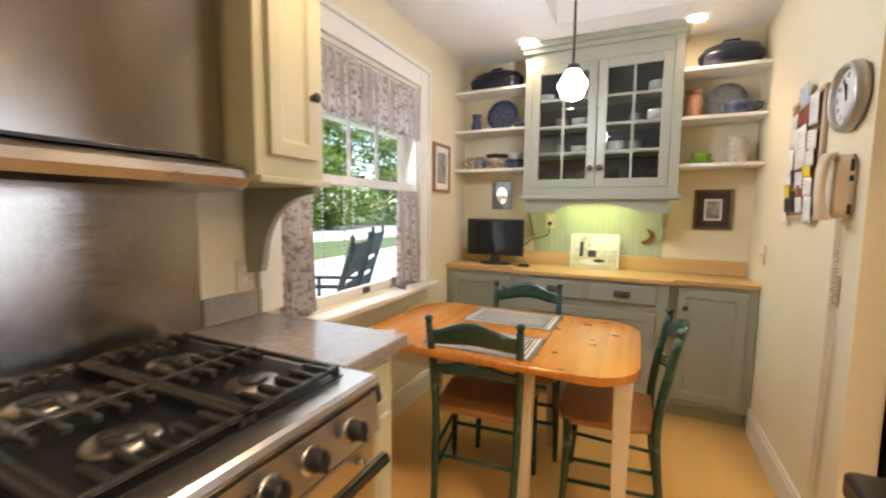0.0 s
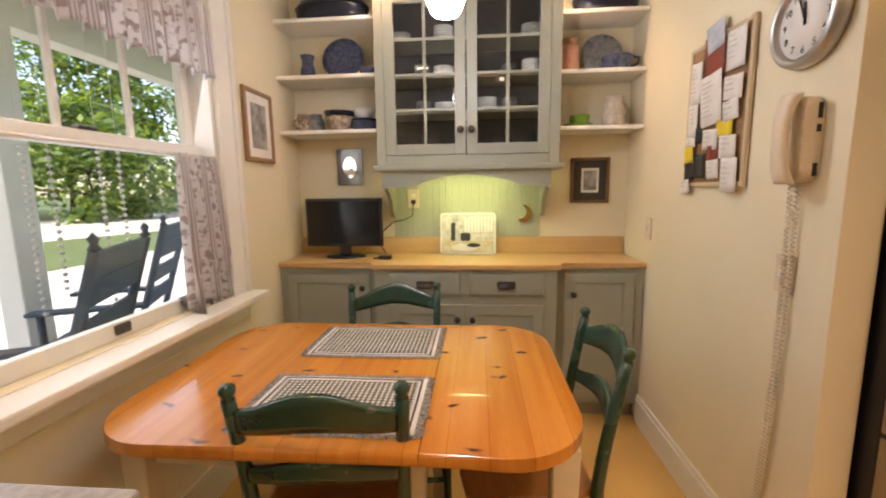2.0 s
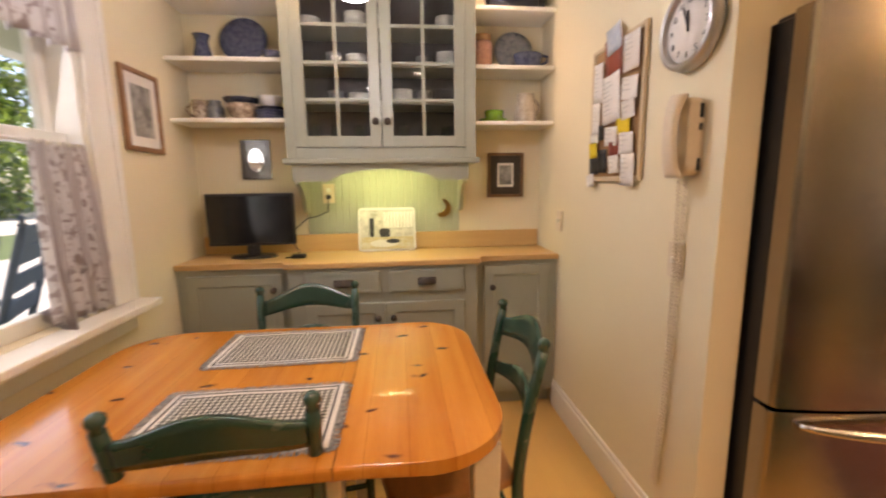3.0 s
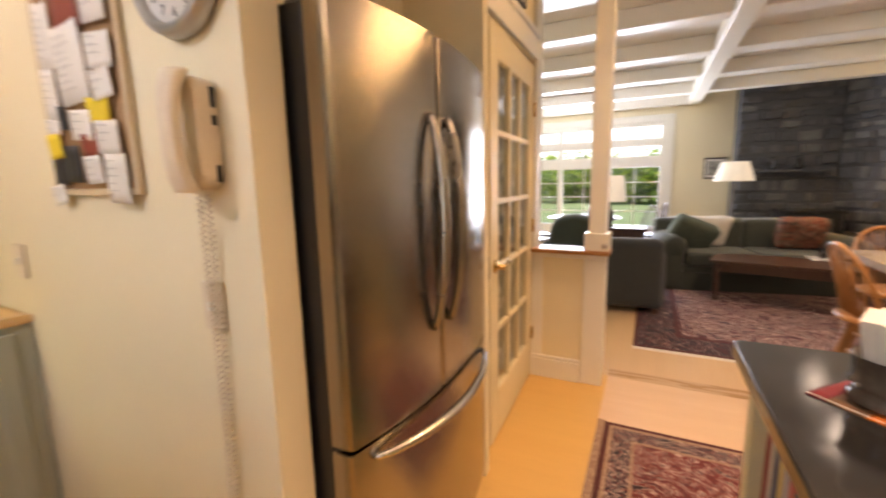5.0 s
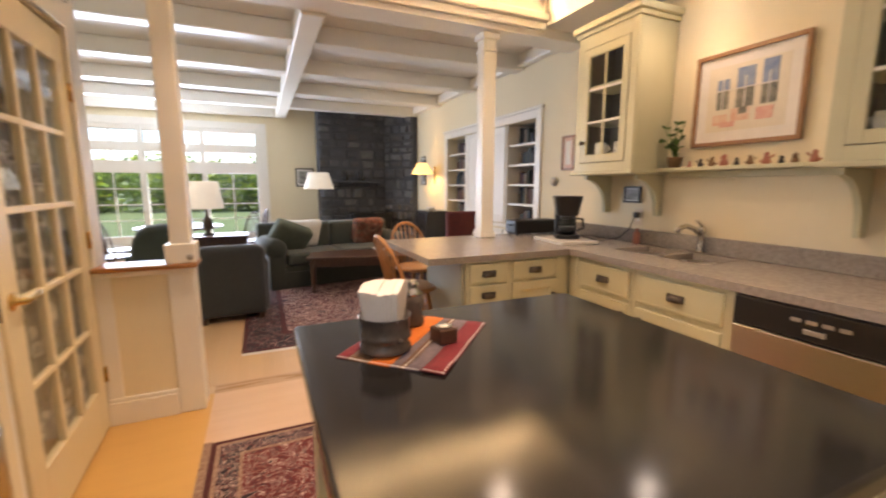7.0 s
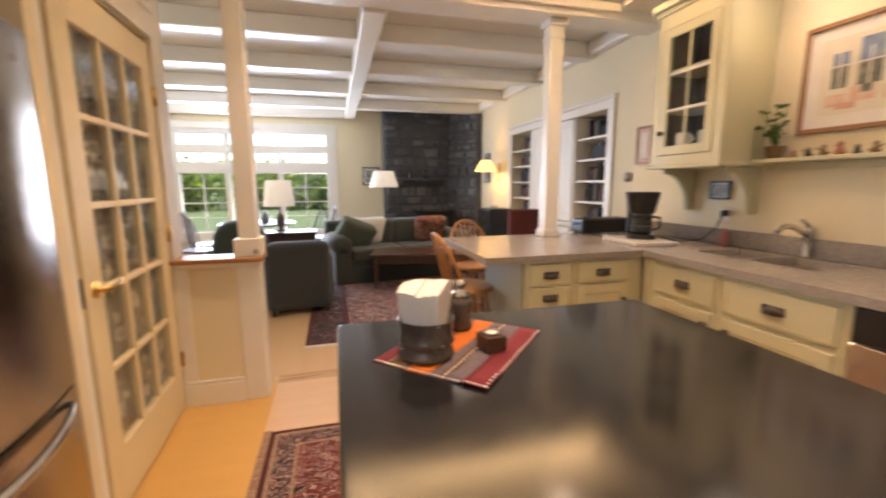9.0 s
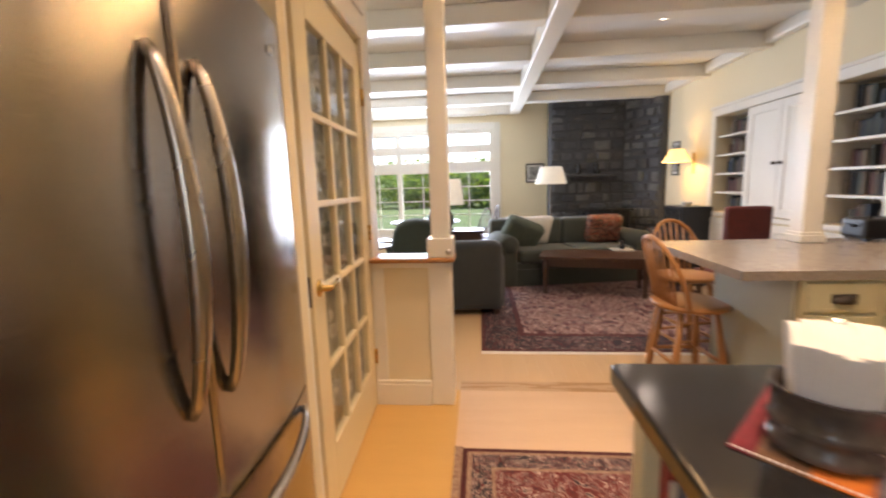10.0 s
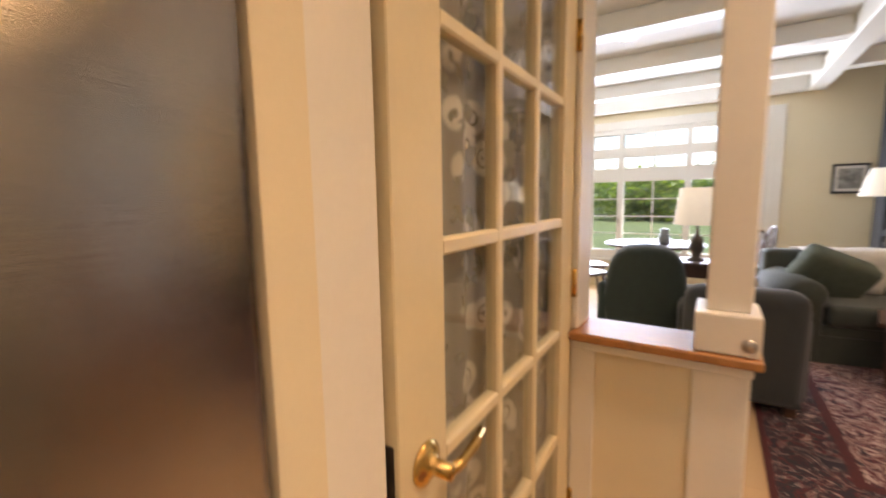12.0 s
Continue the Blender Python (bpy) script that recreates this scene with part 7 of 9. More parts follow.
def lace_material():
    """White net with woven flowers and ladders, open between the threads."""
    m = bpy.data.materials.new("white_lace")
    m.use_nodes = True
    nd, ln = m.node_tree.nodes, m.node_tree.links
    b = nd["Principled BSDF"]
    b.inputs["Base Color"].default_value = (0.70, 0.64, 0.57, 1)
    b.inputs["Roughness"].default_value = 0.9
    co = nd.new("ShaderNodeTexCoord")
    vo = nd.new("ShaderNodeTexVoronoi")
    vo.inputs["Scale"].default_value = 11
    ln.new(co.outputs["Object"], vo.inputs["Vector"])
    ring = nd.new("ShaderNodeValToRGB")
    e = ring.color_ramp.elements
    e[0].position, e[0].color = 0.0, (0.1, 0.1, 0.1, 1)
    e[1].position, e[1].color = 0.42, (0.1, 0.1, 0.1, 1)
    for p, v in ((0.06, 0.0), (0.08, 1.0), (0.16, 1.0), (0.18, 0.0), (0.21, 0.0), (0.23, 1.0), (0.34, 0.9)):
        x = e.new(p)
        x.color = (v, v, v, 1)
    ln.new(vo.outputs["Distance"], ring.inputs["Fac"])
    ns = nd.new("ShaderNodeTexNoise")
    ns.inputs["Scale"].default_value, ns.inputs["Detail"].default_value = 22, 2
    ln.new(co.outputs["Object"], ns.inputs["Vector"])
    r2 = nd.new("ShaderNodeValToRGB")
    r2.color_ramp.elements[0].position, r2.color_ramp.elements[1].position = 0.38, 0.43
    ln.new(ns.outputs["Fac"], r2.inputs["Fac"])
    mx = nd.new("ShaderNodeMath")
    mx.operation = "MULTIPLY"
    ln.new(ring.outputs["Color"], mx.inputs[0])
    ln.new(r2.outputs["Color"], mx.inputs[1])
    ad = nd.new("ShaderNodeMath")
    ad.operation = "MULTIPLY_ADD"
    ad.inputs[1].default_value, ad.inputs[2].default_value = 0.62, 0.33
    ln.new(mx.outputs[0], ad.inputs[0])
    ln.new(ad.outputs[0], b.inputs["Alpha"])
    return m


LACE = lace_material()
bm = grid_sheet(60, 10, lambda u, v: (gx0 - 0.02 - DW + (gx1 - gx0 + 0.04) * u, 0.050 + 0.006 * math.sin(u * 48), gz0 - 0.03 + (gz1 - gz0 + 0.06) * v))
part("lace_curtain", placed(bm, swing), LACE, leaf, "white lace curtain behind the panes")
bm = lathe([(0, 0), (0.033, 0), (0.033, 0.004), (0.024, 0.009), (0.016, 0.012), (0.012, 0.02), (0.012, 0.045), (0, 0.047)], 0, 0, 24)
bm.transform(swing @ Matrix.Translation((0.062 - DW, 0, 0.925)) @ Matrix.Rotation(radians(90), 4, "X"))
hb = part("door_handle", bm, BRASS, leaf, "brass rosette with a lever")
part("lever", placed(tube([(0.062 - DW, -0.040, 0.925), (0.09 - DW, -0.044, 0.925), (0.13 - DW, -0.044, 0.928), (0.165 - DW, -0.040, 0.935)], 0.008, 10), swing), BRASS, leaf)
part("latch_plate", placed(B(-DW - 0.0015, -DW, 0.008, 0.030, 0.87, 0.98), swing), PEWTER, leaf)
for z in (1.77, 1.04, 0.305):
    part("hinge", join(tube([(3.198, 2.466, z - 0.045), (3.198, 2.466, z + 0.045)], 0.007, 10), B(3.18, 3.216, 2.469, 2.474, z - 0.042, z + 0.042)), BRASS, dt, "brass hinge")
bm = bmesh.new()
box(bm, 2.153, 2.295, 2.452, 2.48, 0, 2.07, 0.004)
box(bm, 2.152, 2.175, 2.444, 2.48, 0, 2.19, 0.004)
box(bm, 2.20, 3.21, 2.4525, 2.48, 2.07, 2.19, 0.004)
box(bm, 2.152, 3.225, 2.436, 2.48, 2.19, 2.22, 0.006, 2)
part("casing", bm, WHITE, dt)
bm = bmesh.new()
box(bm, 2.295, 2.302, 2.48, 2.60, 0, 2.06)
box(bm, 3.196, 3.1995, 2.48, 2.60, 0, 2.06)
part("jamb", bm, DCREAM, dt)
framed("picture", face(2.72, 2.476, 2.27, 0), 0.22, 0.20, 0.02, BLACK, 0.02, PAPER, PRINT_G, "small black framed print above the pantry door")

# ---------- half wall and post ----------
hw = thing("half_wall", 3.26, 2.25, 0, "low cream half wall with white trim and ledge", "half wall", kind="structure")
part("wall_panel", B(3.205, 3.325, 2.145, 2.4735, 0, 0.865), WALL, hw)
part("casing", B(3.196, 3.2045, 2.40, 2.4735, 0, 0.865, bev=0.002), WHITE, hw)
part("ledge", B(3.155, 3.36, 1.990, 2.472, 0.866, 0.892, bev=0.008, seg=3), OAK, hw, "wooden ledge")
part("ledge_moulding", B(3.180, 3.342, 2.008, 2.472, 0.835, 0.8655, bev=0.006, seg=2), WHITE, hw)
part("skirting", join(B(3.186, 3.2045, 2.145, 2.4735, 0, 0.13, bev=0.002), B(3.190, 3.2045, 2.145, 2.4735, 0.13, 0.155, bev=0.004)), WHITE, hw)
ps = thing("post", 3.265, 2.03, 0, "white square post rising from floor to ceiling", "post", kind="structure")
part("lower_shaft", B(3.195, 3.335, 2.012, 2.143, 0, 0.834, bev=0.004), WHITE, ps)
part("base_block", B(3.172, 3.350, 1.997, 2.143, 0.893, 1.00, bev=0.006, seg=2), WHITE, ps)
part("upper_shaft", B(3.205, 3.325, 2.018, 2.120, 1.00, 2.46, bev=0.004), WHITE, ps)
part("disc", placed(lathe([(0, 0), (0.017, 0), (0.017, 0.003), (0, 0.004)], 0, 0, 16), Matrix.Translation((3.1715, 2.022, 0.925)) @ Matrix.Rotation(radians(-90), 4, "Y")), SILVER, ps)
structure("trim_opening", B(3.196, 3.338, 2.455, 2.4745, 0.893, 2.46, bev=0.003), WHITE, "white casing of the opening to the living room")
structure("header_beam", join(B(3.33, 3.56, YS + 0.001, 5.09, 2.46, HT + 0.2), B(3.20, 3.33, 1.985, 2.474, 2.46, HT - 0.001)), WHITE, "white boxed beam between kitchen and living room")
structure("tray_crown", join(B(3.30, 3.33, -0.449, 1.984, 2.50, 2.56, bev=0.01, seg=2), B(3.27, 3.33, -0.449, 1.984, 2.56, 2.62, bev=0.012, seg=2)), WHITE, "white crown moulding along the kitchen tray")

# ---------- living room: ceiling beams and far windows ----------
for x in (4.30, 5.31, 6.36, 7.41):
    for y0, y1 in ((YS + 0.002, 1.169), (1.331, 5.098)):
        structure("ceiling_beam", B(x - 0.08, x + 0.08, y0, y1, 2.475, HL - 0.001, bev=0.008), WHITE, "white boxed ceiling beam across the living room")
structure("ceiling_beam_long", B(3.562, 8.198, 1.17, 1.33, 2.44, HL - 0.001, bev=0.008), WHITE, "white main ceiling beam of the living room")
structure("crown_south", B(3.562, 8.198, YS + 0.002, YS + 0.09, 2.50, HL - 0.002, bev=0.02, seg=2), WHITE, "white crown moulding along the wall")
structure("crown_east", B(8.08, 8.198, 1.332, 5.09, 2.44, HL - 0.002, bev=0.02, seg=2), WHITE, "white crown moulding above the windows")

fw = thing("window_2", XF, 2.8, FZ0, "tall white windows with transoms looking on trees", "window", kind="structure")
bm = bmesh.new()
for y in (FY0, 2.40, 3.22, FY1 - 0.07):
    box(bm, XF - 0.02, XF + 0.12, y, y + 0.07, FZ0, FZ1, 0.003)
for z0, z1 in ((FZ0, FZ0 + 0.12), (1.51, 1.69), (1.84, 1.97), (2.15, FZ1)):
    box(bm, XF - 0.012, XF + 0.11, FY0 + 0.07, FY1 - 0.07, z0, z1, 0.003)
part("window_frame", bm, WHITE, fw)
for y0, y1 in ((FY0 + 0.07, 2.40), (2.47, 3.22), (3.29, FY1 - 0.07)):
    for i in (1,):
        y = y0 + (y1 - y0) * i / 2
        part("glazing_bar", B(XF + 0.03, XF + 0.06, y - 0.008, y + 0.008, FZ0 + 0.12, 1.51), WHITE, fw)
    for j in (1, 2, 3):
        z = FZ0 + 0.12 + (1.51 - FZ0 - 0.12) * j / 4
        part("glazing_bar", B(XF + 0.031, XF + 0.059, y0, y1, z - 0.007, z + 0.007), WHITE, fw)
    part("glazing_bar", B(XF + 0.03, XF + 0.06, (y0 + y1) / 2 - 0.012, (y0 + y1) / 2 + 0.012, 1.69, 1.84), WHITE, fw)
    part("glazing_bar", B(XF + 0.03, XF + 0.06, (y0 + y1) / 2 - 0.012, (y0 + y1) / 2 + 0.012, 1.97, 2.15), WHITE, fw)
    for z0, z1 in ((FZ0 + 0.12, 1.51), (1.69, 1.84), (1.97, 2.15)):
        p = part("pane", B(XF + 0.043, XF + 0.047, y0, y1, z0, z1), GLASS, fw)
        p.visible_shadow = False
bm = bmesh.new()
box(bm, XF - 0.022, XF, FY0 - 0.11, FY0, 0.30, FZ1 + 0.11, 0.004)
box(bm, XF - 0.022, XF, FY1, FY1 + 0.11, 0.30, FZ1 + 0.11, 0.004)
box(bm, XF - 0.024, XF, FY0, FY1, FZ1, FZ1 + 0.11, 0.004)
box(bm, XF - 0.06, XF, FY0 - 0.13, FY1 + 0.13, FZ0 - 0.03, FZ0 - 0.001, 0.006)
part("casing", bm, WHITE, fw)

# ---------- stone fireplace in the corner ----------
fp = thing("fireplace", 7.95, 0.0, 0, "dark fieldstone corner fireplace rising to the ceiling", "fireplace")
part("core", prism([(7.86, 0.70), (7.86, -0.44), (7.34, -0.80), (7.34, YS + 0.003), (8.198, YS + 0.003), (8.198, 0.70)], 0, HL - 0.004), MORTAR, fp)
rr = random.Random(11)
STONES = [material("fieldstone_%s" % n, c, 0.85, rgb2=[v * 0.6 for v in c], scale=14, fine=70, bump=0.5) for n, c in (("grey", (0.120, 0.125, 0.138)), ("dark", (0.088, 0.092, 0.104)), ("brown", (0.112, 0.108, 0.108)), ("pale", (0.175, 0.176, 0.182)))]


def stone_face(p0, p1, z0, z1, skip=None):
    """Stones laid in uneven courses along p0..p1."""
    d = Vector((p1[0] - p0[0], p1[1] - p0[1], 0))
    L = d.length
    d.normalize()
    n = Vector((d.y, -d.x, 0))
    if n.x > 0:
        n = -n
    z = z0
    while z < z1 - 0.06:
        h = min(rr.uniform(0.09, 0.20), z1 - z)
        s = 0.0
        while s < L - 0.02:
            w = min(rr.uniform(0.10, 0.30), L - s)
            if L - s - w < 0.07:
                w = L - s
            if not (skip and skip(s + w / 2, z + h / 2)):
                t = rr.uniform(0.02, 0.05)
                g = 0.007
                bm = bmesh.new()
                k = [(s + g + rr.uniform(0, 0.028), z + g + rr.uniform(0, 0.028)), (s + w - g - rr.uniform(0, 0.028), z + g + rr.uniform(0, 0.028)), (s + w - g - rr.uniform(0, 0.028), z + h - g - rr.uniform(0, 0.028)), (s + g + rr.uniform(0, 0.028), z + h - g - rr.uniform(0, 0.028))]
                cs, cz = s + w / 2, z + h / 2
                lo = [Vector((p0[0], p0[1], 0)) + d * a + Vector((0, 0, b)) - n * 0.005 for a, b in k]
                hi = [Vector((p0[0], p0[1], 0)) + d * (cs + (a - cs) * 0.86) + Vector((0, 0, cz + (b - cz) * 0.86)) + n * (t + rr.uniform(-0.008, 0.008)) for a, b in k]
                vl, vh = [bm.verts.new(v) for v in lo], [bm.verts.new(v) for v in hi]
                bm.faces.new(vl)
                bm.faces.new(vh)
                for i in range(4):
                    bm.faces.new((vl[i], vl[(i + 1) % 4], vh[(i + 1) % 4], vh[i]))
                part("stone", bm, STONES[rr.choice((0, 0, 1, 2, 3, 3) if abs(d.x) > 0.3 else (0, 0, 1, 1, 1, 2, 3))], fp)
            s += w
        z += h


stone_face((7.86, 0.70), (7.86, -0.44), 0.02, HL - 0.02)
stone_face((7.86, -0.44), (7.34, -0.80), 0.02, HL - 0.02)
part("mantel_shelf", B(7.66, 7.93, -0.32, 0.56, 1.37, 1.41, bev=0.008), STONES[1], fp, "dark stone mantel shelf")
part("hearth", prism([(7.40, 0.55), (7.40, -0.30), (7.05, -0.62), (7.05, YS + 0.004), (7.335, YS + 0.004), (7.335, -0.80), (7.85, -0.44), (7.85, 0.55)], 0.0, 0.20, 0.01), STONES[0], fp)
ws = thing("wood_stove", 7.58, -0.12, 0.2, "black cast-iron wood stove on the hearth", "stove")
part("firebox", B(7.42, 7.80, -0.42, 0.20, 0.27, 0.84, bev=0.012, seg=2), IRON, ws)
part("top_plate", B(7.39, 7.81, -0.46, 0.24, 0.8405, 0.875, bev=0.006), IRON, ws)
part("door", B(7.405, 7.419, -0.34, 0.12, 0.33, 0.76, bev=0.004), IRON, ws)
part("door_glass", B(7.400, 7.4045, -0.29, 0.07, 0.42, 0.71), SCREEN, ws)
for y in (-0.39, 0.17):
    for x in (7.45, 7.77):
        part("leg", B(x - 0.02, x + 0.02, y - 0.02, y + 0.02, 0.2005, 0.2695), IRON, ws)
for y, k in ((0.28, 1.0), (0.0, 1.1)):
    bm = lathe([(0, 1.4105), (0.035 * k, 1.4105), (0.045 * k, 1.44), (0.025 * k, 1.49), (0.030 * k, 1.53), (0.015 * k, 1.56), (0.005, 1.60), (0, 1.60)], 7.76, y, 14)
    merge(bm, tube([(7.76, y, 1.50), (7.76, y + 0.05, 1.54), (7.76, y + 0.04, 1.58)], 0.008, 6))
    single("mantel_ornament", bm, IRON, "dark iron ornament on the mantel shelf", "ornament")
bk = thing("log_basket", 7.08, -0.55, 0.2, "brown wicker basket on the hearth", "basket")
WICKER = material("brown_wicker", (0.10, 0.05, 0.025), 0.7, rgb2=(0.045, 0.022, 0.012), scale=50, fine=160, bump=0.6)
part("basket_body", lathe([(0, 0.2005), (0.15, 0.2005), (0.19, 0.45), (0.185, 0.46), (0.15, 0.23), (0, 0.22)], 7.22, -0.60, 20), WICKER, bk)
part("handle", tube([(7.22 - 0.18 * math.cos(math.pi * i / 12), -0.60, 0.44 + 0.16 * math.sin(math.pi * i / 12)) for i in range(13)], 0.012, 8), WICKER, bk)


R_EDGE = material("rug_edge", (0.09, 0.015, 0.015), 0.95, rgb2=(0.05, 0.01, 0.01), scale=50, fine=300, bump=0.4)
R_PALE = material("rug_pale_line", (0.42, 0.31, 0.21), 0.95, rgb2=(0.18, 0.08, 0.06), scale=70, fine=300, bump=0.4)

def scroll_rug(name, bands, scale):
    """Rug pile with winding scrolls and flowers, one colour next to the other."""
    m = bpy.data.materials.new(name)
    m.use_nodes = True
    nd, ln = m.node_tree.nodes, m.node_tree.links
    b = nd["Principled BSDF"]
    b.inputs["Roughness"].default_value = 0.95
    co = nd.new("ShaderNodeTexCoord")
    nz = nd.new("ShaderNodeTexNoise")
    nz.inputs["Scale"].default_value, nz.inputs["Detail"].default_value, nz.inputs["Distortion"].default_value = scale, 3, 1.6
    ln.new(co.outputs["Object"], nz.inputs["Vector"])
    rp = nd.new("ShaderNodeValToRGB")
    e = rp.color_ramp.elements
    e[0].position, e[0].color = 0.0, (*bands[0][1], 1)
    e[1].position, e[1].color = bands[-1][0], (*bands[-1][1], 1)
    for p, c in bands[1:-1]:
        x = e.new(p)
        x.color = (*c, 1)
    rp.color_ramp.interpolation = "CONSTANT"
    ln.new(nz.outputs["Fac"], rp.inputs["Fac"])
    fi = nd.new("ShaderNodeTexNoise")
    fi.inputs["Scale"].default_value = 160
    ln.new(co.outputs["Object"], fi.inputs["Vector"])
    mu = nd.new("ShaderNodeMixRGB")
    mu.blend_type = "MULTIPLY"
    mu.inputs[0].default_value = 0.25
    ln.new(rp.outputs["Color"], mu.inputs[1])
    ln.new(fi.outputs["Fac"], mu.inputs[2])
    ln.new(mu.outputs[0], b.inputs["Base Color"])
    bp = nd.new("ShaderNodeBump")
    bp.inputs["Strength"].default_value, bp.inputs["Distance"].default_value = 0.6, 0.003
    ln.new(fi.outputs["Fac"], bp.inputs["Height"])
    ln.new(bp.outputs["Normal"], b.inputs["Normal"])
    return m


R1, R2, R3, R4 = (0.105, 0.020, 0.024), (0.028, 0.020, 0.030), (0.50, 0.36, 0.31), (0.20, 0.075, 0.072)
L_FIELD = scroll_rug("large_rug_field", ((0, R2), (0.36, R3), (0.40, R1), (0.445, R2), (0.47, R4), (0.495, R3), (0.53, R1), (0.575, R3), (0.61, R2), (0.65, R1)), 6.5)
L_BORDER = scroll_rug("large_rug_border", ((0, R2), (0.40, R3), (0.415, R2), (0.47, R1), (0.50, (0.025, 0.024, 0.032)), (0.56, R3), (0.575, R1), (0.62, R2)), 7.0)


def rug(x0, x1, y0, y1, field, border, label, rings, fringe_side=None):
    t = thing("rug", (x0 + x1) / 2, (y0 + y1) / 2, 0, label, "rug")
    a = 0.0
    for w, mt_, nm in rings:
        bm = bmesh.new()
        z = 0.009
        box(bm, x0 + a, x1 - a, y0 + a, y0 + a + w, 0.0005, z)
        box(bm, x0 + a, x1 - a, y1 - a - w, y1 - a, 0.0005, z)
        box(bm, x0 + a, x0 + a + w, y0 + a + w, y1 - a - w, 0.0005, z)
        box(bm, x1 - a - w, x1 - a, y0 + a + w, y1 - a - w, 0.0005, z)
        part(nm, bm, mt_, t)
        a += w
    part("field", B(x0 + a, x1 - a, y0 + a, y1 - a, 0.0005, 0.009), field, t)
    return t


R_FIELD = scroll_rug("small_rug_field", ((0, (0.03, 0.014, 0.02)), (0.36, R3), (0.40, (0.16, 0.022, 0.018)), (0.46, (0.05, 0.02, 0.03)), (0.48, (0.17, 0.024, 0.02)), (0.525, R3), (0.55, (0.13, 0.018, 0.016)), (0.60, R2), (0.62, R3), (0.645, (0.16, 0.022, 0.018))), 13.0)
R_BORDER = scroll_rug("small_rug_border", ((0, R2), (0.38, R3), (0.42, (0.022, 0.018, 0.026)), (0.48, (0.15, 0.022, 0.02)), (0.51, R3), (0.545, (0.025, 0.02, 0.028)), (0.60, R4), (0.64, R2)), 17.0)
rug(1.84, 2.78, 0.72, 1.945, R_FIELD, R_BORDER, "small red oriental rug on the kitchen floor", ((0.025, R_EDGE, "edge"), (0.02, R_PALE, "line"), (0.09, R_BORDER, "border"), (0.016, R_PALE, "line")))
structure("floor_mat", B(1.80, 2.80, 1.946, 1.985, 0.0005, 0.006, bev=0.002), R_PALE, "pale backing strip along the rug")
rug(4.0, 6.95, -0.62, 1.85, L_FIELD, L_BORDER, "large dark red oriental rug under the coffee table", ((0.03, R_EDGE, "edge"), (0.05, L_BORDER, "guard"), (0.24, L_BORDER, "border"), (0.05, R_EDGE, "guard")))
single("rug_fringe", B(3.955, 3.999, -0.62, 1.85, 0.0005, 0.005, bev=0.002), LINEN, "cream fringe along the large rug", "fringe")


# ---------- sofa, armchairs, tables ----------
def cushion(x0, x1, y0, y1, z0, z1, r=0.05):
    bm = B(x0, x1, y0, y1, z0, z1, bev=r, seg=4)
    for f in bm.faces:
        f.smooth = True
    return bm


so = thing("sofa", 0, 0, 0, "dark green three-seat sofa with rolled arms", "sofa")
W_ = 1.95
part("base", B(-0.42, 0.42, -W_ / 2, W_ / 2, 0.02, 0.30, bev=0.02, seg=2), SOFA, so)
part("skirt", B(-0.435, -0.42, -W_ / 2 + 0.01, W_ / 2 - 0.01, 0.0, 0.22), SOFA, so)
for k in range(2):
    y0 = -0.74 + 0.745 * k
    part("seat_cushion", cushion(-0.45, 0.22, y0, y0 + 0.74, 0.29, 0.46, 0.055), SOFA, so)
    bm = cushion(0.12, 0.34, y0, y0 + 0.74, 0.42, 0.80, 0.07)
    part("back_cushion", bm, SOFA, so)
part("backrest", cushion(0.27, 0.45, -W_ / 2, W_ / 2, 0.25, 0.80, 0.06), SOFA, so)
for s in (-1, 1):
    y = s * (W_ / 2 - 0.10)
    bm = cushion(-0.44, 0.40, y - 0.10, y + 0.10, 0.02, 0.50, 0.03)
    rl_ = lathe([(0, -0.44), (0.10, -0.44), (0.128, -0.42), (0.128, 0.36), (0.10, 0.40), (0, 0.40)], 0, 0, 20)
    rl_.transform(Matrix.Translation((0, y, 0.52)) @ Matrix.Rotation(radians(90), 4, "Y"))
    merge(bm, rl_)
    part("arm", bm, SOFA, so)
so.matrix_basis = pose(6.62, 0.70, 0, 0, 0, 10)
TH = material("cream_knit_throw", (0.66, 0.62, 0.55), 0.95, rgb2=(0.56, 0.52, 0.45), scale=20, fine=220, bump=0.5)
KILIM = scroll_rug("red_kilim_cloth", ((0, (0.03, 0.026, 0.022)), (0.38, (0.42, 0.11, 0.06)), (0.44, (0.03, 0.028, 0.024)), (0.485, (0.34, 0.24, 0.15)), (0.52, (0.38, 0.09, 0.05)), (0.57, (0.03, 0.03, 0.025)), (0.61, (0.46, 0.26, 0.18))), 10.0)


def drape(u, v):
    y = 0.12 + 0.62 * u
    if v < 0.4:
        q = v / 0.4
        return (0.115 - 0.02 * q * 0 - 0.03 * (1 - q) - 0.012 * math.sin(7 * u), y + 0.10 * (1 - q), 0.47 + 0.34 * q)
    q = (v - 0.4) / 0.6
    return (0.115 + 0.35 * q, y, 0.815 + 0.012 * math.sin(math.pi * q) + 0.004 * math.sin(11 * u))


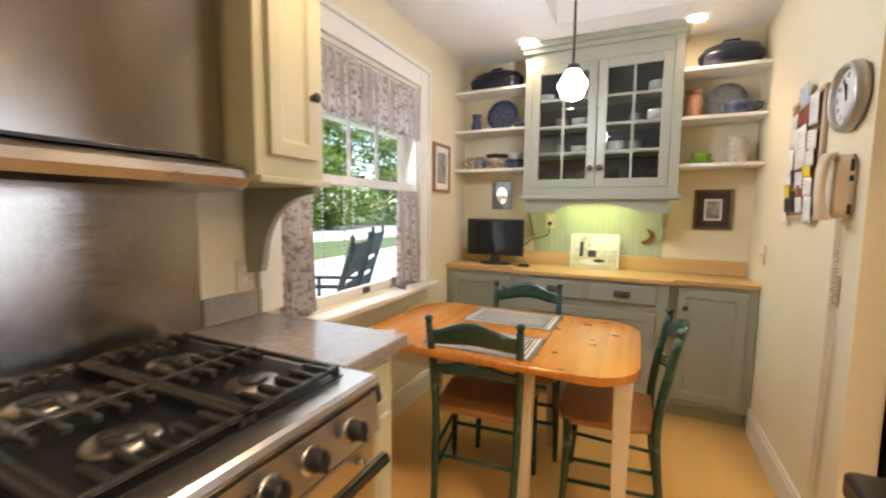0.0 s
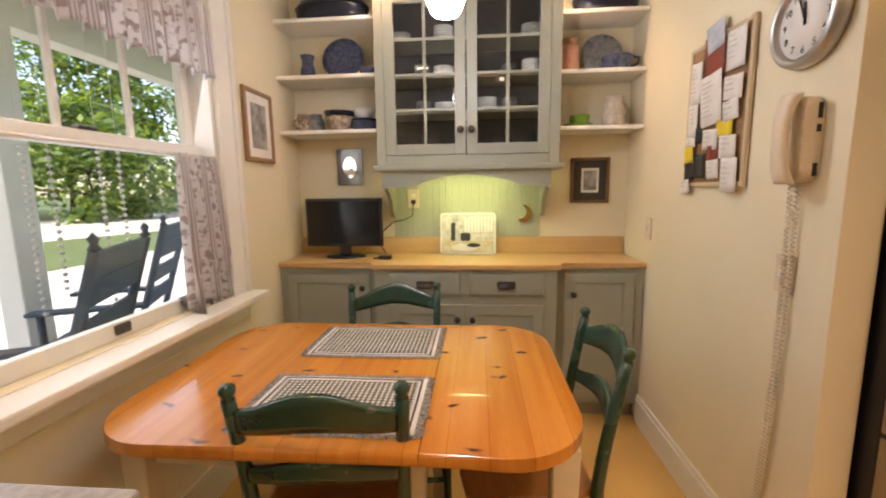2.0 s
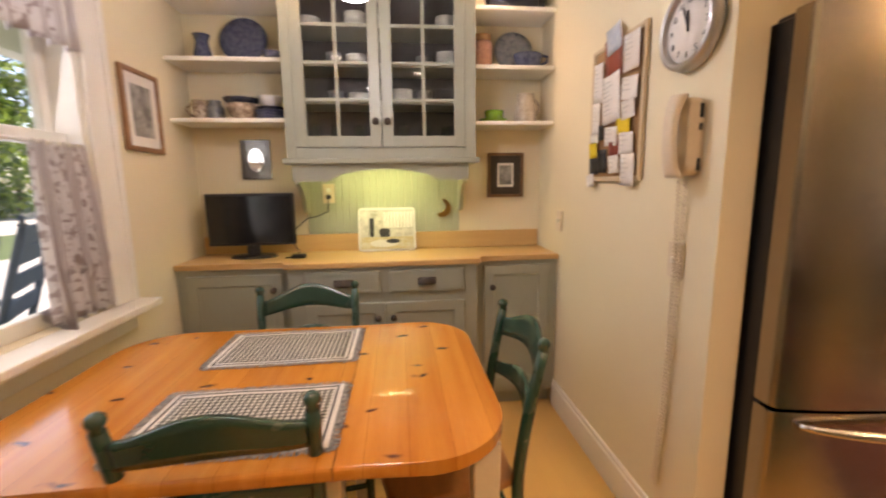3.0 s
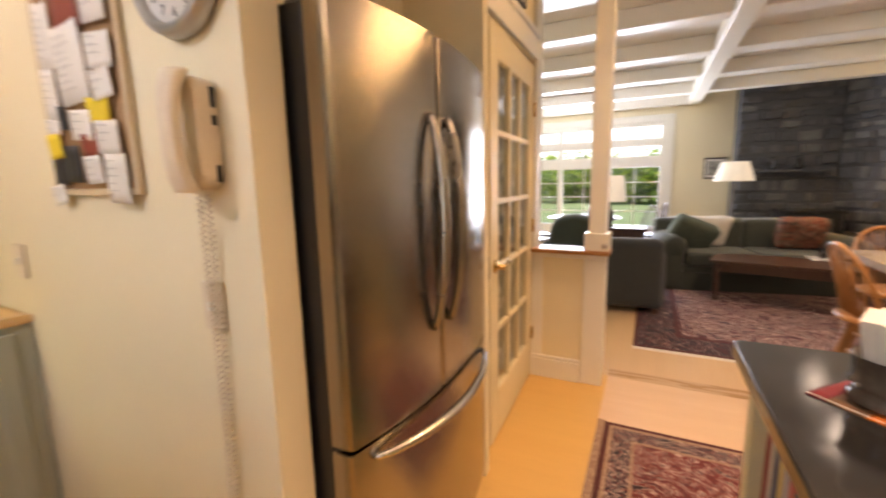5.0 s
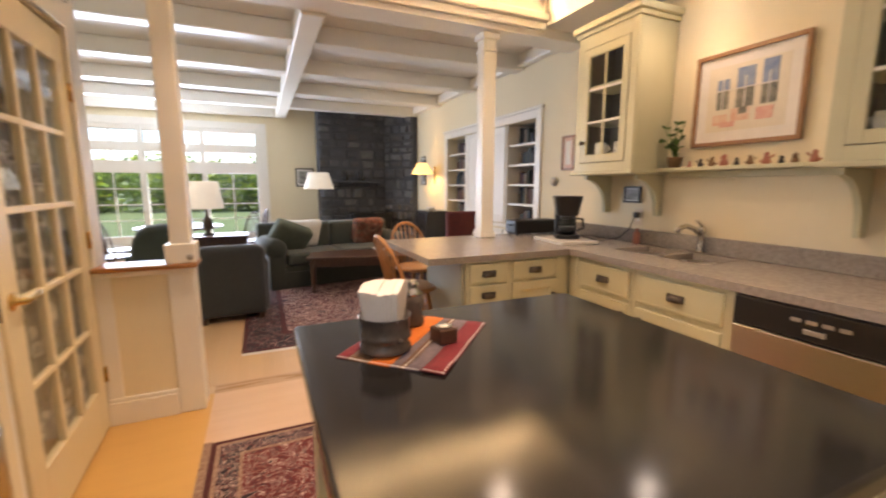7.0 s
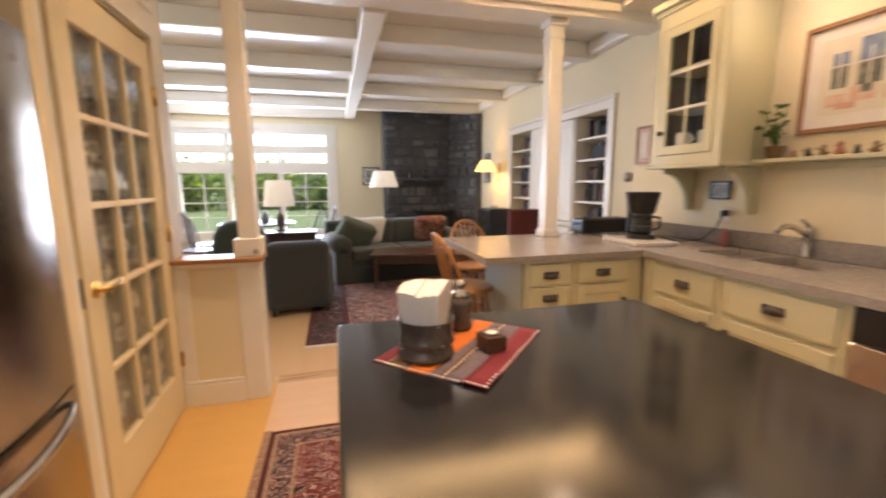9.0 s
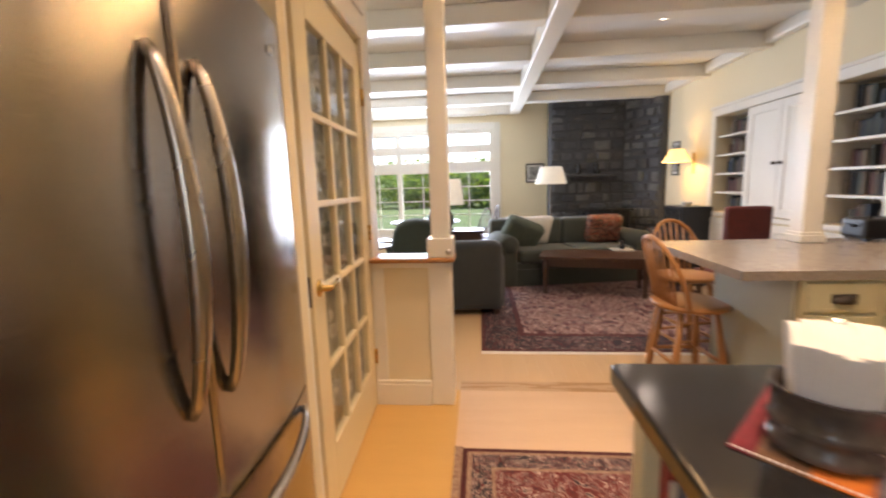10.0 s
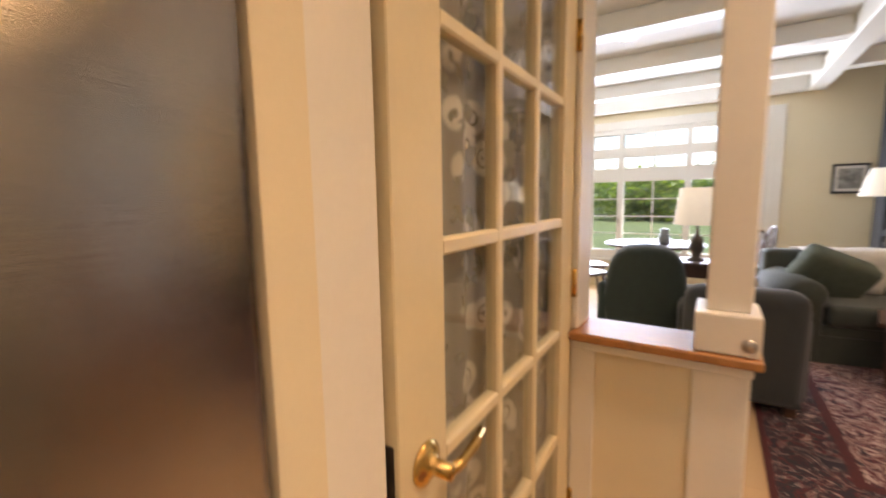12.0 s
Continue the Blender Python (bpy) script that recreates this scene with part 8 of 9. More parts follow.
bm = thicken(grid_sheet(14, 14, drape), 0.008)
bm.transform(pose(6.62, 0.70, 0, 0, 0, 10))
single("throw_blanket", bm, TH, "cream knitted throw draped over the sofa back", "blanket")
bm = cushion(-0.09, 0.09, -0.23, 0.23, -0.19, 0.19, 0.08)
bm.transform(pose(6.62, 0.70, 0, 0, 0, 10) @ Matrix.Translation((-0.02, -0.52, 0.66)) @ Matrix.Rotation(radians(-18), 4, "Y"))
single("throw_pillow", bm, KILIM, "red and black kilim pillow on the sofa", "pillow")
SAGE_TH = material("sage_green_throw", (0.115, 0.13, 0.095), 0.95, rgb2=(0.085, 0.10, 0.07), scale=20, fine=220, bump=0.5)
bm = cushion(-0.10, 0.10, -0.26, 0.26, -0.19, 0.19, 0.08)
bm.transform(pose(6.62, 0.70, 0, 0, 0, 10) @ Matrix.Translation((-0.06, 0.62, 0.64)) @ Matrix.Rotation(radians(-24), 4, "Y") @ Matrix.Rotation(radians(24), 4, "X"))
single("throw_pillow", bm, SAGE_TH, "sage green pillow leaning on the sofa arm", "pillow")

ac = thing("armchair", 0, 0, 0, "charcoal upholstered armchair seen from behind", "armchair")
part("base", B(-0.40, 0.42, -0.30, 0.30, 0.06, 0.34, bev=0.03, seg=2), CHARCOAL, ac)
part("seat_cushion", cushion(-0.20, 0.44, -0.19, 0.19, 0.33, 0.47, 0.05), CHARCOAL, ac)
bm = cushion(-0.42, -0.20, -0.31, 0.31, 0.06, 0.74, 0.095)
for v in bm.verts:
    v.co.x -= 0.10 * max(0.0, v.co.z - 0.2)
    v.co.z += 0.03 * (1 - (v.co.y / 0.31) ** 2) * (v.co.z > 0.5)
part("backrest", bm, CHARCOAL, ac)
for s in (-1, 1):
    part("arm", cushion(-0.36, 0.40, s * 0.25 - 0.09, s * 0.25 + 0.09, 0.06, 0.62, 0.085), CHARCOAL, ac)
for x in (-0.36, 0.36):
    for y in (-0.25, 0.25):
        part("foot", B(x - 0.025, x + 0.025, y - 0.025, y + 0.025, 0, 0.06), DARK_WOOD, ac)
ac.matrix_basis = pose(5.28, 1.97, 0, 0, 0, 4)
RECL = material("dark_green_recliner_cloth", (0.030, 0.048, 0.042), 0.8, rgb2=(0.02, 0.033, 0.03), scale=20, fine=300, bump=0.3, sheen=0.2)
rc = thing("recliner", 0, 0, 0, "dark green recliner with a high rounded back", "armchair")
part("base", cushion(-0.22, 0.46, -0.27, 0.27, 0.05, 0.34, 0.04), RECL, rc)
part("seat_cushion", cushion(-0.10, 0.50, -0.20, 0.20, 0.33, 0.47, 0.05), RECL, rc)
bm = prism([(-0.25, 0.0), (0.25, 0.0), (0.27, 0.30), (0.26, 0.50), (0.235, 0.60), (0.19, 0.67), (0.12, 0.71), (0.0, 0.725), (-0.12, 0.71), (-0.19, 0.67), (-0.235, 0.60), (-0.26, 0.50), (-0.27, 0.30)], -0.09, 0.09, 0.045, 4)
for f in bm.faces:
    f.smooth = True
bm.transform(Matrix.Translation((-0.22, 0, 0.24)) @ Matrix.Rotation(radians(-9), 4, "Y") @ Matrix(((0, 0, 1, 0), (1, 0, 0, 0), (0, 1, 0, 0), (0, 0, 0, 1))))
part("backrest", bm, RECL, rc)
for q in (-1, 1):
    bm = cushion(-0.24, 0.46, q * 0.265 - 0.065, q * 0.265 + 0.065, 0.05, 0.66, 0.05)
    for v in bm.verts:
        if v.co.z > 0.4:
            v.co.z -= 0.16 * (v.co.x + 0.24) / 0.70
    part("arm", bm, RECL, rc)
for x in (-0.16, 0.40):
    for y in (-0.22, 0.22):
        part("foot", B(x - 0.025, x + 0.025, y - 0.025, y + 0.025, 0, 0.055), DARK_WOOD, rc)
rc.matrix_basis = pose(5.50, 2.56, 0, 0, 0, 8)

cf = thing("coffee_table", 0, 0, 0, "dark walnut coffee table with turned legs", "table")
part("tabletop", B(-0.30, 0.30, -0.60, 0.60, 0.425, 0.455, bev=0.006, seg=2), DARK_WOOD, cf)
part("apron", B(-0.25, 0.25, -0.55, 0.55, 0.33, 0.4245, bev=0.003), DARK_WOOD, cf)
for x in (-0.24, 0.24):
    for y in (-0.53, 0.53):
        part("leg", lathe([(0.02, 0), (0.026, 0.03), (0.018, 0.06), (0.030, 0.16), (0.022, 0.24), (0.034, 0.27), (0.034, 0.40)], x, y, 14), DARK_WOOD, cf)
cf.matrix_basis = pose(5.83, 0.53, 0, 0, 0, -13)
tray_ = single("glass_tray", B(5.93, 6.17, 0.02, 0.26, 0.456, 0.470, bev=0.004), CHINA, "white tray on the coffee table", "tray")
dish("candle", [(0, 0), (0.03, 0), (0.035, 0.03), (0.02, 0.06), (0.028, 0.10), (0, 0.10)], 6.05, 0.14, 0.4705, IRON, "dark candle stand on the tray", "candle")


def lamp_shade(x, y, z0, z1, r0, r1, mt_, parent):
    bm = lathe([(r0, z0), (r1, z1), (r1 - 0.003, z1), (r0 - 0.003, z0)], x, y, 28, cap=False)
    part("shade", bm, mt_, parent, "pale fabric shade")


def shade_material(name, rgb, strength, em):
    m = material(name, rgb, 0.8, scale=10, fine=200, bump=0.1)
    b = m.node_tree.nodes["Principled BSDF"]
    b.inputs["Emission Color"].default_value = (*em, 1)
    b.inputs["Emission Strength"].default_value = strength
    return m


SHADE_W = shade_material("cream_lampshade", (0.74, 0.69, 0.57), 0.12, (1.0, 0.90, 0.70))
SHADE_Y = shade_material("lit_yellow_lampshade", (0.80, 0.62, 0.30), 0.75, (1.0, 0.58, 0.14))
fl = thing("floor_lamp", 7.22, 0.80, 0, "brass floor lamp with a cream shade behind the sofa", "lamp")
part("base", lathe([(0, 0), (0.14, 0), (0.14, 0.015), (0.03, 0.035), (0, 0.035)], 7.22, 0.80), PEWTER, fl)
part("pole", tube([(7.22, 0.80, 0.03), (7.22, 0.80, 1.30)], 0.014, 10), PEWTER, fl)
lamp_shade(7.22, 0.80, 1.27, 1.52, 0.23, 0.155, SHADE_W, fl)
tl = thing("console_table", 6.22, 2.28, 0, "dark walnut console table behind the armchair", "table")
part("tabletop", B(5.99, 6.37, 1.80, 2.75, 0.70, 0.73, bev=0.004), DARK_WOOD, tl)
part("apron", B(6.01, 6.35, 1.82, 2.73, 0.60, 0.6995), DARK_WOOD, tl)
for x in (6.03, 6.33):
    for y in (1.84, 2.71):
        part("leg", B(x - 0.02, x + 0.02, y - 0.02, y + 0.02, 0, 0.5995, bev=0.003), DARK_WOOD, tl)
lp = thing("table_lamp", 6.19, 2.24, 0.73, "table lamp with a large cream shade", "lamp")
part("base", lathe([(0, 0.7305), (0.07, 0.7305), (0.07, 0.745), (0.03, 0.76), (0.06, 0.84), (0.05, 0.92), (0.015, 0.97), (0.012, 1.08), (0, 1.08)], 6.19, 2.24), PEWTER, lp)
lamp_shade(6.19, 2.24, 1.05, 1.37, 0.19, 0.15, SHADE_W, lp)

sc = thing("wall_sconce", 6.55, YS, 1.40, "brass swing-arm wall lamp with a glowing yellow shade", "lamp")
part("wall_plate", B(6.53, 6.57, YS + 0.003, YS + 0.02, 1.35, 1.62, bev=0.004), BRASS, sc)
part("arm", tube([(6.55, YS + 0.02, 1.52), (6.42, YS + 0.12, 1.52), (6.50, YS + 0.24, 1.53)], 0.007, 8), BRASS, sc)
lamp_shade(6.50, YS + 0.24, 1.50, 1.66, 0.165, 0.075, SHADE_Y, sc)
pt_l = bpy.data.lights.new("sconce_bulb", "POINT")
pt_l.energy, pt_l.color, pt_l.shadow_soft_size = 4, (1.0, 0.66, 0.28), 0.04
new("sconce_bulb", pt_l).location = (6.50, YS + 0.24, 1.57)
for z in (1.34, 1.58):
    framed("picture", face(7.13, YS + 0.003, z, 180), 0.19, 0.22, 0.018, BLACK, 0.03, PAPER, PRINT_G, "small black framed print beside the wall lamp")
framed("picture", face(XF - 0.025, 1.06, 1.30, -90), 0.30, 0.32, 0.022, BLACK, 0.03, PAPER, PRINT_G, "black framed print on the far wall")
spk = thing("black_cabinet", 6.28, -0.68, 0, "tall black cabinet standing against the wall", "cabinet")
part("body", B(6.02, 6.50, YS + 0.02, -0.52, 0.02, 0.96, bev=0.008, seg=2), BLACK, spk)
part("front_cloth", B(6.04, 6.48, -0.519, -0.512, 0.05, 0.93, bev=0.002), IRON, spk)
part("plinth", B(6.04, 6.48, YS + 0.04, -0.54, 0.0, 0.0195), BLACK, spk)
dish("bowl", bowl_prof(0.06, 0.05), 6.22, -0.66, 0.961, CHINA, "small white bowl on the black cabinet", "bowl")

# ---------- built-in shelves in the south wall ----------
bi = thing("built_in_shelves", 5.02, YS, 0.9, "white built-in with shelves and panelled doors", "built-in", kind="structure")
bm = bmesh.new()
yb = YS - 0.36
box(bm, 3.97, 6.08, yb - 0.02, yb, 0.90, 1.98)
box(bm, 3.95, 3.97, yb - 0.02, YS - 0.151, 0.90, 1.98)
box(bm, 6.08, 6.10, yb - 0.02, YS - 0.151, 0.90, 1.98)
box(bm, 3.97, 6.08, yb, YS - 0.151, 0.88, 0.90)
box(bm, 3.97, 6.08, yb, YS - 0.151, 1.98, 2.0)
part("recess", bm, WHITE, bi)
for x in (4.50, 5.50):
    part("divider", B(x, x + 0.025, yb, YS + 0.003, 0.905, 1.975), WHITE, bi)
for x0, x1 in ((3.972, 4.499), (5.526, 6.078)):
    for z in (1.12, 1.33, 1.54, 1.75):
        part("shelf", B(x0, x1, yb + 0.002, YS - 0.02, z - 0.01, z + 0.01), WHITE, bi)
for a, b in ((4.527, 5.010), (5.014, 5.498)):
    d = framed_door("panelled_door", b - a, 1.06, face(b, YS - 0.003, 0.91, 180), WHITE, bi, 0.075)
    part("knob", placed(knob_bm(0.04 if a < 4.8 else b - a - 0.04, 0.5), face(b, YS - 0.003, 0.91, 180)), PEWTER, d)
bm = bmesh.new()
box(bm, 3.88, 3.97, YS, YS + 0.02, 0.0, 2.06, 0.003)
box(bm, 6.08, 6.17, YS, YS + 0.02, 0.0, 2.06, 0.003)
box(bm, 3.97, 6.08, YS, YS + 0.0195, 1.98, 2.06, 0.003)
box(bm, 3.86, 6.19, YS, YS + 0.035, 2.06, 2.09, 0.006)
box(bm, 3.97, 6.08, YS, YS + 0.03, 0.86, 0.90, 0.005)
part("casing", bm, WHITE, bi)
for k in range(4):
    framed_door("lower_panel", 0.50, 0.70, face(4.485 + 0.527 * k, YS + 0.019, 0.14, 180), WHITE, bi, 0.07)
rb = random.Random(21)
for x0, x1 in ((3.99, 4.48), (5.55, 6.06)):
    for z in (0.902, 1.131, 1.341, 1.551, 1.761):
        x = x0
        while x < x1 - 0.06:
            w, h = rb.uniform(0.02, 0.05), rb.uniform(0.11, 0.185)
            if rb.random() < 0.75:
                c = rb.choice(((0.06, 0.05, 0.045), (0.10, 0.03, 0.025), (0.03, 0.04, 0.06), (0.16, 0.12, 0.08), (0.05, 0.06, 0.05)))
                nm = "book_cloth_%d" % int(c[0] * 1000)
                bmt = bpy.data.materials[nm] if nm in bpy.data.materials else material(nm, c, 0.7, scale=14, fine=100)
                single("book", B(x, x + w - 0.002, YS - 0.28, YS - 0.12, z, z + h, bev=0.002), bmt, "dark cloth-bound book on the built-in shelves", "book", "books in the built-in")
            x += w


# ---------- bar stools and chairs ----------
def bar_stool():
    s = thing("bar_stool", 0, 0, 0, "golden oak swivel bar stool with a spindle bow back", "stool", "stools at the peninsula")
    part("seat", lathe([(0, 0.60), (0.15, 0.60), (0.19, 0.615), (0.195, 0.63), (0.17, 0.638), (0, 0.628)], 0, 0, 28), OAK, s)
    for k in range(4):
        a = radians(45 + 90 * k)
        part("leg", tube([(0.13 * math.cos(a), 0.13 * math.sin(a), 0.60), (0.17 * math.cos(a), 0.17 * math.sin(a), 0.36), (0.235 * math.cos(a), 0.235 * math.sin(a), 0)], 0.018, 10, radii=[0.014, 0.021, 0.014]), OAK, s)
    for z, r in ((0.20, 0.200), (0.32, 0.180)):
        for k in range(4):
            a, b = radians(45 + 90 * k), radians(135 + 90 * k)
            part("stretcher", tube([(r * math.cos(a), r * math.sin(a), z), (r * math.cos(b), r * math.sin(b), z)], 0.011, 8), OAK, s)
    pts = []
    for i in range(25):
        t = math.pi * i / 24
        pts.append((0.185 * math.cos(t), 0.10 + 0.05 * math.sin(t) + 0.10 * math.sin(t) * 0.8, 0.63 + 0.36 * math.sin(t) ** 0.7))
    part("bow", tube(pts, 0.013, 10), OAK, s)
    for i in range(7):
        x = -0.125 + 0.25 * i / 6
        t = math.acos(max(-1, min(1, x * 1.12 / 0.185)))
        part("spindle", tube([(x * 0.85, 0.13, 0.63), (0.185 * math.cos(t), 0.10 + 0.13 * math.sin(t), 0.63 + 0.36 * math.sin(t) ** 0.7)], 0.007, 6), OAK, s)
    return s


bs = bar_stool()
bs.matrix_basis = pose(3.20, 0.72, 0, 0, 0, 4)
copy_thing(bs, pose(3.86, 0.42, 0, 0, 0, -80))


def windsor(label, mt_, tall=0.95):
    s = thing("side_chair", 0, 0, 0, label, "chair")
    part("seat", prism(rounded(-0.21, 0.21, -0.20, 0.20, 0.08), 0.43, 0.46, 0.008), mt_, s)
    for x in (-0.17, 0.17):
        for y in (-0.16, 0.16):
            part("leg", tube([(x * 0.85, y * 0.85, 0.43), (x * 1.15, y * 1.2, 0)], 0.015, 8), mt_, s)
    pts = [(0.20 * math.cos(math.pi * i / 18), 0.17 + 0.08 * math.sin(math.pi * i / 18), 0.46 + (tall - 0.46) * math.sin(math.pi * i / 18) ** 0.7) for i in range(19)]
    part("bow", tube(pts, 0.011, 8), mt_, s)
    for i in range(6):
        x = -0.13 + 0.26 * i / 5
        t = math.acos(max(-1, min(1, x * 1.15 / 0.20)))
        part("spindle", tube([(x, 0.17, 0.46), (0.20 * math.cos(t), 0.17 + 0.08 * math.sin(t), 0.46 + (tall - 0.46) * math.sin(t) ** 0.7)], 0.006, 6), mt_, s)
    return s


wc = windsor("dark spindle-back chair at the dining table by the windows", DARK_WOOD)
tagged(wc, group="chairs by the windows")
wc.matrix_basis = pose(7.15, 1.95, 0, 0, 0, 150)
copy_thing(wc, pose(7.35, 3.45, 0, 0, 0, 30))
copy_thing(wc, pose(6.75, 3.35, 0, 0, 0, 60))
copy_thing(wc, pose(7.75, 1.80, 0, 0, 0, 190))
dtb = thing("round_table", 7.45, 2.65, 0, "dark round dining table by the windows", "table")
part("tabletop", lathe([(0, 0.715), (0.53, 0.715), (0.55, 0.725), (0.55, 0.735), (0.54, 0.742), (0, 0.742)], 7.45, 2.72, 40), DARK_WOOD, dtb)
part("pedestal", lathe([(0.0, 0), (0.28, 0), (0.26, 0.04), (0.07, 0.10), (0.06, 0.40), (0.09, 0.55), (0.06, 0.714)], 7.45, 2.72, 20), DARK_WOOD, dtb)
dish("vase", [(0, 0), (0.05, 0), (0.07, 0.06), (0.04, 0.14), (0.05, 0.18), (0, 0.18)], 7.35, 2.6, 0.7425, GREY_RIM, "grey stoneware vase on the round table", "vase")
RED_UP = material("rust_red_upholstery", (0.14, 0.03, 0.028), 0.85, rgb2=(0.09, 0.02, 0.02), scale=30, fine=200, bump=0.3)
rc = thing("upholstered_chair", 4.55, -0.25, 0, "dark red upholstered dining chair beyond the peninsula", "chair")
part("seat", cushion(4.32, 4.76, -0.47, -0.05, 0.42, 0.50, 0.03), RED_UP, rc)
bm = cushion(4.36, 4.44, -0.44, -0.10, 0.50, 1.06, 0.035)
part("backrest", bm, RED_UP, rc)
for x in (4.36, 4.72):
    for y in (-0.42, -0.10):
        part("leg", B(x - 0.018, x + 0.018, y - 0.018, y + 0.018, 0, 0.425, bev=0.003), DARK_WOOD, rc)
structure("baseboard_far", join(B(XF - 0.018, XF - 0.001, 0.72, 1.48, 0, 0.14, bev=0.003)), WHITE, "white skirting board on the far wall")
structure("baseboard_south", B(6.175, 7.33, YS + 0.002, YS + 0.018, 0, 0.14, bev=0.003), WHITE, "white skirting board along the south wall")

# ---------- outdoors ----------
GRASS = material("lawn_grass", (0.075, 0.11, 0.03), 0.95, rgb2=(0.04, 0.065, 0.018), scale=1.2, fine=30, bump=0.6)
DRIVE = material("pale_gravel_drive", (0.42, 0.40, 0.36), 0.95, rgb2=(0.32, 0.30, 0.27), scale=3, fine=60, bump=0.5)
DECK = material("grey_porch_boards", (0.34, 0.35, 0.36), 0.6, rgb2=(0.28, 0.29, 0.30), scale=4, fine=60, bump=0.1, stretch=(1, 6, 1))
ROCK = material("faded_blue_chair_paint", (0.055, 0.085, 0.115), 0.6, rgb2=(0.035, 0.055, 0.08), scale=8, fine=80)
BARK = material("grey_brown_bark", (0.10, 0.075, 0.05), 0.95, rgb2=(0.05, 0.037, 0.025), scale=12, fine=60, bump=0.8)
LEAVES = []
for n, c in (("light", (0.16, 0.24, 0.035)), ("mid", (0.085, 0.155, 0.03)), ("dark", (0.045, 0.09, 0.025))):
    LEAVES.append(material("leaf_%s" % n, c, 0.55, rgb2=[v * 0.6 for v in c], scale=0.8, fine=9, bump=0.0))
    b = LEAVES[-1].node_tree.nodes["Principled BSDF"]
    nt = LEAVES[-1].node_tree
    tl, mx = nt.nodes.new("ShaderNodeBsdfTranslucent"), nt.nodes.new("ShaderNodeMixShader")
    tl.inputs["Color"].default_value = (c[0] * 2.2, c[1] * 2.0, c[2] * 1.4, 1)
    mx.inputs["Fac"].default_value = 0.5
    nt.links.new(b.outputs[0], mx.inputs[1])
    nt.links.new(tl.outputs[0], mx.inputs[2])
    nt.links.new(mx.outputs[0], nt.nodes["Material Output"].inputs["Surface"])

gr = grid_sheet(40, 40, lambda u, v: (-300 + 600 * u, -300 + 600 * v, -0.55))
structure("ground", gr, GRASS, "green lawn reaching to the woods")
structure("drive", prism([(-4.6, -30), (-10.5, -30), (-10.5, 4), (-10.2, 12), (-12, 30), (-9, 31), (-5.2, 12), (-4.6, 4)], -0.60, -0.535), DRIVE, "pale gravel drive in the sun")
structure("drive_loop", prism([(-22, -30), (-20, 8), (-15.5, 22), (-14, 40), (-30, 44), (-31, 26), (-30, 8), (-29, -30)], -0.60, -0.534), DRIVE, "pale gravel loop of the drive beyond the lawn")
deck = thing("porch_floor", -2.2, 3.4, -0.06, "grey painted porch floor of narrow boards", "porch", kind="structure")
for i in range(18):
    x = -1.115 - 0.105 * i
    part("board", B(x - 0.101, x, -2.0, 8.0, -0.06, -0.03, bev=0.003), DECK, deck)
part("skirt", B(-3.04, -3.01, -2.0, 8.0, -0.56, -0.03), WHITE, deck)
rf_ = thing("porch_roof", -2.0, 3.4, 2.42, "white boarded porch ceiling with a white beam", "porch roof", kind="structure")
part("ceiling_boards", B(-3.15, -1.102, -2.0, 8.0, 2.62, 2.75), WHITE, rf_)
part("beam", B(-2.98, -2.80, -2.0, 8.0, 2.40, 2.62, bev=0.005), WHITE, rf_)
for y in (0.4, 3.92, 7.2):
    t = thing("porch_post", -2.89, y, -0.03, "white square porch post", "post", "porch posts", kind="structure")
    part("shaft", B(-2.98, -2.80, y - 0.09, y + 0.09, -0.03, 2.40, bev=0.006), WHITE, t)
    part("base", B(-3.0, -2.78, y - 0.11, y + 0.11, -0.029, 0.14, bev=0.006), WHITE, t)


def rocker():
    r = thing("rocking_chair", 0, 0, 0, "faded blue wooden rocking chair on the porch", "rocking chair", "rocking chairs on the porch")
    for s in (-1, 1):
        x = 0.27 * s
        part("rocker", tube([(x, -0.45 + 0.10 * i, 0.022 + 0.09 * ((i - 4.5) / 4.5) ** 2) for i in range(10)], 0.02, 8), ROCK, r)
        part("back_post", tube([(x, 0.24, 0.04), (x, 0.25, 0.42), (x, 0.46, 1.14)], 0.022, 8), ROCK, r)
        part("finial", lathe([(0.0, 1.14), (0.024, 1.15), (0.012, 1.17), (0.02, 1.19), (0, 1.215)], x, 0.46, 10), ROCK, r)
        part("front_post", tube([(x, -0.24, 0.04), (x, -0.24, 0.62)], 0.022, 8), ROCK, r)
        part("armrest", B(x - 0.045, x + 0.045, -0.30, 0.32, 0.62, 0.645, bev=0.006), ROCK, r)
    for i in range(8):
        part("seat_slat", B(-0.27, 0.27, -0.26 + 0.065 * i, -0.205 + 0.065 * i, 0.395, 0.415, bev=0.003), ROCK, r)
    for z, y in ((0.66, 0.322), (0.82, 0.368), (0.98, 0.415), (1.09, 0.447)):
        part("back_slat", placed(B(-0.27, 0.27, -0.01, 0.01, -0.055, 0.055, bev=0.004), Matrix.Translation((0, y, z)) @ Matrix.Rotation(radians(-16), 4, "X")), ROCK, r)
    for z in (0.20, 0.30):
        part("rung", tube([(-0.27, -0.24, z), (0.27, -0.24, z)], 0.012, 6), ROCK, r)
    return r


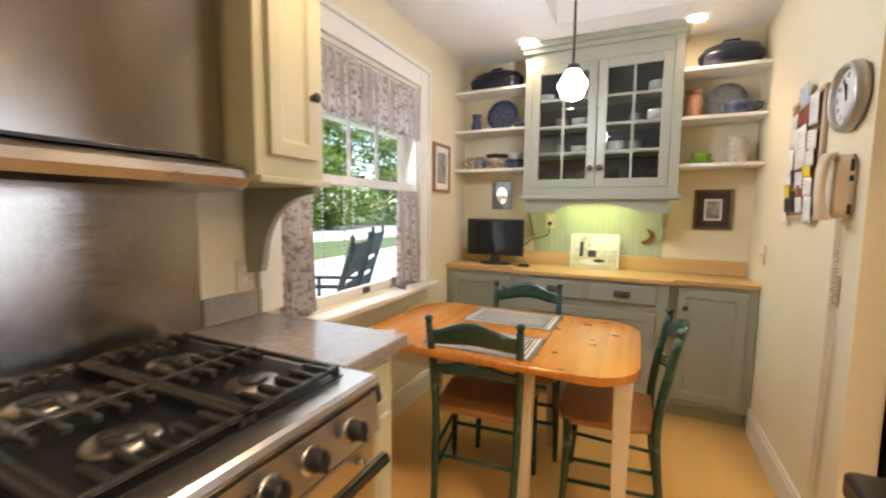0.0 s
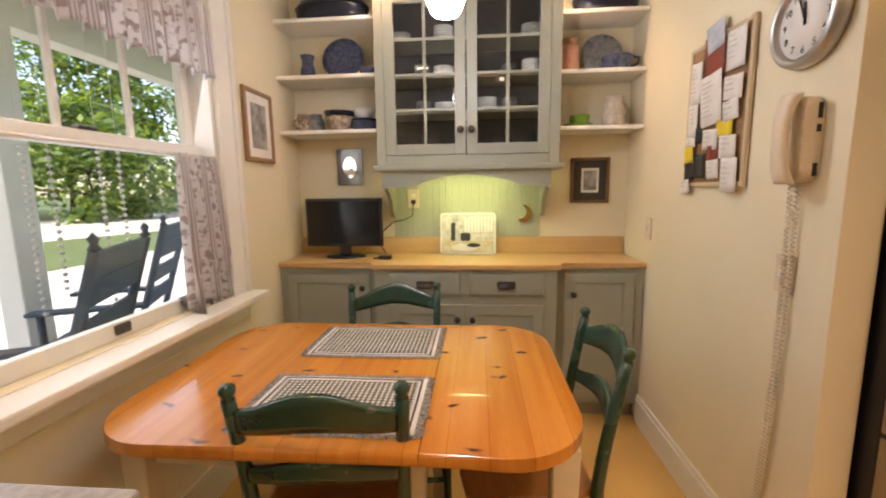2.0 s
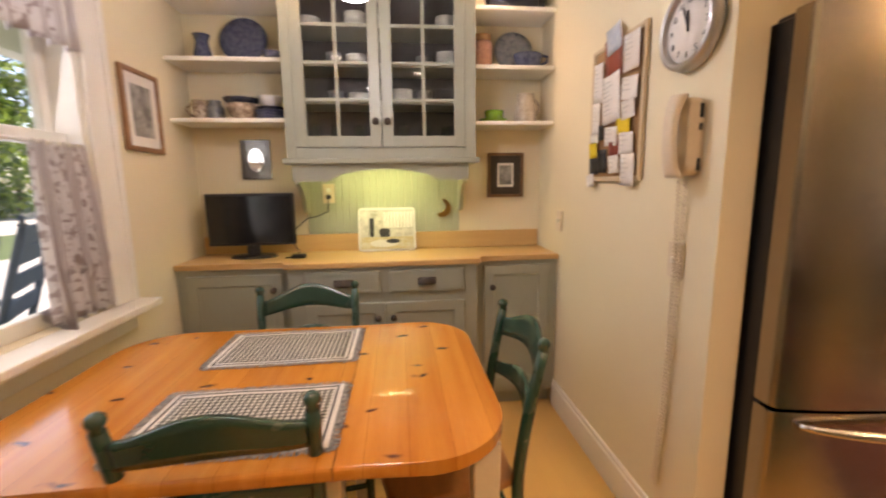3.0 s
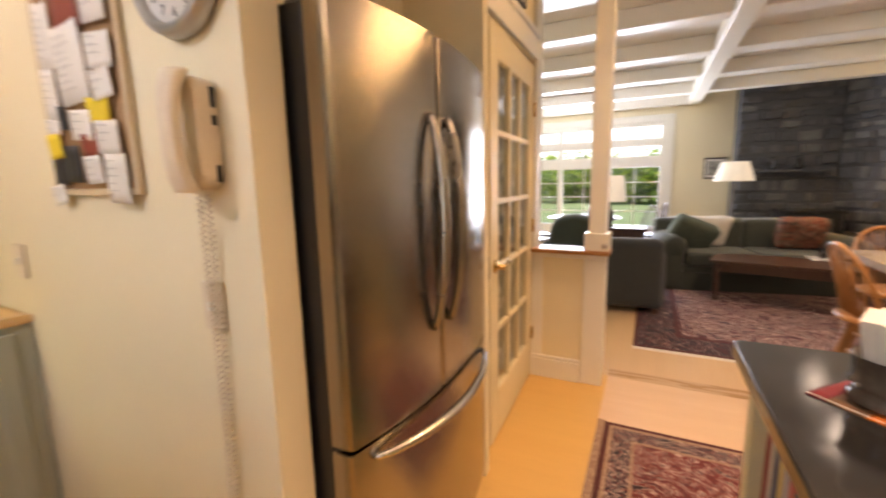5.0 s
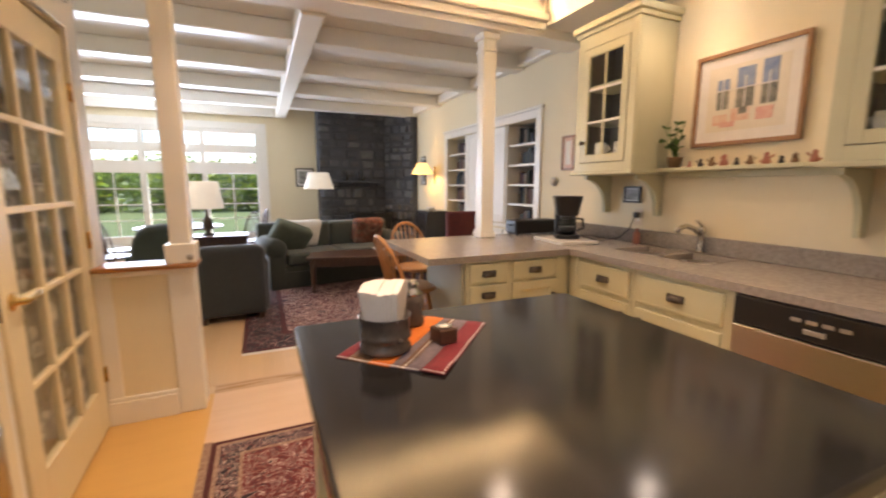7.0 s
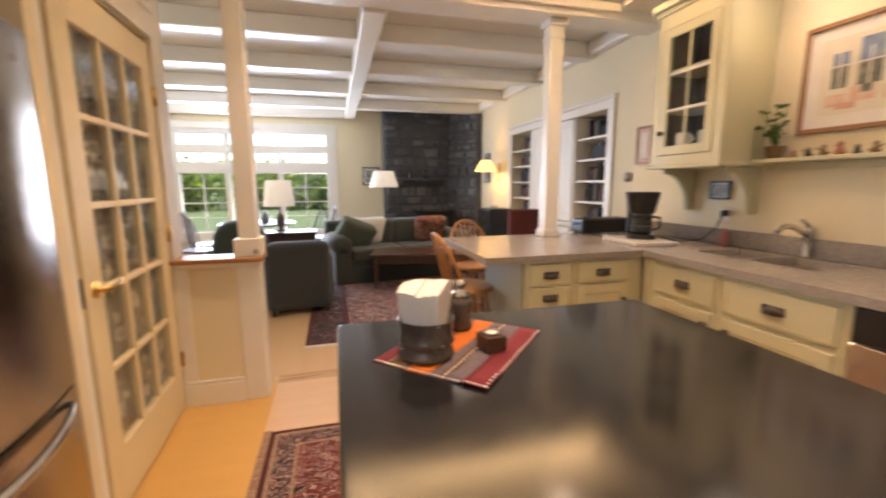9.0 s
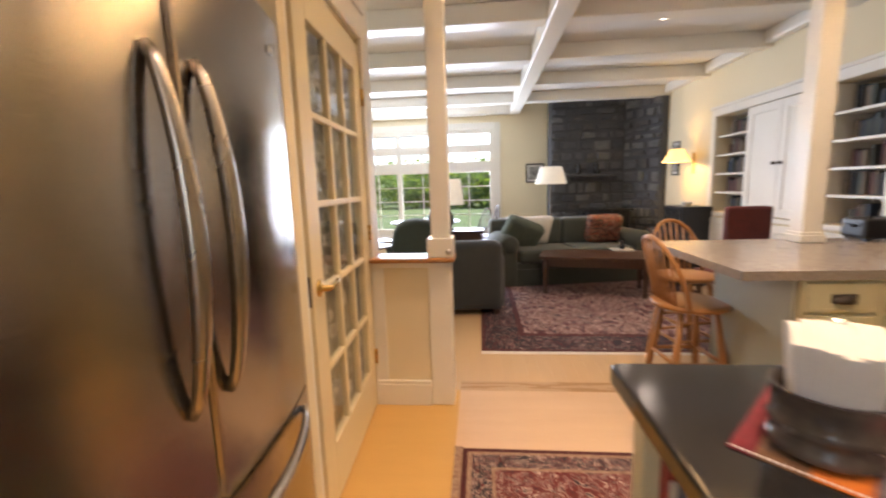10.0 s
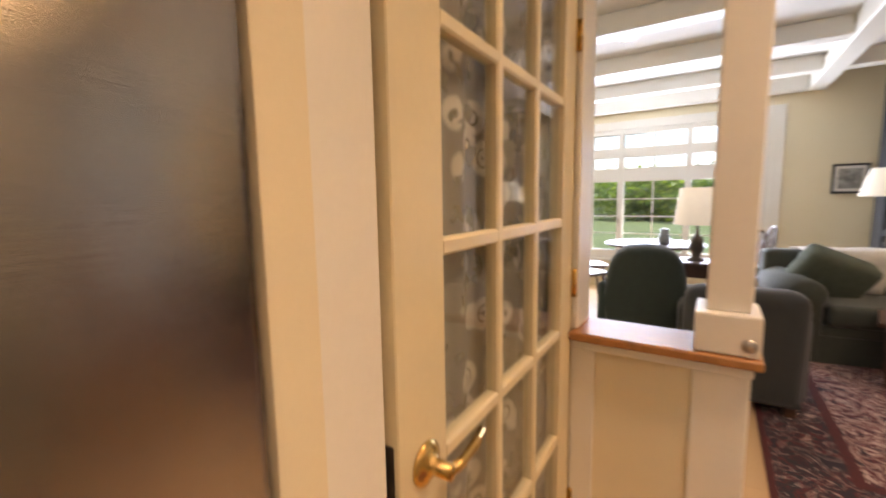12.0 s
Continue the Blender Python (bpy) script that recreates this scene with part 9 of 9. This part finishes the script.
rk = rocker()
rk.matrix_basis = pose(-2.36, 3.98, -0.03, 0, 0, -66)
copy_thing(rk, pose(-1.72, 2.84, -0.03, 0, 0, -66))
BEADM = glass_material("clear_bead", (0.85, 0.95, 0.95))
for i, (y, z1) in enumerate(((3.17, 0.75), (3.29, 0.85), (3.56, 0.72), (3.69, 0.80))):
    t = thing("bead_string", -1.88, y, z1, "string of clear glass beads hanging at the porch", "bead string", "bead strings")
    part("thread", tube([(-1.88, y, z1), (-1.88, y, 2.62)], 0.0012, 4), WHITE, t)
    bm = bmesh.new()
    z = z1
    while z < 1.60:
        merge(bm, lathe([(0, -0.011), (0.010, -0.006), (0.012, 0), (0.010, 0.006), (0, 0.011)], -1.88, y, 8), Matrix.Translation((0, 0, z)))
        z += 0.036
    tagged(part("beads", bm, CHINA, t), kind="stuff")


def tree(x, y, h, r, seed, nleaf=2600, lo=0.25, big=1.0):
    rr = random.Random(seed)
    t = thing("tree", x, y, -0.55, "leafy green deciduous tree at the wood's edge", "tree", "trees round the house")
    z0 = -0.55
    pts = [(x + 0.25 * math.sin(i * 0.9 + seed), y + 0.2 * math.cos(i * 1.1 + seed), z0 + h * 0.75 * i / 6) for i in range(7)]
    bm = tube(pts, 0.2, 8, radii=[0.028 * h * (1 - 0.12 * i) * 0.5 for i in range(7)])
    cl = []
    for k in range(34):
        a, q = rr.uniform(0, 6.283), rr.uniform(0.15, 1.0)
        zz = rr.uniform(lo, 1.0)
        rad = r * q * math.sqrt(max(0.05, 1 - ((zz - 0.55) / 0.6) ** 2))
        cl.append(Vector((x + rad * math.cos(a), y + rad * math.sin(a), z0 + h * zz)))
    for c in cl[:9]:
        k = rr.randint(2, 5)
        merge(bm, tube([pts[k], (Vector(pts[k]) + c) / 2 + Vector((0, 0, 0.3)), c], 0.05, 5, radii=[0.09, 0.05, 0.02]))
    part("trunk", bm, BARK, t)
    for g in range(3):
        n = nleaf // 3
        vs, fs = [], []
        for i in range(n):
            c = cl[rr.randrange(len(cl))]
            p = c + Vector((rr.gauss(0, 0.42), rr.gauss(0, 0.42), rr.gauss(0, 0.32))) * (r / 3.0)
            s = rr.uniform(0.07, 0.17) * big
            u = Vector((rr.uniform(-1, 1), rr.uniform(-1, 1), rr.uniform(-0.5, 0.5))).normalized()
            v = u.cross(Vector((rr.uniform(-1, 1), rr.uniform(-1, 1), rr.uniform(-1, 1)))).normalized()
            b0 = len(vs)
            vs += [tuple(p - u * s), tuple(p + v * s * 0.5), tuple(p + u * s), tuple(p - v * s * 0.5)]
            fs.append((b0, b0 + 1, b0 + 2, b0 + 3))
        me = bpy.data.meshes.new("crown")
        o = offset_of(t)
        me.from_pydata([(a - o.x, b - o.y, c - o.z) for a, b, c in vs], [], fs)
        me.materials.append(LEAVES[g])
        ob = new("crown", me)
        ob.parent = t
        tagged(ob, kind="stuff")
    return t


for i, (x, y, h, r) in enumerate(((-16, 9, 9, 3.6), (-18, 14, 10, 4), (-20, 20, 11, 4.2), (-15, 19, 8, 3.2), (-14, 24, 9, 3.6), (-22, 7, 11, 4.4), (-19, 2, 10, 4), (-17, 27, 10, 4), (-24, 13, 12, 4.6), (-25, 22, 12, 4.8), (-20, -5, 10, 4), (-13.5, 14.5, 4.2, 2.4))):
    tree(x * 1.95, y * 1.95, h * 1.7, r * 1.7, 40 + i, 4200, 0.05, 2.4)
for i, (x, y, h, r) in enumerate(((36, 12, 3.0, 3.4), (38, 6, 3.3, 3.6), (36, 0.5, 3.0, 3.4), (40, 18, 3.4, 3.8), (46, 10, 3.8, 4.4), (46, 2, 3.6, 4.2), (44, 24, 3.8, 4.0), (34, 17, 2.8, 3.0))):
    tree(x, y, h, r, 80 + i, 3600, 0.05, 1.9)

# ---------- strip floor of the living room ----------
PLANKS = []
for n, c in (("pale", (0.60, 0.41, 0.225)), ("honey", (0.585, 0.395, 0.215)), ("blond", (0.595, 0.405, 0.222))):
    PLANKS.append(material("maple_strip_%s" % n, c, 0.36, rgb2=[v * 0.95 for v in c], scale=3, fine=45, bump=0.0, stretch=(9, 0.8, 1), rough_var=0.02))
fr = random.Random(21)
W_, X_NEAR = 0.083, 5.0
plank_mesh = {}


def plank_me(length, k):
    """One bevelled strip of a given length, shared by all its likes."""
    if (length, k) not in plank_mesh:
        bm = B(-W_ / 2 + 0.0006, W_ / 2 - 0.0006, -length / 2 + 0.0006, length / 2 - 0.0006, 0.0, 0.004, bev=0.0008)
        me = bpy.data.meshes.new("plank")
        bm.to_mesh(me)
        bm.free()
        me.materials.append(PLANKS[k])
        plank_mesh[(length, k)] = me
    return plank_mesh[(length, k)]


rest = [bmesh.new() for _ in PLANKS]
y = -0.87 + W_ / 2
while y < 5.05:
    x = 3.50 - fr.choice((0.0, 0.3, 0.6, 0.9))
    while x < XF - 0.02:
        length, k = fr.choice((0.9, 1.2, 1.5)), fr.randrange(3)
        x0, x1 = max(x, 3.503), min(x + length, XF - 0.005)
        if x1 - x0 > 0.05:
            if x0 < X_NEAR:
                ob = new("plank", plank_me(round(x1 - x0, 3), k))
                ob.parent = lfl
                ob.matrix_basis = Matrix.Translation(-offset_of(lfl)) @ pose((x0 + x1) / 2, y, -0.004, 0, 0, 90)
            else:
                box(rest[k], x0 + 0.0006, x1 - 0.0006, y - W_ / 2 + 0.0006, y + W_ / 2 - 0.0006, -0.0035, 0.0)
        x += length
    y += W_
for k in range(3):
    ob = part("far_planks", rest[k], PLANKS[k], lfl)
    tagged(ob, kind="stuff")
